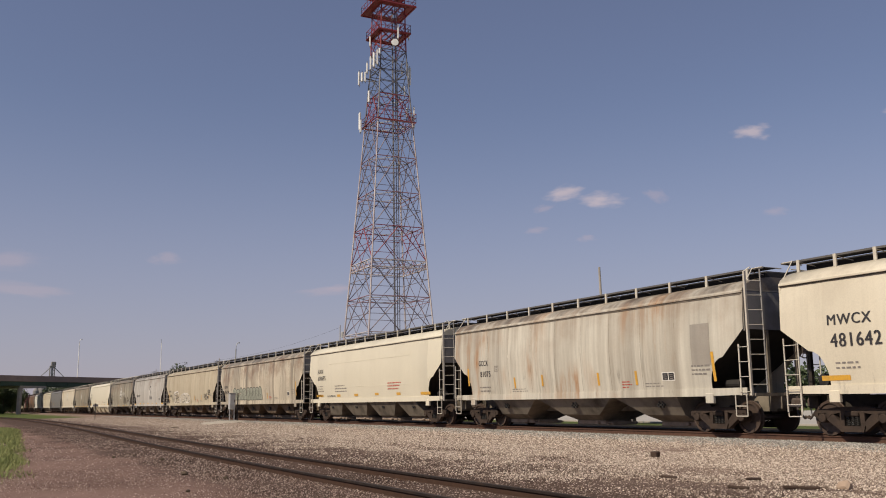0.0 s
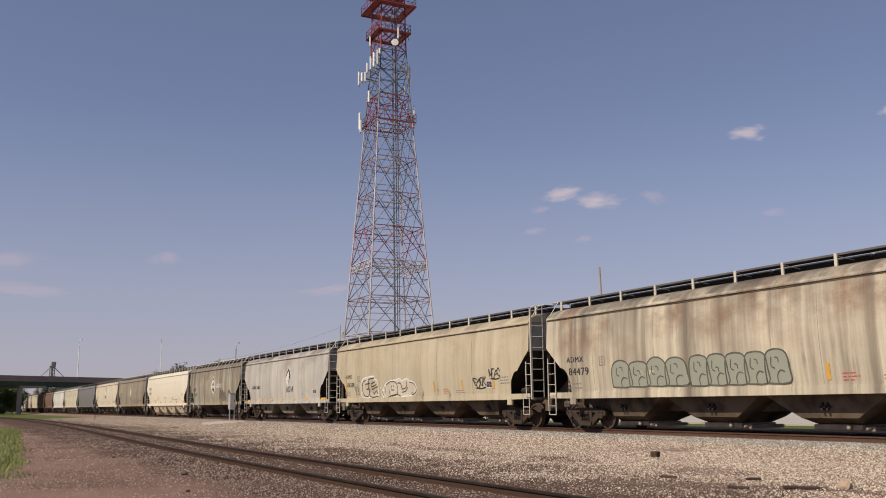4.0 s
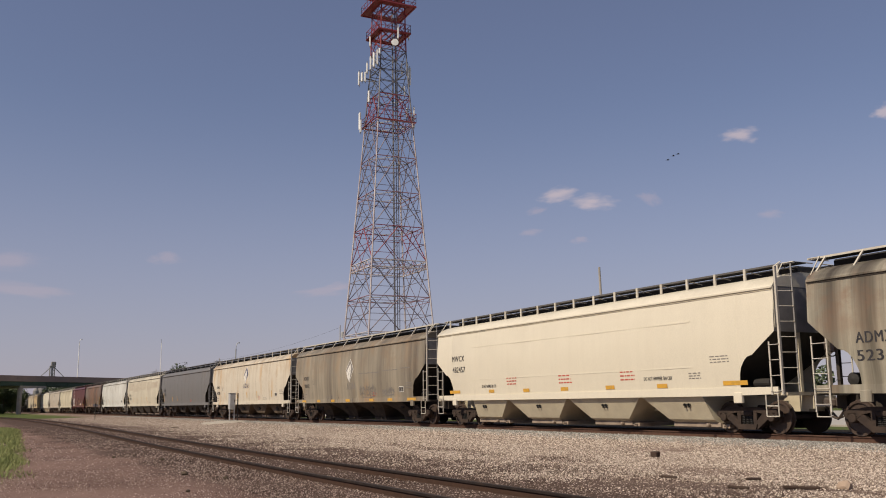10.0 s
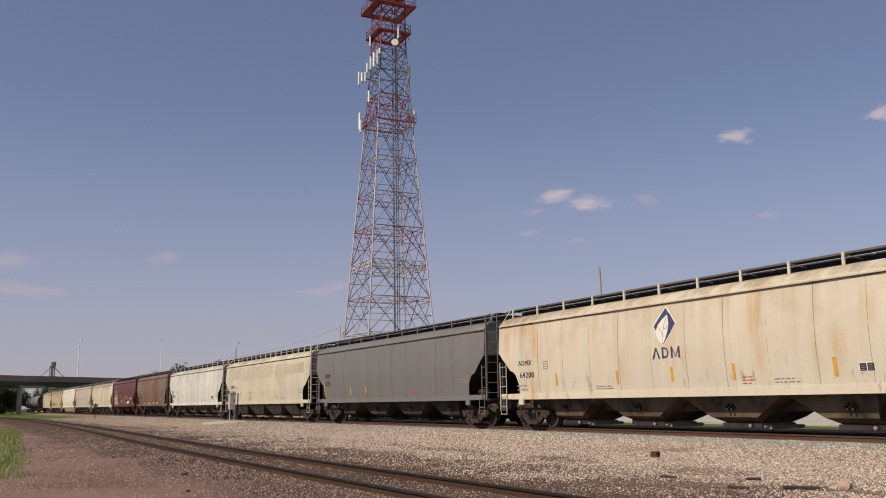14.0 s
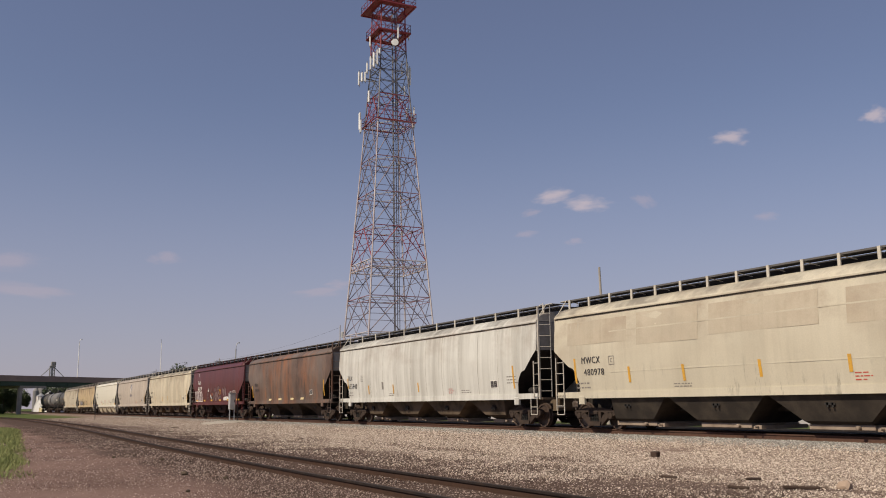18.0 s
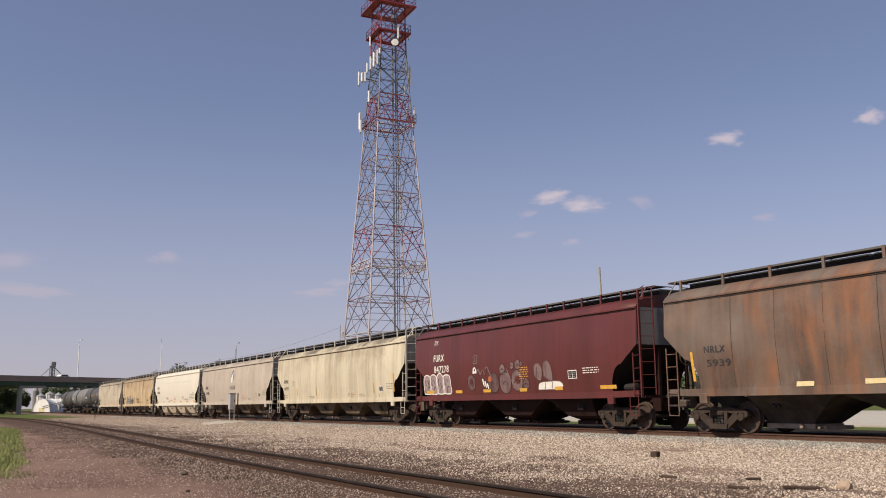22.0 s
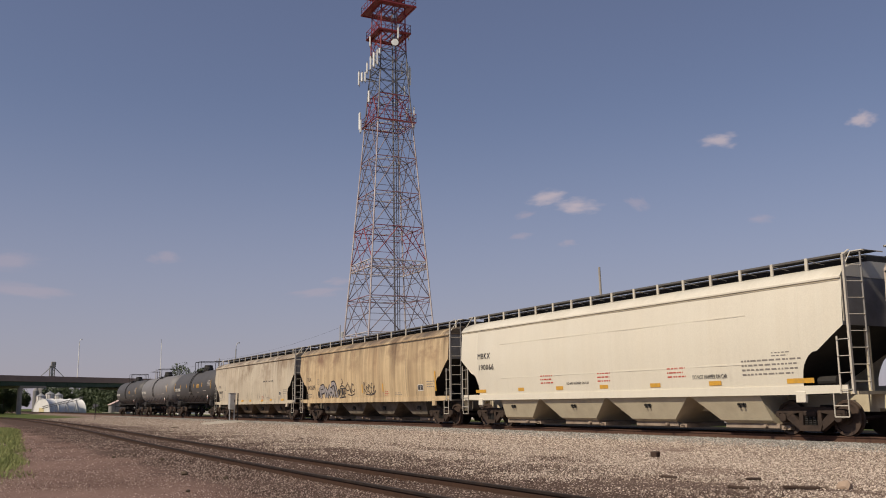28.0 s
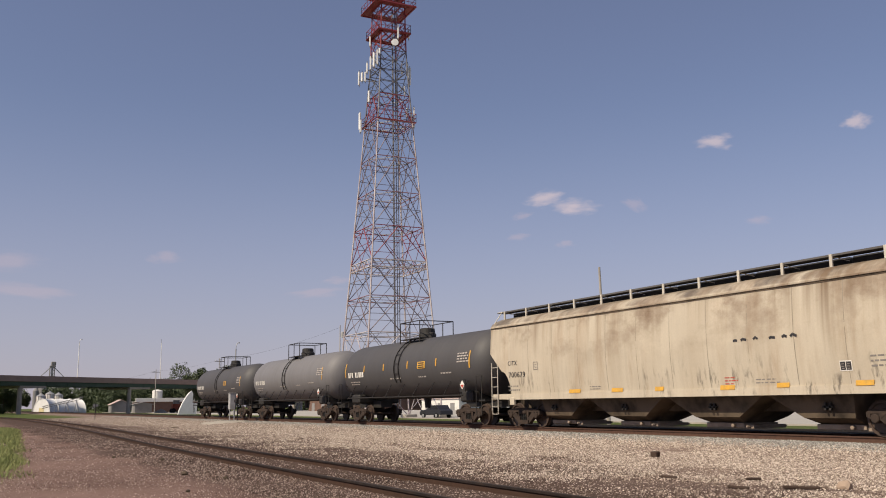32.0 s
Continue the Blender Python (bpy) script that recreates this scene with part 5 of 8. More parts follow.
def tank_dressing(car, r, zc, yellow_plate, marks):
    for x in ((-7.0, -4.4, -1.9, 0.9, 3.9, 7.0) if marks else (6.8,)):
        tall = 0.75 if abs(x) > 6 else 0.36
        tank_decal(car, r, zc, x - 0.05, x + 0.05, 2.85 - tall / 2, 2.85 + tall / 2, YELLOW, "reflector", label="yellow reflector strip")
    if yellow_plate:
        tank_decal(car, r, zc, 2.0, 2.8, 2.62, 2.95, YELLOW, "notice_plate", label="yellow notice plate")
        bm = nb()
        for z in (2.68, 2.78, 2.88):
            quad(bm, ((2.1, z - 0.025), (2.7, z - 0.025), (2.7, z + 0.025), (2.1, z + 0.025)))
        for v in bm.verts:
            v.co.y = -math.sqrt((r + 0.03) ** 2 - (v.co.z - zc) ** 2)
        part("notice_print", bm, INK, car)
    rng = random.Random(5)
    for x0, w, z0, rows in ((5.9, 0.9, 2.75, 4), (2.0, 0.8, 2.2, 1), (-6.4, 1.1, 2.02, 2), (-1.2, 1.2, 2.2, 1), (4.3, 0.9, 2.3, 1)):
        bm = nb()
        for q in range(rows):
            u = x0
            while u < x0 + w:
                d = rng.uniform(0.1, 0.25)
                quad(bm, ((u, z0 + q * 0.12), (u + d, z0 + q * 0.12), (u + d, z0 + q * 0.12 + 0.06), (u, z0 + q * 0.12 + 0.06)))
                u += d + 0.06
        for v in bm.verts:
            v.co.y = -math.sqrt((r + 0.02) ** 2 - (v.co.z - zc) ** 2)
        part("small_print", bm, SPRAYL, car)
    # reporting mark and number, as plain bars
    u = -6.6
    for q in range(9):
        if q != 3:
            tank_decal(car, r, zc, u, u + (0.10 if q % 4 == 1 else 0.17), 2.42, 2.70, WHITEINK, "number_bar", 2, "white bar")
        u += 0.24
    bm = nb()
    for a in (0,):
        quad(bm, ((6.55, 1.55), (6.75, 1.75), (6.55, 1.95), (6.35, 1.75)))
    for v in bm.verts:
        v.co.y = -1.62
    part("placard", bm, WHITEINK, car, "white and red diamond placard")
    bm = nb()
    quad(bm, ((6.55, 1.60), (6.70, 1.75), (6.40, 1.75)))
    for v in bm.verts:
        v.co.y = -1.625
    part("placard_mark", bm, REDINK, car)
    bm = nb()
    box(bm, 6.3, 6.8, -1.612, -1.59, 1.45, 2.0)
    part("placard_holder", bm, BLACK, car)


for label, x, paint, plate, marks in (
        ("black tank car with yellow strips and a yellow notice", -220.75, TANKP, True, True),
        ("dark grey tank car with a black end", -238.35, TANKG, False, False),
        ("black tank car, last of the train", -256.0, TANKP, True, False)):
    c, r, zc = tank_car(label, paint)
    tank_dressing(c, r, zc, plate, marks)
    CARS.append(c)
    TRAIN.append((c, x))


# ---- marks, reflectors and graffiti: rear and front edge, lower and upper edge ----



def dress(k, kind, text, x0, x1, z0, z1):
    car = CARS[k]
    w, hgt, seed = x1 - x0, z1 - z0, int(abs(x0 * 100)) + 1
    if kind in ("T", "V", "W"):
        ink = WHITEINK if kind == "V" else INK
        ob = lettering(text, 0, z0, hgt, ink, car, 1.0, 1.14, 0.075)
        co = [v.co.x for v in ob.data.vertices]
        lo, s = min(co), w / (max(co) - min(co))
        for v in ob.data.vertices:
            v.co.x = x0 + (v.co.x - lo) * s
    elif kind[0] in "SR":
        bars(x0, z0, w, hgt, int(kind[1]), REDINK if kind[0] == "R" else FADED, car, seed)
    elif kind == "Y":
        bm = nb()
        if w > hgt:
            strip_quad(bm, x0, x1, max(z0, 1.12), max(z0, 1.12) + 0.13)
        else:
            strip_quad(bm, (x0 + x1) / 2 - 0.055, (x0 + x1) / 2 + 0.055, z0, z1, random.Random(seed).uniform(-0.06, 0.01))
        for v in bm.verts:
            v.co = (v.co.x, -(max(side_y(v.co.z), 1.538 if v.co.z < 1.32 else 0) + 0.012), v.co.z)
        part("reflector", bm, PALEYELLOW if k == 13 and w > hgt else YELLOW, car, "pale yellow reflector strip" if k == 13 and w > hgt else "yellow reflector strip")
    elif kind == "X":
        bm = nb()
        strip_quad(bm, x0, x1, z0, z1)
        decal(bm, "data_panel", WHITEINK, car, "white-edged data panel", 0.008)
        for a, b in ((0.06, 0.47), (0.53, 0.94)):
            bm = nb()
            strip_quad(bm, x0 + w * a, x0 + w * b, z0 + hgt * 0.1, z0 + hgt * 0.9)
            decal(bm, "data_panel_field", INK, car, "", 0.012)
            bm = nb()
            for r in range(3):
                quad(bm, ((x0 + w * (a + 0.08), z0 + hgt * (0.2 + 0.22 * r)), (x0 + w * (b - 0.1), z0 + hgt * (0.2 + 0.22 * r)), (x0 + w * (b - 0.1), z0 + hgt * (0.28 + 0.22 * r)), (x0 + w * (a + 0.08), z0 + hgt * (0.28 + 0.22 * r))))
            decal(bm, "small_print", FADED, car, "", 0.015)
    elif kind == "B":
        bm = nb()
        stroke(bm, [(x0, z0), (x1, z0), (x1, z1), (x0, z1), (x0, z0 - 0.02)], 0.025)
        stroke(bm, [(x0 + w * 0.7, z0 + hgt * 0.7), (x0 + w * 0.35, z0 + hgt * 0.7), (x0 + w * 0.35, z0 + hgt * 0.3), (x0 + w * 0.7, z0 + hgt * 0.3)], 0.02)
        decal(bm, "stencil_box", FADED, car)
    elif kind == "P":
        bm = nb()
        n = max(1, int(w / 0.6))
        for q in range(n):
            strip_quad(bm, x0 + w * q / n, x0 + w * (q + 1) / n, z0, z1)
        decal(bm, "paint_patch", PATCHES.get(k, FADED), car, "rectangular paint-over patch", 0.006)
    elif kind == "E":
        leaf_logo(car, (x0 + x1) / 2, (z0 + z1) / 2, hgt, BLUE if k in (9, 16) else FADED if k == 8 else INK)
    elif kind == "E4":
        four_dot_logo(car, (x0 + x1) / 2, (z0 + z1) / 2, w, hgt)
    elif kind == "M":
        word_mark(car, x0, z0, w, hgt, {6: WHITEINK, 8: FADED, 9: BLUE, 16: BLUE}.get(k, INK))
    elif kind[0] == "G":
        if kind == "G4":
            block_graffiti(car, x0, z0, w, hgt)
        else:
            arches(car, x0, x1, z0, z1, 4 if w < 3.6 else 5, SPRAYG, SPRAYD, SPRAYD, "faded grey-green sprayed arch", seed)
    elif kind == "K":
        mat = {4: SPRAYG if x1 < 6.0 else INK, 6: SPRAYL, 8: FADED, 18: INK, 19: FADED}.get(k, FADED)
        if k == 18 and x0 < -2.5:
            return
        if k == 19:
            for q in range(6):
                bm = nb()
                u = x0 + w * (q + 0.3 * math.sin(q * 5.0)) / 5.5
                stroke(bm, [(u, z0 + 0.2), (u + 0.08, z0 + 0.22 + 0.02 * (q % 3)), (u + 0.16 + 0.05 * (q % 2), z0 + 0.2)], 0.07)
                decal(bm, "scrape", INK, car, "dark scrape", 0.012)
        else:
            scribble(car, x0, z0, w, hgt, mat, seed, max(3, int(w / hgt * 2.0)), 0.045)


PATCHES = {1: car_paint("grey_patch_paint", (0.34, 0.31, 0.27), (0.26, 0.235, 0.205), 0.5, shift=200), 11: car_paint("tan_patch_paint", (0.50, 0.435, 0.335), (0.44, 0.37, 0.27), 0.4, shift=210), 12: FADED}
dress(0, "T", "MWCX", -8.24, -6.96, 2.81, 3.09)
dress(0, "T", "481642", -8.19, -6.72, 2.25, 2.61)
dress(0, "S2", None, -8.11, -7.19, 1.7, 1.95)
dress(0, "Y", None, -8.58, -7.73, 1.41, 1.51)
dress(1, "T", "GCCX", -6.28, -5.56, 2.49, 2.72)
dress(1, "T", "81075", -6.19, -5.38, 2.03, 2.27)
dress(1, "B", None, -5.03, -4.77, 2.24, 2.44)
dress(1, "Y", None, -7.27, -7.11, 1.68, 2.4)
dress(1, "Y", None, -3.66, -3.47, 1.51, 1.94)
dress(1, "Y", None, -1.76, -1.58, 1.55, 1.98)
dress(1, "Y", None, 1.66, 1.79, 1.5, 1.94)
dress(1, "Y", None, 3.64, 3.75, 1.47, 1.93)
dress(1, "Y", None, 7.11, 7.25, 1.5, 2.37)
dress(1, "X", None, 4.92, 5.5, 1.57, 1.84)
dress(1, "P", None, 6.29, 7.08, 1.98, 3.23)
dress(2, "T", "AOKX", -7.17, -6.28, 2.8, 3.07)
dress(2, "T", "600695", -7.14, -5.92, 2.4, 2.67)
dress(2, "S3", None, -7.16, -6.13, 1.74, 2.15)
dress(2, "Y", None, -7.49, -6.58, 1.43, 1.55)
dress(2, "Y", None, -7.36, -6.38, 1.43, 1.56)
dress(2, "Y", None, -4.21, -3.69, 1.41, 1.53)
dress(2, "Y", None, -1.66, -1.15, 1.41, 1.52)
dress(2, "Y", None, 1.13, 1.58, 1.42, 1.52)
dress(2, "Y", None, 3.75, 4.21, 1.4, 1.52)
dress(2, "Y", None, 6.4, 7.4, 1.38, 1.52)
dress(2, "R3", None, 2.76, 4.38, 1.7, 2.14)
dress(2, "S3", None, -4.47, -2.67, 1.68, 2.16)
dress(2, "W", "DO NOT HAMMER ON CAR", -5.75, -4.46, 1.41, 1.51)
dress(3, "T", "ADMX", -8.61, -7.62, 2.36, 2.56)
dress(3, "T", "84479", -8.52, -7.36, 1.9, 2.17)
dress(3, "G1", None, -6.06, -2.56, 1.43, 2.32)
dress(3, "G1", None, -2.38, 1.29, 1.4, 2.39)
dress(3, "Y", None, 8.44, 8.77, 1.58, 2.48)
dress(3, "Y", None, 2.43, 2.65, 1.43, 1.86)
dress(3, "X", None, 6.84, 7.26, 1.58, 1.86)
dress(4, "T", "ADMX", -8.57, -7.64, 2.38, 2.59)
dress(4, "T", "636228", -8.45, -7.32, 1.92, 2.16)
white_edged_pieces(CARS[4])
dress(4, "K", None, -7.3, -6.6, 1.5, 2.0)
dress(4, "Y", None, -8.55, -8.32, 1.48, 2.32)
dress(4, "Y", None, 1.98, 2.15, 1.52, 1.95)
dress(4, "Y", None, 4.59, 4.77, 1.51, 1.96)
dress(4, "Y", None, 7.23, 7.4, 1.52, 1.95)
dress(4, "K", None, 5.7, 6.73, 1.56, 2.1)
dress(4, "X", None, 6.73, 7.17, 1.58, 1.87)
dress(4, "K", None, 6.97, 7.86, 1.92, 2.36)
dress(5, "E", None, 0.8, 2.14, 2.27, 3.4)
dress(5, "M", None, 1.04, 2.42, 1.81, 2.19)
dress(5, "T", "ADMX 54051", -6.58, -4.66, 2.14, 2.38)
dress(5, "X", None, 6.05, 6.59, 1.64, 1.92)
dress(5, "Y", None, -7.88, -7.19, 1.25, 1.4)
dress(5, "Y", None, -4.88, -4.28, 1.28, 1.41)
dress(5, "Y", None, -2.59, -2.01, 1.26, 1.39)
dress(5, "Y", None, -0.12, 0.39, 1.26, 1.37)
dress(5, "Y", None, 2.24, 2.64, 1.26, 1.38)
dress(5, "Y", None, 4.53, 4.97, 1.26, 1.38)
dress(5, "Y", None, 7.36, 8.14, 1.26, 1.4)
dress(6, "E4", None, -0.51, 0.89, 1.9, 3.51)
dress(6, "M", None, 1.23, 2.82, 2.47, 2.82)
dress(6, "T", "ADMX", -6.88, -5.83, 2.31, 2.6)
dress(6, "T", "52343", -6.89, -5.62, 1.87, 2.15)
dress(6, "X", None, 6.15, 6.69, 1.48, 1.78)
ghost_letters(CARS[6])
dress(6, "Y", None, -1.79, -1.3, 1.08, 1.23)
dress(6, "Y", None, 1.78, 2.31, 1.08, 1.23)
dress(6, "Y", None, 4.32, 4.76, 1.12, 1.27)
dress(6, "Y", None, 7.3, 7.79, 1.08, 1.28)
dress(7, "T", "MWCX", -8.33, -7.26, 2.77, 3.02)
dress(7, "T", "482457", -8.3, -7.2, 2.29, 2.54)
dress(7, "R3", None, -3.91, -3.1, 1.67, 2.02)
dress(7, "R3", None, -0.35, 0.46, 1.63, 2.01)
dress(7, "R3", None, 3.16, 3.94, 1.64, 2.02)
dress(7, "W", "DO NOT HAMMER ON CAR", -5.88, -4.75, 1.58, 1.71)
dress(7, "W", "DO NOT HAMMER ON CAR", 4.33, 5.63, 1.6, 1.72)
dress(7, "S3", None, 7.31, 8.09, 2.04, 2.29)
dress(7, "S3", None, 6.37, 6.92, 1.6, 1.83)
dress(7, "Y", None, -8.69, -7.77, 1.38, 1.51)
dress(7, "Y", None, -5.35, -4.93, 1.37, 1.49)
dress(7, "Y", None, -2.77, -2.34, 1.36, 1.49)
dress(7, "Y", None, -0.28, 0.18, 1.36, 1.49)
dress(7, "Y", None, 2.33, 2.8, 1.36, 1.49)
dress(7, "Y", None, 4.91, 5.38, 1.35, 1.5)
dress(7, "Y", None, 7.73, 8.66, 1.37, 1.53)
dress(8, "E", None, -0.72, 0.6, 2.27, 3.4)
dress(8, "M", None, -0.58, 0.71, 1.79, 2.15)
dress(8, "T", "ADMX", -7.55, -6.65, 2.48, 2.71)
dress(8, "T", "90042", -7.43, -6.57, 2.02, 2.25)
dress(8, "X", None, 6.19, 6.71, 1.54, 1.82)
dress(8, "K", None, 1.27, 3.28, 1.33, 2.01)
dress(8, "K", None, 4.22, 5.66, 1.42, 1.76)
dress(8, "Y", None, -7.89, -7.2, 0.99, 1.18)
dress(8, "Y", None, -5.28, -4.77, 1.0, 1.18)
dress(8, "Y", None, -2.98, -2.45, 1.0, 1.17)
dress(8, "Y", None, -0.76, -0.16, 1.01, 1.17)
dress(8, "Y", None, 2.52, 3.07, 1.03, 1.19)
dress(8, "Y", None, 4.83, 5.39, 1.03, 1.21)
dress(8, "Y", None, 7.1, 8.02, 1.03, 1.2)
for u0, u1, zz in ((1.2, 3.9, 2.62), (4.3, 6.1, 2.67), (6.4, 7.6, 2.72)):
    bm = nb()
    stroke(bm, [(u0 + (u1 - u0) * q / 8, zz + 0.012 * (-1) ** q) for q in range(9)], 0.035)
    decal(bm, "scrape", FADED, CARS[8], "pale horizontal scrape", 0.009)
dress(9, "E", None, -0.7, 0.54, 2.72, 3.83)
dress(9, "M", None, -0.69, 0.6, 2.27, 2.62)
dress(9, "T", "ADMX", -8.5, -7.58, 2.38, 2.58)
dress(9, "T", "64200", -8.43, -7.45, 1.9, 2.13)
dress(9, "X", None, 6.76, 7.22, 1.6, 1.84)
dress(9, "Y", None, -6.16, -5.86, 1.56, 2.0)
dress(9, "Y", None, -2.6, -2.44, 1.54, 1.98)
dress(9, "Y", None, 0.06, 0.2, 1.55, 1.99)
dress(9, "Y", None, 2.57, 2.77, 1.52, 1.99)
dress(9, "Y", None, 6.01, 6.15, 1.53, 2.0)
dress(10, "T", "ADMX", -8.46, -7.63, 2.48, 2.75)
dress(10, "T", "63202", -8.44, -7.59, 2.05, 2.32)
dress(10, "B", None, -7.24, -6.99, 2.25, 2.5)
dress(10, "Y", None, -8.7, -8.41, 1.52, 2.37)
dress(10, "Y", None, -4.71, -4.47, 1.48, 1.93)
dress(10, "Y", None, -2.56, -2.38, 1.49, 1.94)
dress(11, "T", "MWCX", -8.08, -7.04, 2.28, 2.52)
dress(11, "T", "480978", -7.99, -6.86, 1.87, 2.1)
dress(11, "Y", None, -8.61, -8.33, 1.6, 2.48)
dress(11, "Y", None, -5.68, -5.44, 1.57, 2.09)
dress(11, "Y", None, -3.13, -2.91, 1.56, 2.06)
dress(11, "Y", None, -0.1, 0.07, 1.58, 2.06)
dress(11, "Y", None, 2.77, 2.95, 1.61, 2.06)
dress(11, "P", None, -8.9, -5.6, 2.95, 3.78)
dress(11, "P", None, -5.1, -2.3, 2.78, 3.84)
dress(11, "P", None, -1.85, 2.05, 2.88, 3.80)
dress(11, "P", None, 2.9, 4.6, 2.82, 3.74)
dress(11, "P", None, 5.0, 8.6, 3.02, 3.66)
dress(12, "T", "TILX", -8.69, -8.03, 2.27, 2.52)
dress(12, "T", "635940", -8.62, -7.44, 1.81, 2.09)
dress(12, "Y", None, -8.74, -8.62, 1.83, 2.39)
dress(12, "Y", None, -5.97, -5.76, 1.49, 1.95)
dress(12, "Y", None, -2.92, -2.71, 1.49, 1.93)
dress(12, "Y", None, -0.11, 0.06, 1.5, 1.95)
dress(12, "P", None, -4.2, -3.98, 1.71, 2.08)
dress(12, "X", None, 6.58, 7.13, 1.55, 1.87)
dress(12, "Y", None, 8.2, 8.57, 1.51, 2.41)
dress(13, "T", "NRLX", -6.67, -5.83, 2.34, 2.55)
dress(13, "T", "5939", -6.6, -5.65, 1.94, 2.15)
dress(13, "Y", None, -7.25, -7.08, 1.52, 2.4)
dress(13, "X", None, 4.78, 5.25, 1.6, 1.89)
dress(13, "Y", None, -3.43, -2.87, 1.29, 1.47)
dress(13, "Y", None, -1.36, -0.71, 1.31, 1.47)
dress(13, "Y", None, 1.13, 1.74, 1.31, 1.48)
dress(13, "Y", None, 3.07, 3.65, 1.31, 1.49)
dress(13, "Y", None, 7.09, 7.41, 1.51, 2.45)
dress(14, "V", "FURX", -6.13, -5.15, 2.85, 3.17)
dress(14, "V", "847278", -6.09, -4.7, 2.34, 2.66)
maroon_pieces(CARS[14])
dress(14, "X", None, 4.22, 4.75, 1.78, 2.09)
dress(14, "Y", None, -6.95, -6.2, 1.41, 1.55)
dress(14, "Y", None, -4.2, -3.61, 1.39, 1.52)
dress(14, "Y", None, -1.81, -1.21, 1.39, 1.52)
dress(14, "Y", None, 0.95, 1.48, 1.38, 1.5)
dress(14, "Y", None, 3.32, 3.82, 1.39, 1.5)
dress(14, "Y", None, 6.01, 6.88, 1.38, 1.51)
dress(15, "T", "ADMX", -8.5, -7.56, 2.38, 2.61)
dress(15, "T", "64557", -8.38, -7.53, 1.94, 2.16)
dress(15, "Y", None, -6.03, -5.77, 1.55, 2.02)
dress(15, "Y", None, -2.62, -2.37, 1.52, 2.02)
dress(15, "Y", None, 0.03, 0.2, 1.56, 2.05)
dress(15, "Y", None, 5.96, 6.21, 1.55, 2.07)
dress(15, "Y", None, 8.43, 8.74, 1.58, 2.46)
dress(15, "X", None, 6.8, 7.26, 1.6, 1.89)
dress(16, "E", None, -0.6, 0.61, 2.69, 3.81)
dress(16, "M", None, -0.62, 0.69, 2.24, 2.54)
dress(16, "T", "ADMX", -8.45, -7.58, 2.4, 2.64)
dress(16, "T", "63488", -8.35, -7.29, 1.95, 2.16)
dress(16, "X", None, 6.79, 7.29, 1.58, 1.88)
dress(16, "Y", None, 3.31, 3.49, 1.45, 1.83)
dress(16, "Y", None, 6.07, 6.27, 1.55, 1.91)
dress(16, "Y", None, 8.42, 8.72, 1.57, 2.5)
dress(17, "T", "MBKX", -8.32, -7.32, 2.78, 3.03)
dress(17, "T", "190066", -8.23, -7.06, 2.32, 2.55)
dress(17, "R3", None, -3.75, -2.89, 1.65, 2.04)
dress(17, "R3", None, -0.29, 0.5, 1.63, 2.02)
dress(17, "R3", None, 3.22, 4.08, 1.66, 2.04)
dress(17, "W", "DO NOT HAMMER ON CAR", -2.1, -0.79, 1.57, 1.66)
dress(17, "W", "DO NOT HAMMER ON CAR", 4.31, 5.69, 1.58, 1.71)
dress(17, "S4", None, 6.29, 8.35, 1.63, 2.13)
dress(17, "S2", None, 7.39, 8.07, 2.12, 2.28)
dress(17, "Y", None, -8.62, -7.79, 1.38, 1.55)
dress(17, "Y", None, -5.34, -4.93, 1.4, 1.52)
dress(17, "Y", None, -2.79, -2.35, 1.4, 1.52)
dress(17, "Y", None, -0.21, 0.24, 1.39, 1.51)
dress(17, "Y", None, 2.37, 2.85, 1.38, 1.51)
dress(17, "Y", None, 4.95, 5.44, 1.38, 1.5)
dress(17, "Y", None, 7.81, 8.69, 1.37, 1.51)
dress(18, "T", "TILX", -8.44, -7.78, 2.39, 2.63)
dress(18, "T", "642624", -8.37, -7.12, 1.89, 2.16)
dress(18, "G4", None, -6.61, -3.18, 1.27, 2.29)
dress(18, "K", None, -2.97, -2.15, 1.49, 2.25)
dress(18, "K", None, -2.15, -0.94, 1.47, 2.28)
dress(18, "K", None, 0.33, 1.76, 1.46, 2.12)
dress(18, "Y", None, -0.0, 0.18, 1.57, 2.02)
dress(18, "Y", None, 2.66, 2.82, 1.57, 2.01)
dress(19, "T", "CITX", -8.59, -7.93, 2.42, 2.6)
dress(19, "T", "700679", -8.57, -7.39, 1.94, 2.16)
dress(19, "X", None, 6.88, 7.24, 1.64, 1.9)
dress(19, "K", None, 3.42, 5.67, 2.42, 2.65)
dress(19, "Y", None, -4.62, -3.94, 1.27, 1.39)
dress(19, "Y", None, -2.21, -1.62, 1.27, 1.4)
dress(19, "Y", None, -0.04, 0.35, 1.27, 1.39)
dress(19, "Y", None, 2.75, 3.31, 1.25, 1.38)
dress(19, "Y", None, 4.82, 5.25, 1.27, 1.41)
dress(19, "Y", None, 7.28, 7.8, 1.27, 1.44)
dress(18, "X", None, 6.72, 7.29, 1.56, 1.86)
dress(18, "Y", None, 8.47, 8.63, 1.53, 2.45)


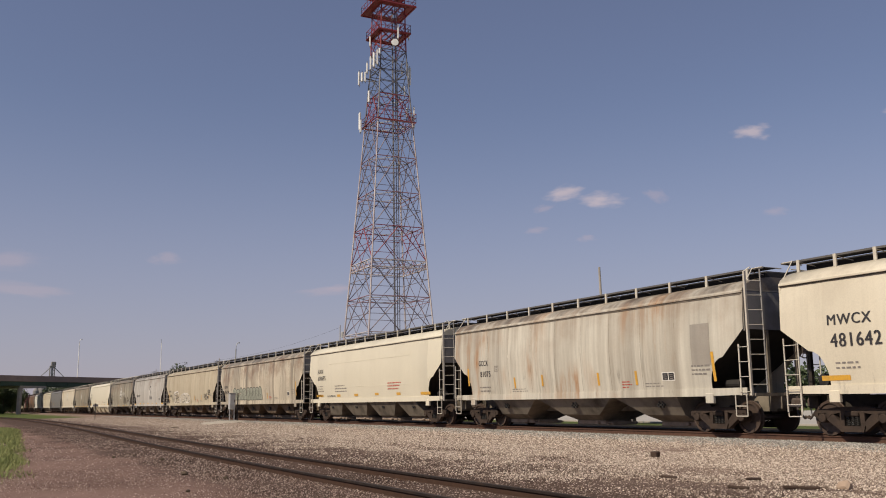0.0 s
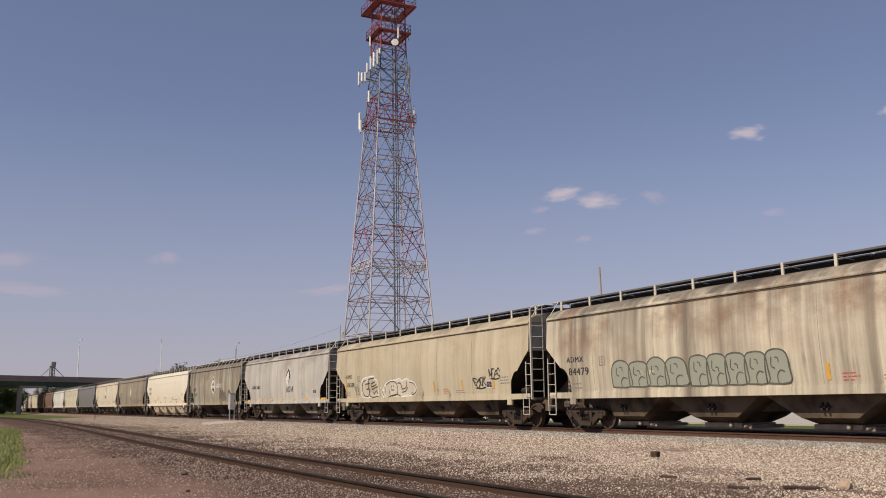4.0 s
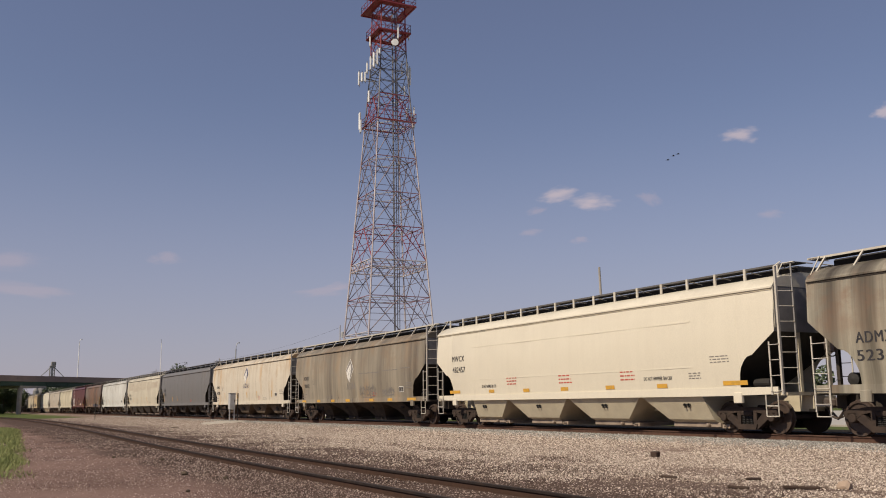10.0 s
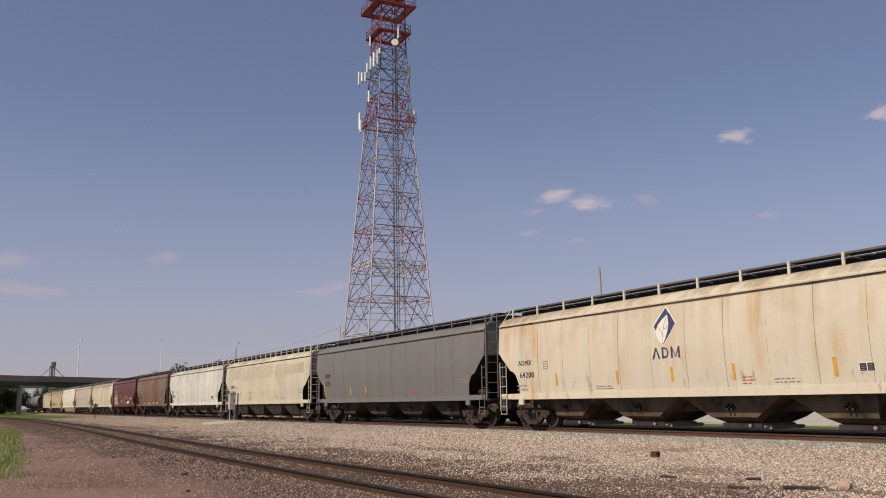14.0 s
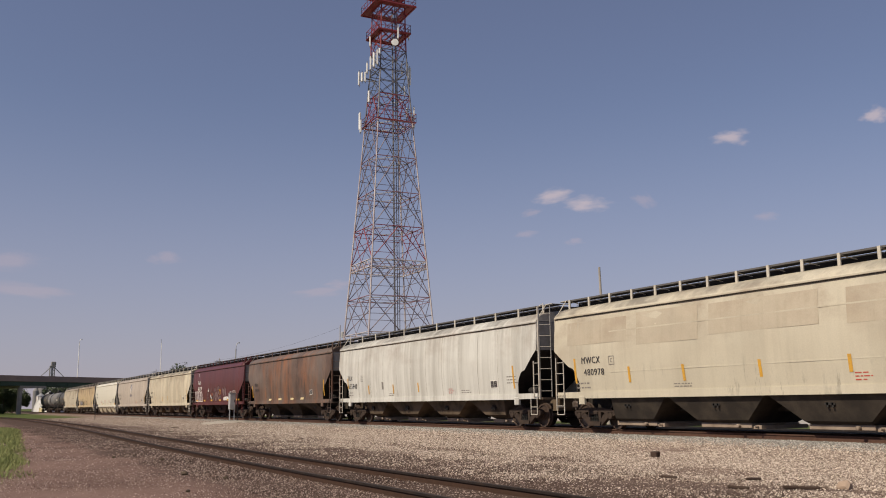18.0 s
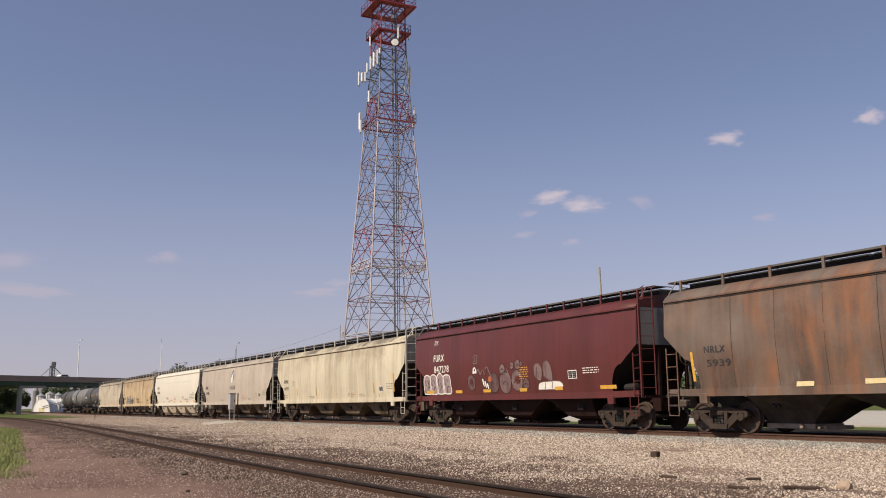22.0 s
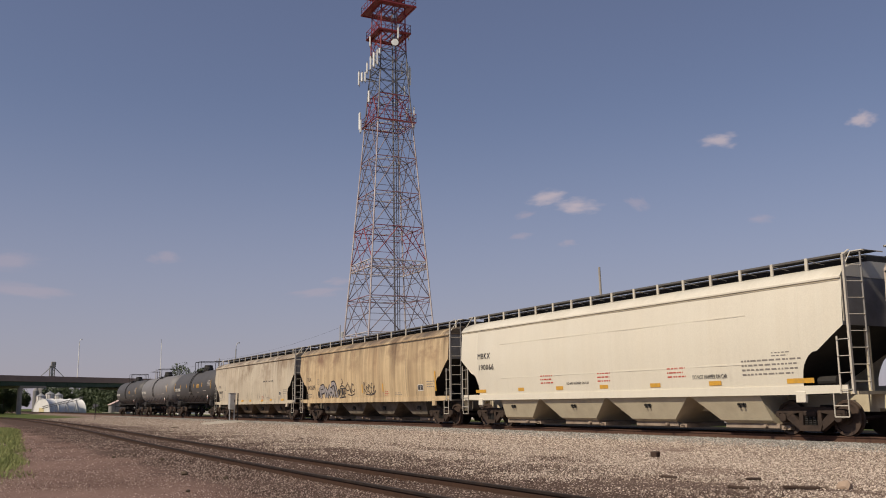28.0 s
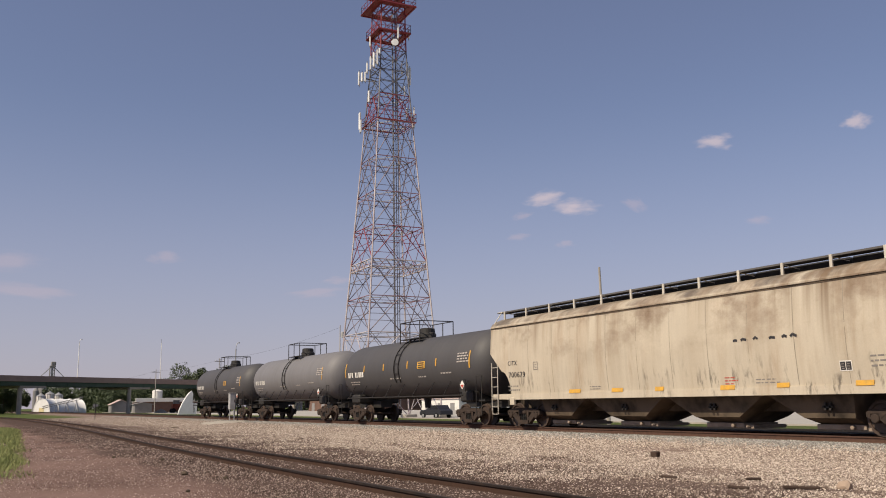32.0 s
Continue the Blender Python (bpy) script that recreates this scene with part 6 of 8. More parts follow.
# weight and notice stencils along the sills, too fine to read
for k in (1, 3, 4, 8, 9, 10, 11, 12, 15, 16, 18, 19):
    rear, front = FLEET[k][1:3]
    e = (front - rear) / 2
    u = -e + (2.1 if k == 1 else 1.25)
    dress(k, "S2", None, u, u + 0.85, 1.42, 1.72)
    dress(k, "S3", None, e - 2.15, e - 1.35, 1.72, 2.08)
    dress(k, "S2", None, -3.9 + 0.1 * k % 0.7, -2.7, 1.38, 1.54)
    dress(k, "R3", None, 2.95, 3.45, 1.40, 1.66)
    dress(k, "S2", None, 4.1, 5.0, 1.40, 1.58)
    if k not in (10, 1):
        dress(k, "B", None, -e + 3.15, -e + 3.42, 2.20, 2.48)


# ---- lattice tower ----
TX, TY = -99.65, 46.58


def tower_half(z):
    """Half diagonal of the tower at a height."""
    if z < 44:
        return 5.95 - (z - 9.5) * 0.0995
    return 2.50 - (z - 44) * 0.03


def build_tower():
    t = thing("radio_tower", "tall red and white steel lattice tower with antennas", "tower", matrix=pose(TX, TY, -0.2))
    base = math.atan2(-TY, -TX)
    angs = [base - radians(22.4) + k * math.pi / 2 for k in range(4)]

    def corner(k, z):
        r = tower_half(z)
        return Vector((r * math.cos(angs[k % 4]), r * math.sin(angs[k % 4]), z))
    levels = [0.2, 5.4, 10.1, 14.4, 18.8, 23.0, 27.3, 31.8, 36.5, 40.0, 43.3, 46.0, 48.4, 51.3, 54.0, 57.0]
    bands = [(0, 9.0, TOWER_WHITE), (9.0, 17.2, TOWER_WORN), (17.2, 24.4, TOWER_RED), (24.4, 34.5, TOWER_WORN), (34.5, 41.5, TOWER_RED), (41.5, 47.2, TOWER_GREY), (47.2, 60, TOWER_RED)]

    def paint(z):
        return next(m for a, b, m in bands if a <= z < b)
    for i, (a, b) in enumerate(zip(levels, levels[1:])):
        m = paint((a + b) / 2)
        for k in range(4):
            bm = nb()
            rod(bm, corner(k, a), corner(k, b), 0.105 if a < 24 else 0.085, 6)
            part("leg", bm, TOWER_WHITE if a < 33 else TOWER_GREY if a < 46 else TOWER_RED, t)
            # face between leg k and k+1
            A, B, C, D = corner(k, a), corner(k + 1, a), corner(k, b), corner(k + 1, b)
            mid = (C + D) / 2
            bm = nb()
            r = 0.047
            if a < 40:
                rod(bm, A, mid, r * 1.15, 5)
                rod(bm, B, mid, r * 1.15, 5)
                for P, Q in ((A, C), (B, D)):
                    q = (P + mid) / 2
                    rod(bm, q, P.lerp(Q, 0.5), r * 0.8, 4)
                    rod(bm, q, P.lerp(Q, 0.98), r * 0.8, 4)
                    rod(bm, P.lerp(mid, 0.75), Q.lerp(mid, 0.5), r * 0.7, 4)
                rod(bm, (A + C) / 2, (B + D) / 2, r * 0.8, 4)
                rod(bm, (A + B) / 2, A.lerp(mid, 0.5), r * 0.7, 4)
                rod(bm, (A + B) / 2, B.lerp(mid, 0.5), r * 0.7, 4)
            else:
                rod(bm, A, D, r, 4)
                rod(bm, B, C, r, 4)
                rod(bm, (A + C) / 2, (B + D) / 2, r * 0.8, 4)
                rod(bm, (A + B) / 2, (A + C) / 2, r * 0.7, 4)
                rod(bm, (A + B) / 2, (B + D) / 2, r * 0.7, 4)
            part("brace", bm, m, t)
            bm = nb()
            rod(bm, C, D, r * 1.2, 5)
            if a < 40:
                rod(bm, C + Vector((0, 0, -0.55)), D + Vector((0, 0, -0.55)), r * 0.8, 4)
            part("girt", bm, TOWER_PINK if m is TOWER_WORN else m, t)
        if a < 40:
            bm = nb()
            for k in range(4):
                rod(bm, (corner(k, b) + corner(k + 1, b)) / 2, (corner(k + 1, b) + corner(k + 2, b)) / 2, 0.05, 4)
            part("plan_brace", bm, TOWER_GREY, t)
    # climbing ladder and waveguide run
    bm = nb()
    for s in (-0.3, 0.3):
        rod(bm, (0.9 + s, 1.1, 0.2), (0.6 + s * 0.9, 0.7, 56), 0.05, 4)
    part("climbing_ladder_stiles", bm, TOWER_GREY, t)
    bm = nb()
    for k in range(110):
        z = 1 + k * 0.5
        f = z / 56
        rod(bm, (0.6 - 0.3 * f, 1.1 - 0.4 * f, z), (1.2 - 0.3 * f, 1.1 - 0.4 * f, z), 0.02, 4)
    tagged(part("climbing_ladder_rungs", bm, TOWER_GREY, t), kind="stuff")
    bm = nb()
    for k in range(5):
        rod(bm, (0.7 + 0.10 * k, 0.55, 0.3), (0.4 + 0.08 * k, 0.3, 52), 0.03, 5)
    part("cable_run", bm, TOWER_GREY, t, "bundle of grey feeder cables")
    # platforms
    for z, over, m in ((18.8, 0.0, TOWER_WHITE), (36.5, 0.5, TOWER_RED), (48.4, 0.7, TOWER_RED), (51.9, 1.55, TOWER_RED), (54.2, 1.2, TOWER_RED)):
        P = [corner(k, z) * 1.0 for k in range(4)]
        P = [Vector((p.x * (1 + over / p.xy.length), p.y * (1 + over / p.xy.length), z)) for p in P]
        if over > 0.6:
            for q in range(7):
                f = q / 6
                bm = nb()
                rod(bm, P[0].lerp(P[1], f), P[3].lerp(P[2], f), 0.09, 4)
                part("deck_beam", bm, m, t)
            bm = nb()
            vs = [bm.verts.new(p) for p in P] + [bm.verts.new(Vector((p.x * 0.62, p.y * 0.62, z))) for p in P]
            for k in range(4):
                bm.faces.new((vs[k], vs[(k + 1) % 4], vs[4 + (k + 1) % 4], vs[4 + k]))
            part("platform_deck", bm, m, t, "red steel platform")
        for k in range(4):
            bm = nb()
            a, b = P[k], P[(k + 1) % 4]
            rod(bm, a, b, 0.13 if over > 0.6 else 0.07, 5)
            if over > 0.3:
                for hgt in (0.55, 1.1):
                    rod(bm, a + Vector((0, 0, hgt)), b + Vector((0, 0, hgt)), 0.035, 4)
                for q in range(6):
                    p = a.lerp(b, q / 5)
                    rod(bm, p, p + Vector((0, 0, 1.1)), 0.03, 4)
            else:
                rod(bm, a + Vector((0, 0, -0.9)), b + Vector((0, 0, -0.9)), 0.08, 5)
                for q in range(8):
                    p, r2 = a.lerp(b, q / 8), a.lerp(b, (q + 1) / 8)
                    rod(bm, p, r2 + Vector((0, 0, -0.9)), 0.045, 4)
            part("platform_rail", bm, m, t)
    right = Vector((math.sin(YAW), math.cos(YAW), 0))
    back = Vector((-math.cos(YAW), math.sin(YAW), 0))

    def spot(px, z, depth=0.0):
        """A place beside the axis, px metres to the right as seen from the tracks."""
        return right * px + back * depth + Vector((0, 0, z))
    # panel antennas in sectors
    for px, z, d, hh in ((-2.05, 43.0, -2.6, 1.7), (-1.62, 43.3, -2.7, 1.9), (-1.2, 43.6, -2.8, 1.9), (-2.5, 42.6, -2.5, 1.3), (-0.9, 45.0, -2.8, 0.7), (1.75, 43.2, -0.5, 1.4), (2.45, 43.0, -0.2, 1.7), (2.72, 42.0, 0.3, 2.3), (-3.75, 42.0, 0.2, 1.8), (-3.3, 42.2, -0.6, 1.2), (-2.85, 42.0, -1.2, 1.2), (1.35, 47.4, -1.8, 1.9), (2.4, 37.4, -0.6, 1.2), (2.9, 36.9, -0.3, 1.3), (3.25, 36.3, 0.0, 2.6), (-3.6, 36.0, -0.2, 2.2), (-3.45, 35.5, -0.6, 1.6), (2.1, 40.2, -0.8, 1.2), (-2.4, 39.4, -0.8, 1.5), (2.6, 48.3, 0.3, 1.0), (-2.3, 46.9, -0.6, 1.3)):
        bm = nb()
        c = spot(px, z, d)
        box(bm, -0.19, 0.19, -0.10, 0.10, 0, hh, Matrix.Translation(c) @ Matrix.Rotation(base + random.Random(int(px * 100)).uniform(-0.5, 0.5), 4, "Z"), 0.03)
        a = part("antenna", bm, PANEL, t, "white panel antenna")
        bm = nb()
        rod(bm, c + Vector((0, 0, -0.2)) + back * 0.15, c + Vector((0, 0, hh + 0.3)) + back * 0.15, 0.04, 5)
        rod(bm, c + Vector((0, 0, hh * 0.4)) + back * 0.15, spot(px * 0.45, z + hh * 0.4 - 0.3, d * 0.4), 0.05, 5)
        part("antenna_mount", bm, TOWER_GREY, a)
    # dish
    bm = nb()
    lathe(bm, [(-0.25, 0.2), (-0.1, 0.38), (0, 0.46), (0.04, 0.44), (0.05, 0.02)], 18, "y")
    bmesh.ops.transform(bm, matrix=Matrix.Translation(spot(1.0, 46.6, -2.6)) @ Matrix.Rotation(base + math.pi / 2 + math.pi, 4, "Z"), verts=bm.verts[:])
    part("dish", bm, PANEL, t, "white drum dish antenna")
    for k in range(4):
        bm = nb()
        c = corner(k, 0.2)
        box(bm, c.x - 0.8, c.x + 0.8, c.y - 0.8, c.y + 0.8, -0.3, 0.5, bevel=0.05)
        part("footing", bm, CONCRETE, t)


build_tower()

# ---- overpass ----
BA, BB = Vector((-208.0, -25.0)), Vector((-281.0, 92.0))


def build_bridge():
    b = thing("overpass", "road bridge with green steel girders on concrete piers", "bridge")
    d = (BB - BA).normalized()
    nrm = Vector((-d.y, d.x))   # away from the camera
    if nrm.x > 0:
        nrm = -nrm

    def P(u, v, z):
        q = BA + d * u + nrm * v
        return (q.x, q.y, z)
    Lb = (BB - BA).length
    u0, u1 = -560, Lb + 600

    def slab(ua, ub, v0, v1, z0, z1):
        bm = nb()
        vs = [bm.verts.new(P(u, v, z)) for u in (ua, ub) for v in (v0, v1) for z in (z0, z1)]
        for q in ((0, 1, 3, 2), (4, 6, 7, 5), (0, 4, 5, 1), (2, 3, 7, 6), (0, 2, 6, 4), (1, 5, 7, 3)):
            bm.faces.new([vs[i] for i in q])
        bmesh.ops.recalc_face_normals(bm, faces=bm.faces[:])
        return bm
    part("deck", slab(u0, u1, -0.2, 13.0, 7.75, 8.25), FASCIA, b)
    for v in (-0.2, 12.7):
        n = 60
        for k in range(n):
            a, c = u0 + (u1 - u0) * k / n, u0 + (u1 - u0) * (k + 1) / n
            part("parapet", slab(a + 0.02, c - 0.02, v, v + 0.3, 8.25, 9.1), FASCIA, b)
    for v in (0.5, 3.6, 6.6, 9.6, 12.2):
        part("girder", slab(u0, u1, v, v + 0.06, 6.85, 7.75), GREENSTEEL, b, "green steel plate girder")
        part("flange", slab(u0, u1, v - 0.18, v + 0.24, 6.80, 6.87), GREENSTEEL, b)
    k = -60
    while k < 190:
        part("stiffener", slab(k, k + 0.05, 0.40, 0.50, 6.87, 7.75), GREENSTEEL, b)
        k += 6.0
    for u, vs in ((47.6, (1.2, 6.4, 11.6)), (79.8, (1.2, 6.4, 11.6)), (12.0, (1.2, 6.4, 11.6)), (-23.0, (1.2, 6.4, 11.6)), (117.0, (1.2, 6.4, 11.6)), (152.0, (1.2, 6.4, 11.6))):
        pier = part("pier_cap", slab(u - 0.6, u + 6.4, 0.4, 12.4, 6.35, 6.795), CONCRETE, b)
        for v in vs:
            bm = nb()
            lean = (0.71 if u < 60 else 0.89) * (v - 1.2)
            rod(bm, P(u + lean, v, -0.3), P(u + lean, v, 6.35), 0.52, 12)
            part("column", bm, CONCRETE, pier, "concrete column")


build_bridge()




# ---- trees ----
LEAF = []
for nm, ca, cb in (("leaf_dark", (0.036, 0.056, 0.024), (0.075, 0.10, 0.042)), ("leaf_mid", (0.050, 0.080, 0.024), (0.085, 0.120, 0.035))):
    m, n, l, b = shader(nm, 0.7)
    g = n.new("ShaderNodeNewGeometry")
    l.new(mixer(n, l, g.outputs["Random Per Island"], ca, cb), b.inputs["Base Color"])
    LEAF.append(m)
BARK = plain("bark", (0.10, 0.075, 0.055), 0.9, 0, (0.06, 0.045, 0.035), 0.5, 4, 0.5)


def build_tree(label, x, y, height, width, seed, mat=0, clumps=700, leaf=0.55, low=0.18):
    """Trunk with limbs and a crown of many small leaf clumps with gaps."""
    rng = random.Random(seed)
    t = thing("tree", label, "tree", "trees in the distance", matrix=pose(x, y, ground_z(y) - 0.1))
    bm = nb()
    rod(bm, (0, 0, 0), (0.1, 0, height * 0.45), height * 0.028, 8, height * 0.017)
    limbs = []
    for k in range(7):
        a, z = k * 2.4 + rng.uniform(-0.3, 0.3), height * rng.uniform(0.25, 0.5)
        tip = Vector((math.cos(a) * width * 0.34, math.sin(a) * width * 0.34, height * rng.uniform(0.55, 0.9)))
        rod(bm, (0.05, 0, z), tip, height * 0.011, 5, height * 0.004)
        limbs.append(tip)
    part("trunk", bm, BARK, t, "brown trunk with limbs")
    lobes = [(tip, rng.uniform(0.20, 0.34) * width) for tip in limbs]
    for k in range(7):
        a, r = rng.uniform(0, 6.28), width * rng.uniform(0.1, 0.36)
        lobes.append((Vector((r * math.cos(a), r * math.sin(a), height * rng.uniform(low + 0.1, 0.9))), width * rng.uniform(0.14, 0.26)))
    vs, fs = [], []
    for _ in range(clumps):
        c, r = rng.choice(lobes)
        d = Vector((rng.gauss(0, 1), rng.gauss(0, 1), rng.gauss(0, 0.8))).normalized() * r * rng.uniform(0.55, 1.05)
        p = c + d
        if p.z < height * low:
            continue
        for q in range(3):
            u = Vector((rng.gauss(0, 1), rng.gauss(0, 1), rng.gauss(0, 1))).normalized()
            w = u.orthogonal().normalized()
            s = leaf * rng.uniform(0.5, 1.0)
            o = p + Vector((rng.gauss(0, 1), rng.gauss(0, 1), rng.gauss(0, 1))) * leaf * 0.5
            i = len(vs)
            vs += [o - u * s, o + w * s * 0.6, o + u * s, o - w * s * 0.6 + u * s * 0.2]
            fs.append((i, i + 1, i + 2, i + 3))
    me = bpy.data.meshes.new("crown")
    me.from_pydata(vs, [], fs)
    me.materials.append(LEAF[mat])
    part("crown", me, None, t, "leafy green crown")


for k, (x, y, h, w) in enumerate(((-262, 8.5, 7.4, 7.5), (-266, 13.0, 7.2, 7), (-285, 11.5, 7.4, 8), (-280, 16.0, 6.4, 6), (-296, 19.0, 5.2, 5), (-310, 14, 7.5, 8))):
    build_tree("dense dark green tree beside the overpass", x, y, h, w, 10 + k, 0, 2600, 0.30, 0.03)
for k, (x, y, h, w) in enumerate(((-356, 44, 9, 11), (-338, 52, 9, 11), (-336, 59, 9, 11), (-336, 66, 9.5, 12), (-334, 74, 9, 12), (-362, 36, 8.5, 11), (-348, 47, 9, 12), (-352, 55, 10, 12), (-350, 63, 10, 13), (-345, 72, 9, 13), (-346, 82, 9, 13), (-340, 92, 10, 13))):
    build_tree("green tree in a belt beyond the overpass", x, y, h, w, 30 + k, 0, 2200, 0.42, 0.02)
build_tree("broad green tree rising behind the overpass", -280, 64.8, 14.0, 11.0, 60, 0, 4200, 0.28, 0.1)
build_tree("broad green tree rising behind the overpass", -284, 77.0, 14.2, 9.5, 61, 0, 3400, 0.28, 0.1)
build_tree("small roadside tree beyond the main line", -52, 44.0, 5.6, 4.6, 70, 1, 700, 0.25, 0.12)
for k, (x, y, h, w) in enumerate(((-40, 150, 9, 12), (-70, 165, 9, 12), (-100, 170, 9, 13), (-135, 160, 9, 13), (-20, 190, 10, 13), (-170, 165, 8, 12), (-205, 170, 8, 13))):
    build_tree("green tree beyond the paved yard", x, y, h, w, 80 + k, 0, 500, 0.7, 0.05)

# ---- paved yard and buildings beyond the line ----
PALEROAD = plain("pale_pavement", (0.42, 0.395, 0.36), 0.9, 0, (0.34, 0.315, 0.285), 0.5, 0.12, 0.2, 6)
WHITEWALL = plain("white_siding", (0.74, 0.72, 0.68), 0.6, 0, (0.55, 0.53, 0.49), 0.4, 0.7)
FABRIC = plain("white_fabric", (0.78, 0.77, 0.76), 0.6, 0, (0.62, 0.6, 0.58), 0.4, 0.6)
BRICKY = plain("brown_wall", (0.17, 0.105, 0.082), 0.8, 0, (0.11, 0.07, 0.06), 0.5, 0.6)
SHED = plain("shed_grey", (0.26, 0.25, 0.25), 0.7, 0, (0.18, 0.17, 0.165), 0.5, 0.6)
REDOX = plain("machine_red", (0.30, 0.08, 0.05), 0.7, 0, (0.2, 0.06, 0.04), 0.5, 1)
GLASS_D = plain("dark_glass", (0.02, 0.022, 0.026), 0.12)
TYRE = plain("tyre_rubber", (0.02, 0.02, 0.02), 0.85)

bm = nb()
box(bm, -330, 120, 47, 120, -0.5, -0.06)
tagged(part("pavement", bm, PALEROAD, None), "pale concrete yard beyond the main line", "pavement", kind="structure")
bm = nb()
box(bm, -330, 120, 46.6, 47.0, -0.5, 0.06, bevel=0.02)
tagged(part("kerb", bm, CONCRETE, None), "concrete kerb along the yard", "kerb", kind="structure")


def shed(name, label, x0, x1, y0, y1, h, ridge, wall, roof, doors=2):
    """A gabled shed, its ridge along x."""
    s = thing(name, label, "building")
    z = -0.3
    yc = (y0 + y1) / 2
    bm = nb()
    box(bm, x0, x1, y0, y1, z, h)
    part("wall", bm, wall, s)
    bm = nb()
    e = 0.35
    for sd, ya in ((0, y0 - e), (1, y1 + e)):
        P = [(x0 - e, ya, h - 0.05), (x1 + e, ya, h - 0.05), (x1 + e, yc, ridge), (x0 - e, yc, ridge)]
        lo = [bm.verts.new(p) for p in P]
        hi = [bm.verts.new((p[0], p[1], p[2] + 0.15)) for p in P]
        bm.faces.new(hi)
        bm.faces.new(lo[::-1])
        for k in range(4):
            bm.faces.new((lo[k], lo[(k + 1) % 4], hi[(k + 1) % 4], hi[k]))
    bmesh.ops.recalc_face_normals(bm, faces=bm.faces[:])
    part("roof", bm, roof, s)
    for xe in (x0, x1):
        bm = nb()
        extr = [bm.verts.new((xe, y0, h)), bm.verts.new((xe, y1, h)), bm.verts.new((xe, yc, ridge))]
        bm.faces.new(extr)
        part("gable", bm, wall, s)
    for k in range(doors):
        bm = nb()
        u = x0 + (x1 - x0) * (k + 0.5) / doors
        box(bm, u - 1.2, u + 1.2, y0 - 0.06, y0 - 0.004, z, h * 0.62)
        part("door", bm, SHED, s, "grey roller door")
    return s


# seen past the rear of the train
FADEDROOF = plain("faded_pink_roof", (0.52, 0.40, 0.37), 0.8, 0, (0.4, 0.3, 0.28), 0.4, 1)
shed("long_building", "low brown building with a long white roof", -318, -310, 54.5, 74, 3.3, 3.7, BRICKY, WHITEWALL, 1)
bm = nb()
box(bm, -309.98, -309.5, 54.0, 74.5, 3.3, 4.5, bevel=0.05)
part("roof_fascia", bm, WHITEWALL, bpy.data.objects["long_building"], "white metal fascia")
shed("small_building", "small low building with a pale pink roof", -309, -303, 45.6, 51.4, 2.4, 3.9, SHED, FADEDROOF, 1)
shed("grey_shed", "small grey metal shed", -290, -285, 49.5, 54.5, 2.4, 2.9, SHED, SHED, 1)
shed("white_building", "long white metal building behind the paved yard", -70, 40, 121, 140, 9.0, 11.0, WHITEWALL, SHED, 8)


shed("brick_depot", "low red-brown building with a white roof beyond the yard", -262, -246, 96, 126, 3.6, 4.4, BRICKY, WHITEWALL, 2)
shed("storage_shed", "long pink-roofed storage shed beyond the yard", -236, -214, 121, 152, 3.0, 4.2, WHITEWALL, FADEDROOF, 3)
for k, (x, y, hh, ww) in enumerate(((-322, 102, 8, 12), (-312, 114, 8, 12), (-300, 128, 8, 13), (-286, 140, 8, 13), (-270, 152, 8, 13), (-254, 164, 8, 13), (-236, 172, 8, 13))):
    build_tree("green tree in a belt beyond the overpass", x, y, hh, ww, 110 + k, 0, 900, 0.6, 0.02)


def storage_tank():
    t = thing("storage_tank", "white cylindrical storage tank with a domed top", "tank", matrix=pose(-322, 63.2, -0.3))
    bm = nb()
    lathe(bm, [(0, 1.7), (7.3, 1.7)], 24, "z")
    part("shell", bm, WHITEWALL, t)
    bm = nb()
    lathe(bm, [(7.3, 1.75), (7.6, 1.3), (7.8, 0.5)], 24, "z")
    part("roof", bm, WHITEWALL, t)


storage_tank()


def arch_shelter():
    t = thing("arch_shelter", "white fabric arch shelter with a cream front panel", "shelter", matrix=pose(-303, 30.6, -0.2, 0, 0, -64))
    bm = nb()
    n, r, hgt = 20, 4.4, 4.5
    rings = []
    for x in (-6, -3, 0, 3, 6.0):
        rings.append([bm.verts.new((x, -r * math.cos(math.pi * k / n), hgt * math.sin(math.pi * k / n) ** 0.8)) for k in range(n + 1)])
    for a, b in zip(rings, rings[1:]):
        for k in range(n):
            f = bm.faces.new((a[k], a[k + 1], b[k + 1], b[k]))
            f.smooth = True
    bm.faces.new(rings[0])
    bm.faces.new(rings[-1][::-1])
    part("cover", bm, FABRIC, t, "white fabric cover")
    for x in (-6, -3, 0, 3, 6.02):
        bm = nb()
        for k in range(n):
            a, b = math.pi * k / n, math.pi * (k + 1) / n
            rod(bm, (x, -1.02 * r * math.cos(a), 1.02 * hgt * math.sin(a) ** 0.8), (x, -1.02 * r * math.cos(b), 1.02 * hgt * math.sin(b) ** 0.8), 0.10, 4, caps=False)
        part("hoop", bm, FABRIC, t)
    bm = nb()
    quad_ = [bm.verts.new((6.1, -r * 0.3 * q, z)) for q, z in ((-1, 0), (1, 0), (1, 1.9), (-1, 1.9))]
    bm.faces.new(quad_)
    part("front_panel", bm, plain("cream_panel", (0.7, 0.6, 0.36), 0.7), t, "cream front panel")


arch_shelter()


